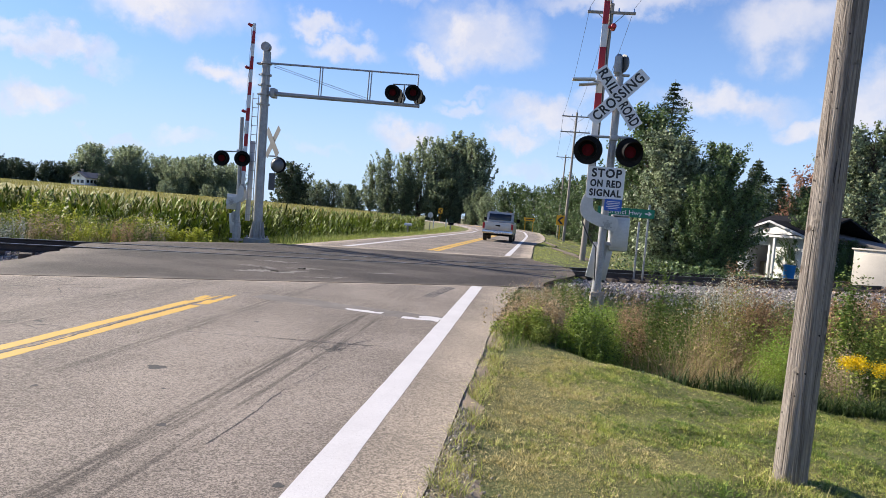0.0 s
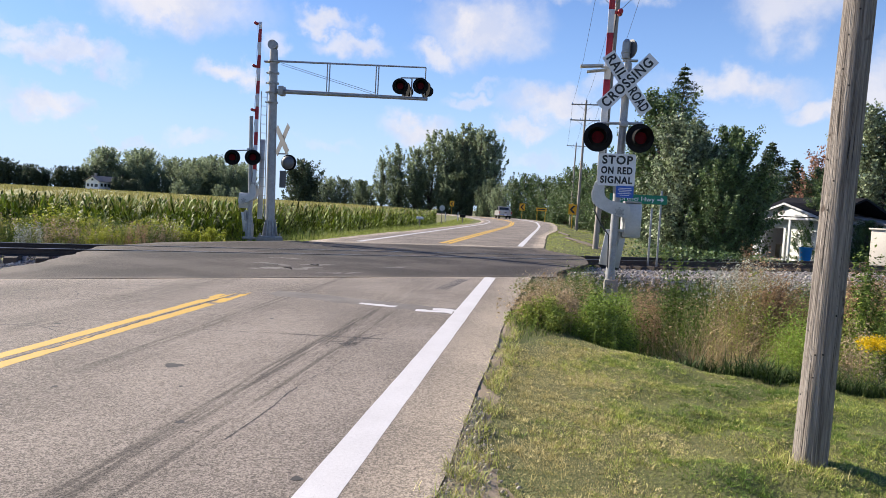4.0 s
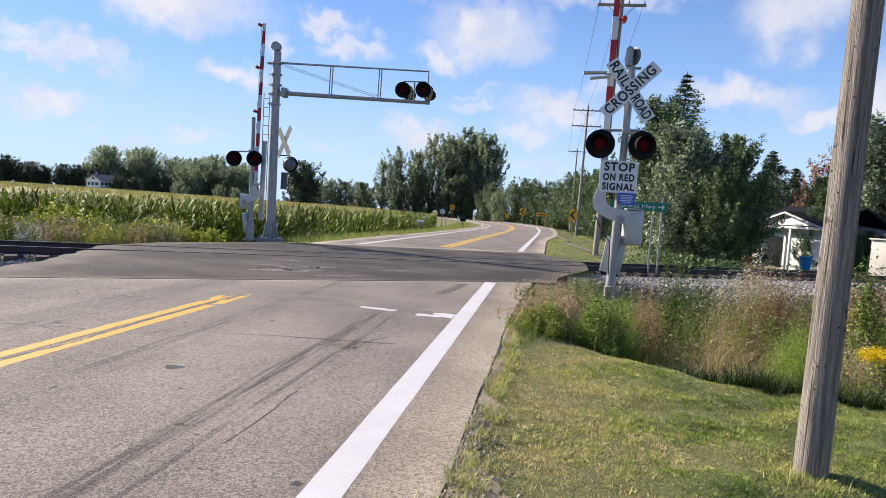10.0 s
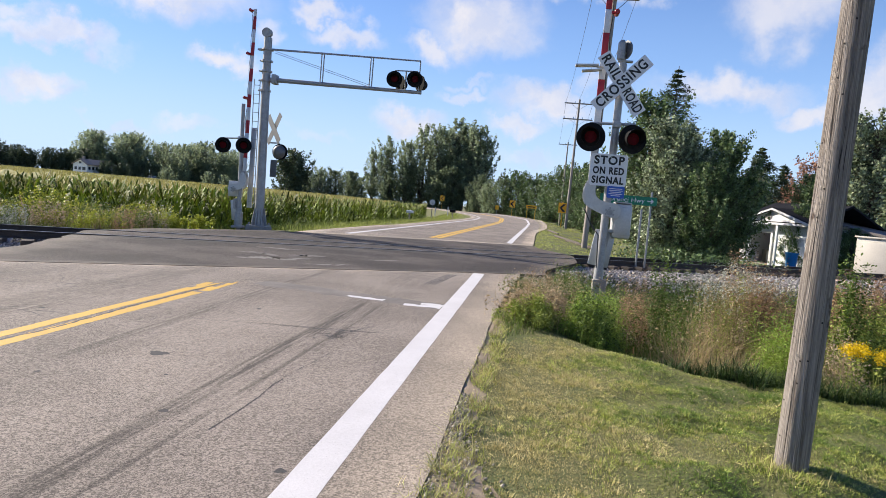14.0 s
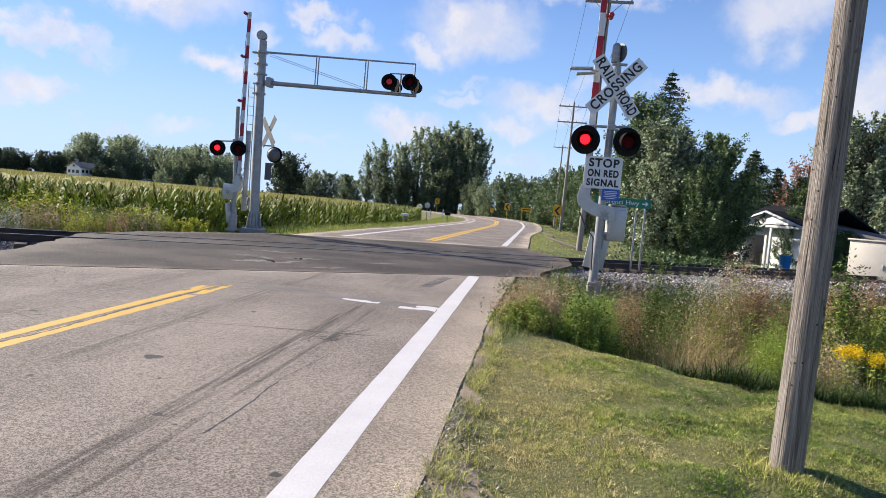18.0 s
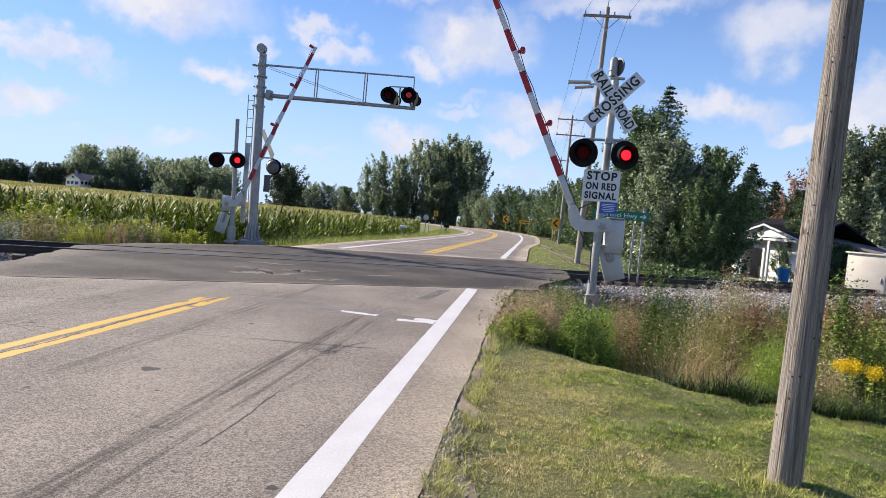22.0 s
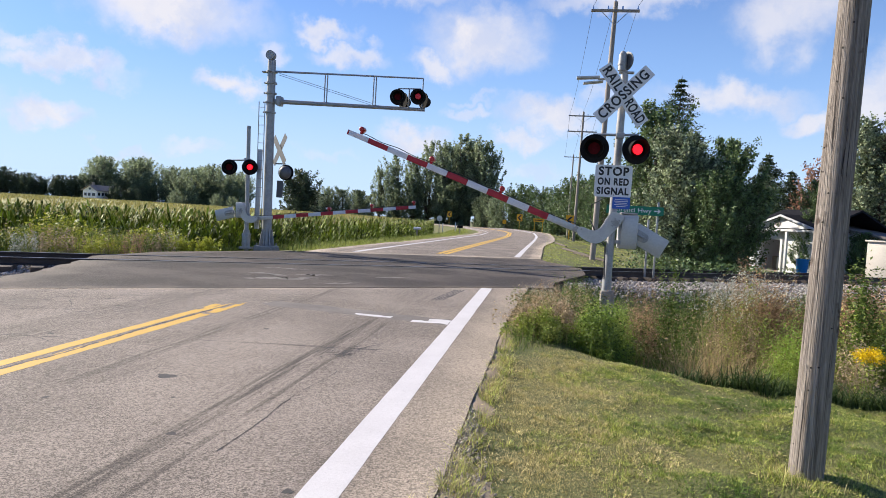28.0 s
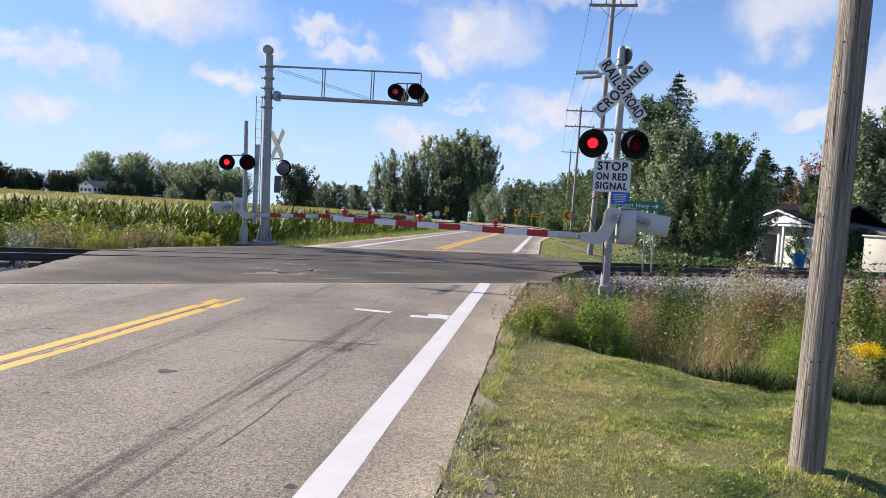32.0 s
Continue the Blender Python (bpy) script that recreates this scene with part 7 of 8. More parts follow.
    for k, (x, y, sc, me) in enumerate(((-13.5, 172, 0.72, mid), (-9.5, 168, 0.90, mid2), (-6.0, 166, 1.02, near), (-2.2, 160, 0.95, near), (1.2, 152, 0.90, near), (3.2, 132, 0.98, near), (5.8, 124, 1.02, near), (8.2, 112, 0.95, near), (4.8, 102, 0.66, near), (10.5, 104, 0.9, near), (7.0, 92, 0.72, near), (13.0, 96, 0.8, near), (9.6, 84, 0.7, near), (29.5, 88, 0.75, near), (32, 84, 0.8, near), (-17, 186, 0.95, mid2), (6.0, 78, 0.55, near))):
        plant_tree("woodland_tree", me, x, y, "leafy green tree in the woods beyond the bend" if me is mid else "dark green tree in the woods beyond the bend", int(k * 53 % 360), sc, "woods beyond the bend")
    # wood edges across the corn
    rows = [(-76, 213, 0.82, mid2), (-70, 210, 0.74, mid), (-58.5, 213, 0.78, mid2), (-82, 218, 0.78, mid), (-72, 212, 0.85, mid), (-67, 214, 0.92, mid2), (-62, 212, 0.80, mid), (-79, 216, 0.76, mid2), (-85, 220, 0.72, mid)]
    dark = spray_tree("field_tree", 744, 9.6, 9.6, 0.03, 150, 55, 0.46, 0.55, LEAF_DEEP, 0.26, 0.8, 0.45, boughs=30, inner=0.35)
    rows += [(-62.0, 163, 1.26, dark), (-188, 206, 0.95, dark), (-183, 204, 1.12, dark), (-178.5, 206, 0.9, dark), (-172, 203, 0.94, dark), (-168, 204, 0.86, dark), (-160, 202, 0.92, dark), (-155.5, 203, 0.94, dark), (-150.5, 206, 1.0, dark), (-127.6, 184.5, 0.62, dark), (-123.5, 186, 0.60, dark), (-146, 205, 0.8, dark), (-110, 188, 0.5, mid), (-98, 190, 0.48, mid), (-93, 190, 0.44, mid)]
    rng = np.random.default_rng(73)
    for x in np.arange(-172, -108, 3.0):
        tall = np.interp(x, [-172, -165, -150, -140, -122, -112, -106], [1.25, 1.55, 1.52, 1.22, 1.38, 1.15, 0.75])
        rows.append((x + rng.normal(0, 1), 236 + rng.normal(0, 5), tall * rng.uniform(0.88, 1.06), mid))
    for x in np.arange(-168, -108, 5.5):
        rows.append((x + rng.normal(0, 1), 226 + rng.normal(0, 2), rng.uniform(0.75, 1.0), mid2 if rng.random() < 0.5 else mid))
    for k, (x, y, sc, me) in enumerate(rows):
        plant_tree("hedgerow_tree", me, x, y, "distant green tree beyond the corn field" if me is mid else "distant dark tree beyond the corn field", int(k * 71 % 360), sc, "trees beyond the corn")


make_trees()


# ---------------------------------------------------------------- wooden poles and wires
def near_pole():
    X, Y = 1.815, 4.80
    t = thing("utility_pole", "thick weathered grey-brown wooden pole in the grass", "pole")
    rng = np.random.default_rng(81)
    n, rows = 56, 90
    v = []
    g = float(ground_z(X, Y))
    ph = rng.uniform(0, 6, 40)
    fr = rng.integers(5, 27, 40)
    for k in range(rows):
        z = g - 0.25 + 7.6 * (k / (rows - 1)) ** 1.2
        r = 0.106 - 0.004 * (z - g)
        a = np.linspace(0, 2 * PI, n, endpoint=False)
        rr = r * (1 + 0.012 * sum(np.sin(f * a + p + 0.25 * np.sin(z * 0.8 + p)) for f, p in zip(fr[:9], ph[:9])) / 3)
        # shrinkage cracks down the wood
        for f, p in zip(range(7), ph[10:17]):
            c = p + 0.02 * math.sin(z * 3 + f)
            depth = 0.010 * max(0, math.sin(z * 0.9 + 2 * f))
            rr -= depth * np.exp(-((np.angle(np.exp(1j * (a - c)))) / 0.05) ** 2)
        lx = X + 0.018 * (z - g)
        v.append(np.stack([lx + rr * np.cos(a), Y + rr * np.sin(a), np.full(n, z)], 1))
    v = np.concatenate(v)
    i = (np.arange(rows - 1)[:, None] * n + np.arange(n)[None])
    j = (np.arange(rows - 1)[:, None] * n + (np.arange(n)[None] + 1) % n)
    me = np_mesh("shaft", v, np.stack([i, j, j + n, i + n], -1).reshape(-1, 4), POLE_WOOD, True)
    sh = new("shaft", me)
    sh.parent = t
    # old nail and bolt holes, long checks in the wood
    view = math.atan2(-Y, -X)
    for k in range(16):
        z, a = rng.uniform(0.10, 2.9), view + rng.uniform(-1.2, 1.2)
        bm = bmesh.new()
        r = 0.1045 - 0.004 * (z - g)
        c = Vector((X + 0.018 * (z - g) + r * math.cos(a), Y + r * math.sin(a), z))
        d = Vector((math.cos(a), math.sin(a), 0))
        tube(bm, c - d * 0.004, c + d * 0.003, 0.0065, n=8)
        part("nail_hole", bm, POLE_DARK, t)
    for k in range(22):
        z0, a, L = rng.uniform(-0.05, 2.7), view + rng.uniform(-1.3, 1.3), rng.uniform(0.15, 0.75)
        bm = bmesh.new()
        pts = []
        for u in np.linspace(0, 1, 7):
            z = z0 + L * u
            r = 0.1055 - 0.004 * (z - g)
            aa = a + 0.02 * math.sin(u * 5 + k)
            pts.append((Vector((X + 0.018 * (z - g) + r * math.cos(aa), Y + r * math.sin(aa), z)), 0.0032 * math.sin(PI * u) + 0.0004))
        side = Vector((-math.sin(a), math.cos(a), 0))
        rim = [(bm.verts.new(p - side * r), bm.verts.new(p + side * r)) for p, r in pts]
        for (q0, q1), (q2, q3) in zip(rim, rim[1:]):
            bm.faces.new((q0, q1, q3, q2))
        part("wood_check", bm, POLE_DARK, t, "dark split in the wood")


near_pole()


def line_pole(x, y, h, lean=0.0, arms=1, top_r=0.10, label="grey wooden utility pole with a crossarm", r=0.15, arm=1.25, seed=0):
    g = float(ground_z(x, y))
    t = thing("utility_pole", label, "pole", group="poles along the road")
    bm = bmesh.new()
    tube(bm, (x, y, g - 0.2), (x + lean * h, y, g + h), r, top_r, 14)
    part("shaft", bm, POLE_FAR, t)
    tops = []
    for k in range(arms):
        z = g + h - 0.45 - 1.6 * k
        cx = x + lean * (z - g)
        bm = bmesh.new()
        box(bm, (cx, y - r * 0.9, z), (2 * arm, 0.10, 0.12), bevel=0.01)
        cross = part("crossarm", bm, POLE_FAR, t)
        bm = bmesh.new()
        for sx in (-1, 1):
            tube(bm, (cx + sx * arm * 0.55, y - r * 0.9, z - 0.05), (cx, y - r * 0.9, z - 0.65), 0.015, n=6)
        part("brace", bm, GALV, cross)
        for ox in (-arm * 0.92, -arm * 0.3, arm * 0.3, arm * 0.92):
            bm = bmesh.new()
            tube(bm, (cx + ox, y - r * 0.9, z + 0.05), (cx + ox, y - r * 0.9, z + 0.22), 0.045, 0.03, 8)
            part("insulator", bm, CHROME, cross)
            if abs(ox) > 0.5 and k == 0:
                tops.append(Vector((cx + ox, y - r * 0.9, z + 0.22)))
    bm = bmesh.new()
    tube(bm, (x + lean * h, y, g + h), (x + lean * h, y, g + h + 0.28), 0.03, 0.02, 8)
    part("pin", bm, CHROME, t)
    tops.append(Vector((x + lean * h, y, g + h + 0.26)))
    return tops


def wire(a, b, sag, r=0.009):
    cu = bpy.data.curves.new("wire", "CURVE")
    cu.dimensions, cu.bevel_depth, cu.bevel_resolution = "3D", r, 0
    sp = cu.splines.new("POLY")
    sp.points.add(24)
    for k in range(25):
        u = k / 24
        p = Vector(a).lerp(Vector(b), u) - Vector((0, 0, sag * 4 * u * (1 - u)))
        sp.points[k].co = (*p, 1)
    cu.materials.append(WIRE)
    tagged(new("overhead_wire", cu), "thin dark overhead wire between utility poles", "wire", "overhead wires")


def make_lines():
    a = line_pole(2.12, 33.0, 12.1, 0.022, 1, 0.10, "tall grey utility pole with crossarm beside the crossing", 0.14, 1.1)
    b = line_pole(2.55, 72.0, 13.4, 0.012, 2, 0.10, arm=1.5)
    c = line_pole(2.9, 112.0, 13.6, 0.012, 1, 0.10, arm=1.5)
    for p, q in zip(a, b):
        wire(p, q, 0.7)
    for p, q in zip(b, c):
        wire(p, q, 0.7, 0.012)
    # on over the track towards the far right behind the camera
    for k, p in enumerate(a):
        wire(p, (5.6 + 0.6 * k, -14, 11.6), 0.8)
    # low fence of logs at the yard's edge
    for k, (x0, y0, x1, y1) in enumerate(((0.9, 41, 2.1, 36), (0.6, 52, 1.2, 46), (1.4, 36, 2.9, 33))):
        bm = bmesh.new()
        z = float(ground_z(x0, y0)) + 0.07
        tube(bm, (x0, y0, z), (x1, y1, float(ground_z(x1, y1)) + 0.07), 0.07, 0.055, 10)
        tagged(new("log", mesh_of("log", bm, BARK)), "old grey log lying at the roadside", "log", "roadside logs")


make_lines()


# ---------------------------------------------------------------- road signs
def sign_post(t, x, y, z0, z1, material, r=0.03, square=True):
    bm = bmesh.new()
    if square:
        box(bm, (x, y, (z0 + z1) / 2), (2 * r, 2 * r, z1 - z0), bevel=r * 0.2)
    else:
        tube(bm, (x, y, z0), (x, y, z1), r, n=10)
    return part("post", bm, material, t)


def chevron_sign(x, y, size, z, wood_post=True, label="yellow chevron sign with a black arrowhead on a yellow post"):
    g = float(ground_z(x, y))
    t = thing("chevron_sign", label, "road sign", group="chevron signs round the bend")
    sign_post(t, x, y, g - 0.1, z + size * 0.6, YELLOW_POST, 0.05)
    bm = bmesh.new()
    plate(bm, x, z, size * 0.8, size, y - 0.07, r=0.02)
    p = part("panel", bm, SIGN_YELLOW, t)
    bm = bmesh.new()
    w, h = size * 0.30, size * 0.38
    prism(bm, [(w, h), (w * 0.2, h), (-w, 0), (w * 0.2, -h), (w, -h), (-w * 0.15, 0)], pose(x, y - 0.076, z), 0.003)
    part("arrowhead", bm, SIGN_BLACK, p, smooth=False)


def make_signs():
    # green guide sign behind the near signal, on two posts
    t = thing("guide_sign", "green highway guide sign with white letters and an arrow", "road sign")
    Y = 22.0
    g = float(ground_z(3.3, Y))
    sign_post(t, 3.06, Y, g, 1.86, GALV, 0.028)
    sign_post(t, 3.34, Y + 0.1, g, 2.42, GALV, 0.028)
    bm = bmesh.new()
    plate(bm, 2.62, 2.125, 1.74, 0.275, Y - 0.05, r=0.02)
    p = part("panel", bm, SIGN_GREEN, t)
    letters("Morenci Hwy", 0.20, SIGN_WHITE, p, pose(2.50, Y - 0.053, 2.125) @ FACE, width=1.22)
    bm = bmesh.new()
    prism(bm, [(-0.10, 0.018), (0.02, 0.018), (0.0, 0.065), (0.03, 0.065), (0.10, 0), (0.03, -0.065), (0.0, -0.065), (0.02, -0.018), (-0.10, -0.018)], pose(3.30, Y - 0.054, 2.125), 0.003)
    part("arrow", bm, SIGN_WHITE, p, smooth=False)
    chevron_sign(2.05, 72, 1.05, 2.15)
    chevron_sign(-5.6, 128, 1.3, 2.6)
    chevron_sign(-28.0, 190, 1.5, 3.0)
    # two-way arrow board on two posts
    t = thing("arrow_board", "yellow direction board on two yellow posts", "road sign")
    x, y = -2.2, 128
    g = float(ground_z(x, y))
    for dx in (-0.6, 0.9):
        sign_post(t, x + dx, y, g, 2.6, YELLOW_POST, 0.07)
    bm = bmesh.new()
    plate(bm, x + 0.15, 2.35, 2.0, 0.6, y - 0.1, r=0.03)
    p = part("panel", bm, SIGN_YELLOW, t)
    bm = bmesh.new()
    box(bm, (x + 0.15, y - 0.105, 2.35), (1.4, 0.006, 0.16))
    part("arrow", bm, SIGN_BLACK, p)
    # curve warning sign, seen side-on
    t = thing("warning_sign", "small yellow warning sign with a plate below", "road sign")
    x, y = -9.2, 140
    sign_post(t, x, y, float(ground_z(x, y)), 2.2, GALV, 0.05)
    bm = bmesh.new()
    plate(bm, x, 1.7, 0.75, 0.9, y - 0.06, r=0.2)
    part("panel", bm, SIGN_YELLOW, t)
    # round sign seen from behind
    t = thing("stop_sign", "grey back of an octagonal sign on a post", "road sign")
    x, y = -15.6, 96.5
    sign_post(t, x, y, float(ground_z(x, y)), 1.5, GALV, 0.04)
    bm = bmesh.new()
    tube(bm, (x, y, 1.55), (x, y + 0.01, 1.55), 0.42, n=8)
    part("panel", bm, ALU, t, "bare aluminium sign back")
    # white marker posts
    for x, y, h in ((-13.2, 96, 1.5), (-17.2, 110, 1.6)):
        t = thing("marker_post", "thin white marker post beside the corn", "marker post", group="marker posts")
        g = float(ground_z(x, y))
        sign_post(t, x, y, g, g + h, SIGN_WHITE, 0.06)


make_signs()


def make_mailbox():
    x, y = -9.72, 50.0
    g = float(ground_z(x, y))
    t = thing("mailbox", "white mailbox on a post beside the corn", "mailbox")
    sign_post(t, x, y, g, 0.60, POLE_FAR, 0.05)
    bm = bmesh.new()
    box(bm, (x, y, 0.64), (0.52, 0.2, 0.08), bevel=0.01)
    tube(bm, (x - 0.26, y, 0.68), (x + 0.26, y, 0.68), 0.098, n=16)
    part("box", bm, SIGN_WHITE, t, "white metal mailbox")
    x, y = -8.6, 66.0
    g = float(ground_z(x, y))
    t = thing("mailbox", "small dark mailbox on a post at the bend", "mailbox")
    sign_post(t, x, y, g, 0.75, POLE_FAR, 0.05)
    bm = bmesh.new()
    box(bm, (x, y, 0.85), (0.55, 0.3, 0.25), bevel=0.05)
    part("box", bm, BLACK, t)


make_mailbox()


# ---------------------------------------------------------------- houses
def siding_wall(parent, x0, x1, y, z0, z1, step=0.16, hole=None):
    """A wall of lapped boards, each its own piece, seen from the near side."""
    bm = bmesh.new()
    box(bm, ((x0 + x1) / 2, y + 0.09, (z0 + z1) / 2), (x1 - x0, 0.14, z1 - z0))
    wall = part("wall", bm, SIDING, parent, smooth=False)
    z = z0
    while z < z1 - 0.02:
        bm = bmesh.new()
        h = min(step, z1 - z)
        prism(bm, [(x0, z), (x1, z), (x1, z + h), (x0, z + h)], pose(0, y - 0.022, 0), 0.03)
        for v in bm.verts:
            if v.co.z > z + h * 0.5:
                v.co.y += 0.012
        part("board", bm, SIDING, wall, smooth=False)
        z += step
    return wall


def garage():
    x, y = 13.45, 45.0
    g = -0.47
    t = thing("garage", "white garage with an open doorway and a dark shingle roof", "house")
    # long front with a doorway cut out, a dark roof along it and a small white gable over the door
    x0, x1, d0, d1, dh = x - 1.25, x + 3.6, x - 0.55, x + 1.05, g + 1.95
    for a, b, z0, z1 in ((x0, d0, g, g + 2.55), (d1, x1, g, g + 2.55), (d0, d1, dh, g + 2.55)):
        siding_wall(t, a, b, y, z0, z1, 0.20)
    for xx in (x0 + 0.08, x1 - 0.08):
        bm = bmesh.new()
        box(bm, (xx, y + 3.1, g + 1.25), (0.15, 5.8, 2.5))
        part("wall", bm, SIDING, t, smooth=False)
    bm = bmesh.new()
    box(bm, ((x0 + x1) / 2, y + 6.0, g + 1.25), (x1 - x0, 0.15, 2.5))
    part("wall", bm, DARK_INSIDE, t, "dim inside wall", smooth=False)
    bm = bmesh.new()
    box(bm, ((x0 + x1) / 2, y + 3.0, g + 0.02), (x1 - x0 - 0.3, 5.7, 0.06))
    part("floor", bm, CONCRETE, t, smooth=False)
    for pts in ([(-0.55, g + 2.50), (3.0, g + 3.84), (3.0, g + 3.96), (-0.55, g + 2.62)], [(3.0, g + 3.84), (6.5, g + 2.50), (6.5, g + 2.62), (3.0, g + 3.96)]):
        bm = bmesh.new()
        prism(bm, pts, pose(x0 - 0.30, y, 0, 0, 0, 90), -(x1 - x0 + 0.6))
        part("roof", bm, SHINGLE, t, "dark shingle roof slope", smooth=False)
    bm = bmesh.new()
    box(bm, ((x0 + x1) / 2, y - 0.58, g + 2.54), (x1 - x0 + 0.6, 0.05, 0.14))
    part("fascia", bm, SIGN_WHITE, t, "white fascia board", smooth=False)
    ridge = x + 1.55
    bm = bmesh.new()
    prism(bm, [(ridge - 2.1, g + 2.66), (ridge + 2.1, g + 2.66), (ridge, g + 3.36)], pose(0, y - 0.62, 0), 0.10)
    part("gable", bm, SIDING, t, "small white gable", smooth=False)
    for sx in (-1, 1):
        bm = bmesh.new()
        prism(bm, [(ridge + sx * 2.55, g + 2.58), (ridge, g + 3.42), (ridge, g + 3.50), (ridge + sx * 2.55, g + 2.66)], pose(0, y - 0.80, 0), 2.6)
        part("roof", bm, SHINGLE, t, "dark gable roof slope", smooth=False)
        bm = bmesh.new()
        prism(bm, [(ridge + sx * 2.58, g + 2.50), (ridge, g + 3.34), (ridge, g + 3.46), (ridge + sx * 2.58, g + 2.62)], pose(0, y - 0.86, 0), 0.05)
        part("barge_board", bm, SIGN_WHITE, t, "white barge board", smooth=False)
    for xx in (d0 - 0.05, d1 + 0.05):
        bm = bmesh.new()
        box(bm, (xx, y - 0.06, g + 1.0), (0.16, 0.06, 2.0), bevel=0.01)
        part("door_trim", bm, SIGN_WHITE, t)
    bm = bmesh.new()
    box(bm, ((d0 + d1) / 2, y - 0.06, dh + 0.09), (d1 - d0 + 0.26, 0.06, 0.16), bevel=0.01)
    part("door_trim", bm, SIGN_WHITE, t)
    for xx in (x0 - 0.05, d1 + 0.75):
        bm = bmesh.new()
        box(bm, (xx, y - 0.50, g + 1.24), (0.14, 0.14, 2.48), bevel=0.012)
        part("porch_post", bm, SIGN_WHITE, t, "white porch post")
    bm = bmesh.new()
    tube(bm, (ridge - 0.35, y - 0.66, g + 2.95), (ridge - 0.35, y - 0.62, g + 2.95), 0.20, n=20)
    part("vent", bm, CONCRETE, t, "round gable vent")
    turn = Matrix.Translation((x, y, 0)) @ pose(0, 0, 0, 0, 0, -58) @ Matrix.Translation((-x, -y, 0))
    t.matrix_world = turn
    # things inside the open door
    for name, dx, dy, dz, s, m, lab, cat in (("blue_crate", 0.35, 1.2, 1.05, (0.5, 0.5, 0.45), BIN_BLUE, "blue plastic crate stacked in the garage", "crate"), ("cardboard_box", -0.2, 1.4, 0.45, (0.6, 0.6, 0.8), CONCRETE, "tan box inside the open garage", "box"), ("cardboard_box", 0.45, 1.1, 0.42, (0.7, 0.6, 0.75), SIGN_WHITE, "pale box inside the open garage", "box")):
        bm = bmesh.new()
        box(bm, (x + dx, y + dy, g + 0.05 + dz), s if name != "cardboard_box" else (s[0], s[1], s[2]), bevel=0.03)
        tagged(new(name, mesh_of(name, bm, m)), lab, cat).matrix_world = turn
    # shed with lapped boards
    sx, sy = 18.6, 44.0
    t = thing("shed", "low white shed of lapped boards with a grey roof", "shed")
    siding_wall(t, sx - 1.4, sx + 2.8, sy, g, g + 2.3)
    bm = bmesh.new()
    box(bm, (sx + 0.7, sy + 2.4, g + 1.1), (4.1, 4.4, 2.2))
    part("body", bm, SIDING, t, smooth=False)
    bm = bmesh.new()
    prism(bm, [(sx - 1.9, g + 2.95), (sx + 3.2, g + 1.95), (sx + 3.2, g + 2.08), (sx - 1.9, g + 3.08)], pose(0, sy - 0.4, 0), 5.5)
    part("roof", bm, SHINGLE_GREY, t, smooth=False)
    bm = bmesh.new()
    prism(bm, [(sx - 1.4, g + 2.3), (sx + 1.2, g + 2.3), (sx - 1.4, g + 2.9)], pose(0, sy, 0), 0.12)
    part("gable", bm, SIDING, t, smooth=False)
    t.matrix_world = Matrix.Translation((sx - 1.4, sy, 0)) @ pose(0, 0, 0, 0, 0, -48) @ Matrix.Translation((1.4 - sx, -sy, 0))
    bm = bmesh.new()
    cab = thing("utility_cabinet", "plain pale tan utility cabinet beyond the track", "cabinet", (14.35, 31.0, -0.47), -46)
    box(bm, (0, 0, 1.05), (1.7, 1.3, 2.1), bevel=0.04)
    part("body", bm, CABINET_TAN, cab)
    bm = bmesh.new()
    box(bm, (0, 0, 2.13), (1.84, 1.44, 0.07), bevel=0.02)
    part("roof", bm, CABINET_TAN, cab)
    bm = bmesh.new()
    box(bm, (0, -0.665, 1.02), (1.4, 0.03, 1.8), bevel=0.01)
    door = part("door", bm, CABINET_TAN, cab)
    bm = bmesh.new()
    box(bm, (0.55, -0.70, 1.05), (0.05, 0.05, 0.22), bevel=0.01)
    part("handle", bm, GALV, door)
    # blue bin
    bx, by = 14.55, 42.0
    t = thing("bin", "bright blue plastic bin on the yard grass", "bin")
    bm = bmesh.new()
    tube(bm, (bx, by, g), (bx, by, g + 0.85), 0.27, 0.34, 20)
    part("body", bm, BIN_BLUE, t)
    bm = bmesh.new()
    tube(bm, (bx, by, g + 0.83), (bx, by, g + 0.92), 0.37, 0.37, 20)
    part("rim", bm, BIN_BLUE, t)


garage()


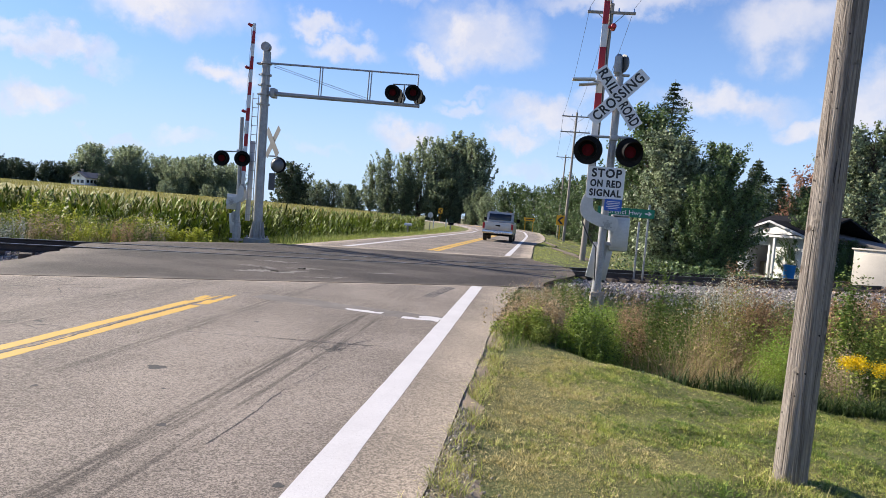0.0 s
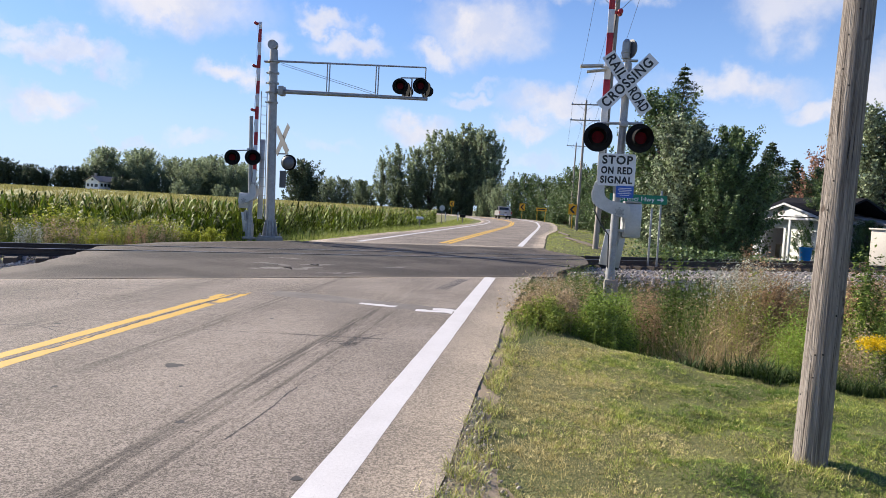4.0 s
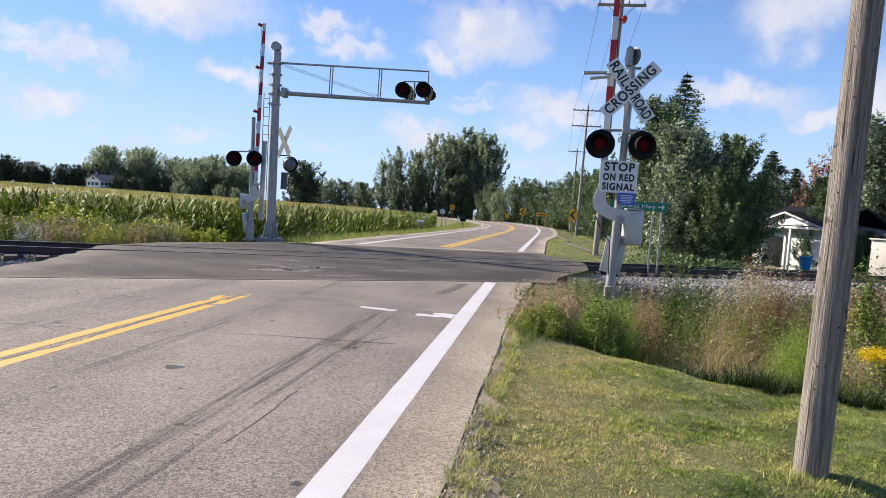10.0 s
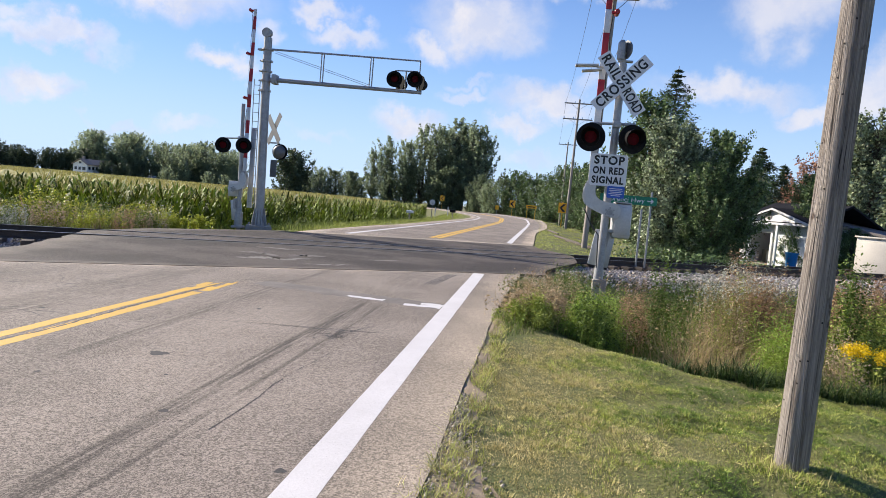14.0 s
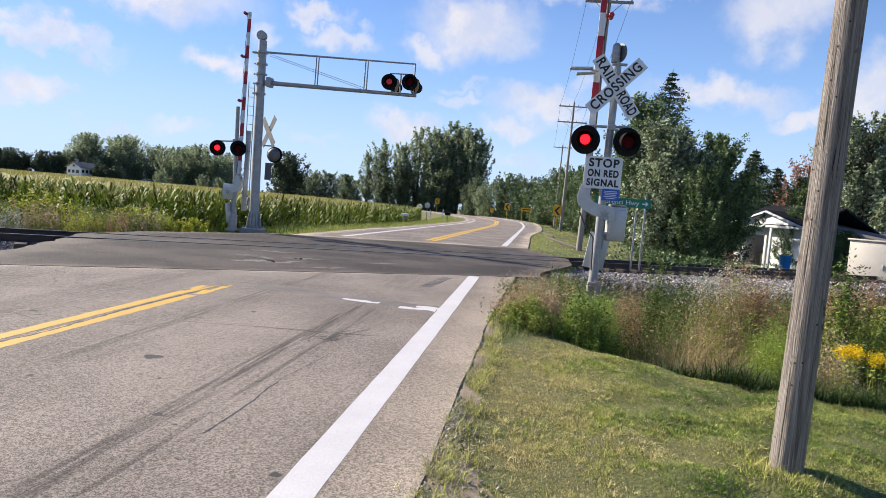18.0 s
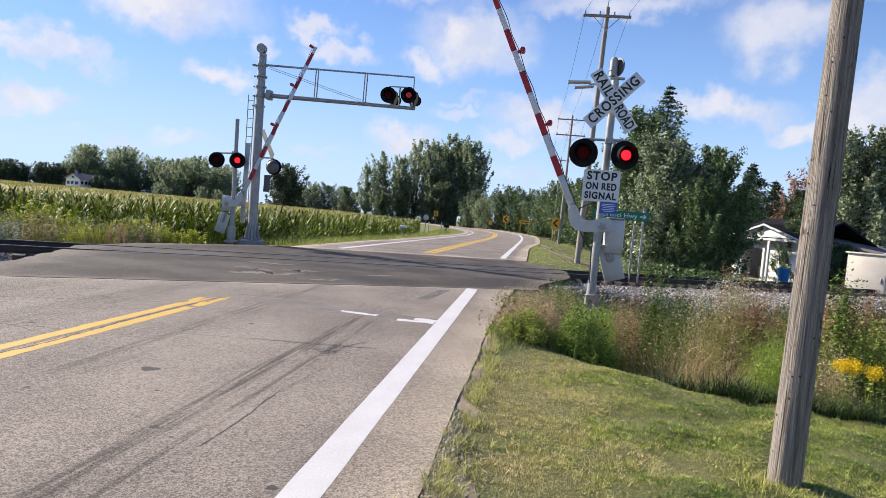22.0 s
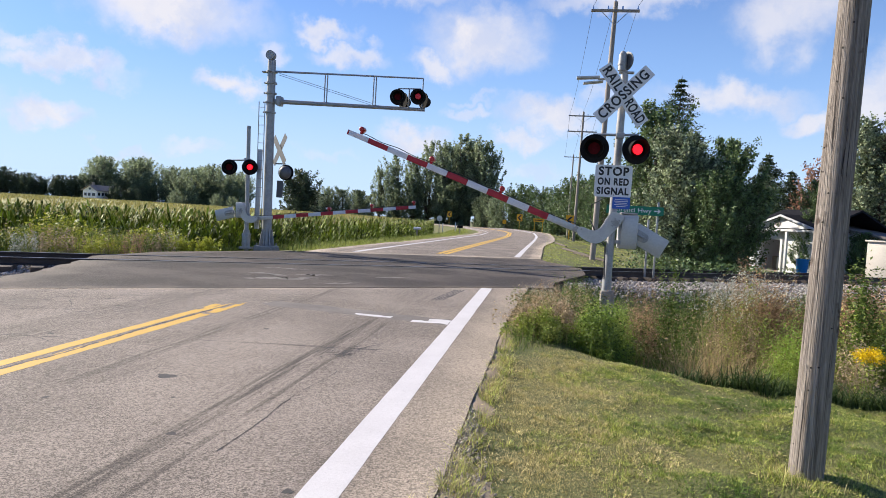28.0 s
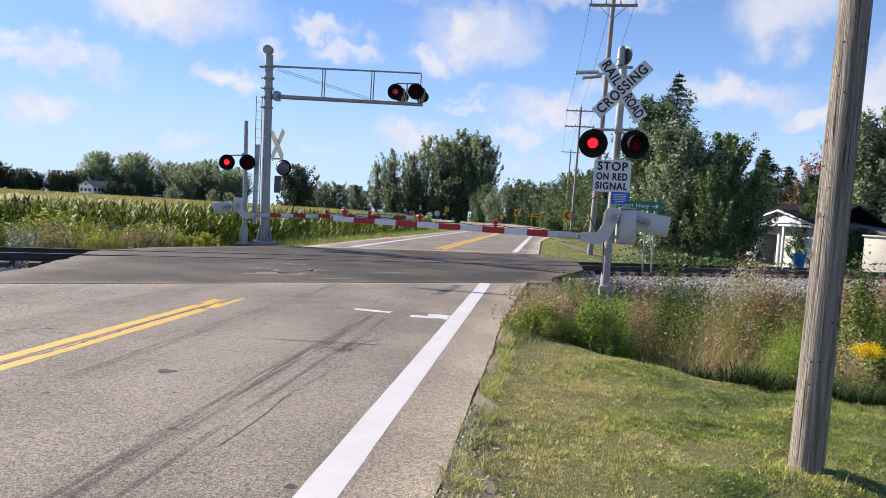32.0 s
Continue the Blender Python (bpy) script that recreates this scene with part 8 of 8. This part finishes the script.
def farmhouse():
    x, y, g = -133.0, 186.0, 0.9
    t = thing("farmhouse", "white farmhouse with a grey gabled roof among trees", "house", (x, y, g), 78)
    t.scale = (0.95, 0.90, 0.92)
    bm = bmesh.new()
    box(bm, (0, 0, 1.55), (8.6, 6.0, 3.1))
    prism(bm, [(-3.0, 3.1), (3.0, 3.1), (0, 4.6)], pose(4.15, 0, 0, 0, 0, 90), 0.15)
    prism(bm, [(-3.0, 3.1), (3.0, 3.1), (0, 4.6)], pose(-4.15, 0, 0, 0, 0, 90), -0.15)
    part("wall", bm, SIDING, t, smooth=False)
    for sy in (-1, 1):
        bm = bmesh.new()
        prism(bm, [(sy * 3.5, 2.86), (0, 4.62), (0, 4.80), (sy * 3.5, 3.02)], pose(-4.8, 0, 0, 0, 0, 90), -9.6)
        part("roof", bm, SHINGLE_GREY, t, "grey shingle roof slope", smooth=False)
    bm = bmesh.new()
    box(bm, (-2.6, 0.6, 5.0), (0.6, 0.6, 1.3), bevel=0.03)
    part("chimney", bm, CONCRETE, t)
    bm = bmesh.new()
    box(bm, (1.6, -4.0, 1.2), (3.6, 2.2, 2.4))
    part("porch_wall", bm, SIDING, t, smooth=False)
    bm = bmesh.new()
    prism(bm, [(-0.3, 2.9), (3.4, 2.9), (3.4, 3.02), (-0.3, 3.02)], pose(0, -5.3, 0), 2.4)
    part("porch_roof", bm, SHINGLE_GREY, t, smooth=False)
    for wy, wz, wide in ((-1.7, 1.7, 1.3), (0.1, 1.7, 1.0), (1.8, 1.7, 1.0), (0.0, 3.5, 0.8)):
        bm = bmesh.new()
        box(bm, (-4.33, wy, wz), (0.08, wide + 0.2, 1.15 if wz < 3 else 0.8))
        w = part("window", bm, SIGN_WHITE, t)
        bm = bmesh.new()
        box(bm, (-4.385, wy, wz), (0.03, wide, 0.95 if wz < 3 else 0.6))
        part("pane", bm, GLASS, w)
    for wx, wy in ((-3.5, -3.0), (-2.1, -3.0), (-0.8, -3.0), (0.6, -5.1), (2.0, -5.1)):
        bm = bmesh.new()
        box(bm, (wx, wy - 0.03, 1.9), (1.0, 0.08, 1.15))
        w = part("window", bm, SIGN_WHITE, t)
        bm = bmesh.new()
        box(bm, (wx, wy - 0.085, 1.9), (0.8, 0.03, 0.95))
        part("pane", bm, GLASS, w)


farmhouse()


# ---------------------------------------------------------------- pickup truck
def pickup():
    """A pickup in its own space: it drives along +y, its wheels on z = 0."""
    t = thing("pickup_truck", "silver-beige crew-cab pickup truck driving away", "truck")
    bm = bmesh.new()
    lower = [(-2.85, 0.50), (2.85, 0.50), (2.86, 1.0), (2.7, 1.2), (1.4, 1.28), (-2.85, 1.18)]
    prism(bm, lower, pose(-0.98, 0, 0, 0, 0, 90) @ pose(0, 0, 0), -1.96)
    bmesh.ops.bevel(bm, geom=bm.edges[:], offset=0.06, segments=2, affect="EDGES")
    part("body", bm, TRUCK_PAINT, t)
    bm = bmesh.new()
    cab = [(-1.05, 1.18), (1.45, 1.27), (0.70, 1.90), (-0.85, 1.92)]
    prism(bm, cab, pose(-0.88, 0, 0, 0, 0, 90), -1.76)
    bmesh.ops.bevel(bm, geom=bm.edges[:], offset=0.07, segments=2, affect="EDGES")
    part("cab", bm, TRUCK_PAINT, t)
    bm = bmesh.new()
    box(bm, (0, -0.985, 1.58), (1.45, 0.04, 0.42), Matrix.Rotation(radians(-14), 4, "X"), 0.02)
    part("rear_window", bm, GLASS, t, "dark rear window")
    for sx in (-1, 1):
        bm = bmesh.new()
        prism(bm, [(-0.80, 1.32), (1.10, 1.38), (0.62, 1.80), (-0.74, 1.82)], pose(sx * 0.89, 0, 0, 0, 0, 90), 0.01)
        part("side_window", bm, GLASS, t, smooth=False)
        bm = bmesh.new()
        box(bm, (sx * 0.90, -2.86, 0.98), (0.14, 0.05, 0.36), bevel=0.015)
        part("tail_light", bm, TAIL_LIGHT, t, "red tail light")
        bm = bmesh.new()
        box(bm, (sx * 1.12, 1.0, 1.42), (0.24, 0.12, 0.22), bevel=0.03)
        part("mirror", bm, BLACK, t)
    bm = bmesh.new()
    box(bm, (0, -2.93, 0.60), (1.9, 0.16, 0.2), bevel=0.03)
    part("bumper", bm, CHROME, t, "chrome rear bumper")
    bm = bmesh.new()
    box(bm, (0, -2.87, 0.95), (1.50, 0.03, 0.50), bevel=0.015)
    gate = part("tailgate", bm, TRUCK_PAINT, t)
    bm = bmesh.new()
    box(bm, (0, -2.89, 1.02), (0.30, 0.03, 0.10), bevel=0.01)
    part("gate_handle", bm, BLACK, gate)
    bm = bmesh.new()
    box(bm, (0, -3.015, 0.60), (0.31, 0.01, 0.14))
    part("number_plate", bm, SIGN_WHITE, t, "small white plate")
    bm = bmesh.new()
    box(bm, (0, 0, 0.45), (1.6, 5.2, 0.16))
    part("underbody", bm, BLACK, t)
    wheels = []
    for sx, y in itertools.product((-0.84, 0.84), (-1.75, 1.85)):
        bm = bmesh.new()
        tube(bm, (-0.12, 0, 0), (0.12, 0, 0), 0.38, n=24)
        bmesh.ops.bevel(bm, geom=[e for e in bm.edges if len(e.link_faces) == 2 and abs(e.calc_face_angle(0)) > 1.0], offset=0.04, segments=2, affect="EDGES")
        w = part("wheel", bm, RUBBER, t, "black tyre")
        w.matrix_local = pose(sx, y, 0.38)
        bm = bmesh.new()
        s = 1 if sx > 0 else -1
        tube(bm, (s * 0.10, 0, 0), (s * 0.135, 0, 0), 0.23, 0.20, 16)
        for k in range(5):
            a = 2 * PI * k / 5
            box(bm, (s * 0.138, 0.11 * math.cos(a), 0.11 * math.sin(a)), (0.02, 0.05, 0.05))
        part("rim", bm, CHROME, w, "grey alloy rim")
        wheels.append((w, sx, y))
    return t, wheels


TRUCK, WHEELS = pickup()


# ---------------------------------------------------------------- motion
NEAR_DOWN = [(0, 90), (19.35, 90), (19.7, 87), (20, 83.5), (20.5, 77.5), (21, 73), (22, 64.5), (23, 57.5), (24, 50.5), (25, 43), (25.5, 39.5), (26.5, 33), (27.5, 25.5), (28, 19.8), (28.5, 14), (29, 9.5), (29.5, 5.5), (30, 2.8), (30.5, 1.2), (31, 0.6), (32, 0.5)]
FAR_DOWN = [(0, 90), (19.35, 90), (19.7, 87.5), (20, 85), (20.5, 80), (21, 75), (22, 67), (23, 59.5), (24, 50.5), (25, 39.5), (25.5, 33.5), (26.5, 22), (27.5, 11), (28, 7.3), (28.5, 5), (29, 3.6), (29.5, 3.0), (30, 2.8), (31, 2.5), (32, 2.5)]
FLASH_START, FLASH_HALF = 14.45, 0.6


DRIVE = [(0, -2.62, 46.0), (0.5, -2.62, 53.6), (1, -2.66, 61.3), (1.5, -2.8, 69.0), (2, -3.15, 76.8), (2.5, -3.75, 84.6), (3, -4.75, 92.4), (3.5, -6.15, 100.2), (4.0, -7.7, 108.0), (4.5, -9.4, 115.6), (5.0, -11.4, 123.0), (5.5, -13.9, 130.4), (6, -17.0, 137.4), (6.5, -20.6, 144.2), (7, -24.5, 150.6), (7.5, -29.2, 156.6), (8, -34.6, 162.2), (8.5, -40.8, 167.2), (9, -47.4, 171.6), (10, -61.5, 179.4), (12, -92, 192), (14, -124, 203)]


def drive(rows):
    p = [Vector((x, y, 0)) for _, x, y in rows]
    out = []
    for k, (t, x, y) in enumerate(rows):
        d = p[min(k + 1, len(p) - 1)] - p[max(k - 1, 0)]
        out.append((t, pose(x, y, float(surf_z(x, y)) + 0.004, 0, 0, math.degrees(math.atan2(d.y, d.x)) - 90)))
    out.append((32.0, out[-1][1]))
    walk(TRUCK, out)
    # wheels turn backwards-under as the truck rolls; one row for less than a quarter turn
    total, turned = 0.0, []
    for (t0, x0, y0), (t1, x1, y1) in zip(rows, rows[1:]):
        turned.append((t0, total))
        total += math.dist((x0, y0), (x1, y1)) / 0.38
    turned.append((rows[-1][0], total))
    ts, an = np.array(turned).T
    fine = [0.0]
    while fine[-1] < 9.0:
        fine.append(fine[-1] + 1 / 30)
    for w, sx, y in WHEELS:
        walk(w, [(t, pose(sx, y, 0.38, -math.degrees(float(np.interp(t, ts, an))), 0, 0)) for t in fine] + [(32.0, pose(sx, y, 0.38, -math.degrees(float(np.interp(9.0, ts, an))), 0, 0))])


def motions():
    drive(DRIVE)
    for arm, rows, way in ((NEAR_ARM, NEAR_DOWN, 1), (FAR_ARM, FAR_DOWN, -1)):
        walk(arm, [(t, pose(*ARM_PIVOT[arm.name], 0, way * a, 0)) for t, a in rows])
    for lens, half, m in LIT:
        rest, shown = m @ pose(0, 0.06, 0), m @ pose(0, -0.072, 0)
        rows, t, k = [(0.0, rest)], FLASH_START, 0
        while t < 32.0:
            on = k % 2 == half
            before = rest if k == 0 else (shown if (k - 1) % 2 == half else rest)
            rows += [(t - 0.02, before), (t + 0.04, shown)] if on else [(t + 0.04, before), (t + 0.10, rest)]
            t, k = t + FLASH_HALF, k + 1
        rows.append((32.1, rows[-1][1]))
        walk(lens, rows)


motions()
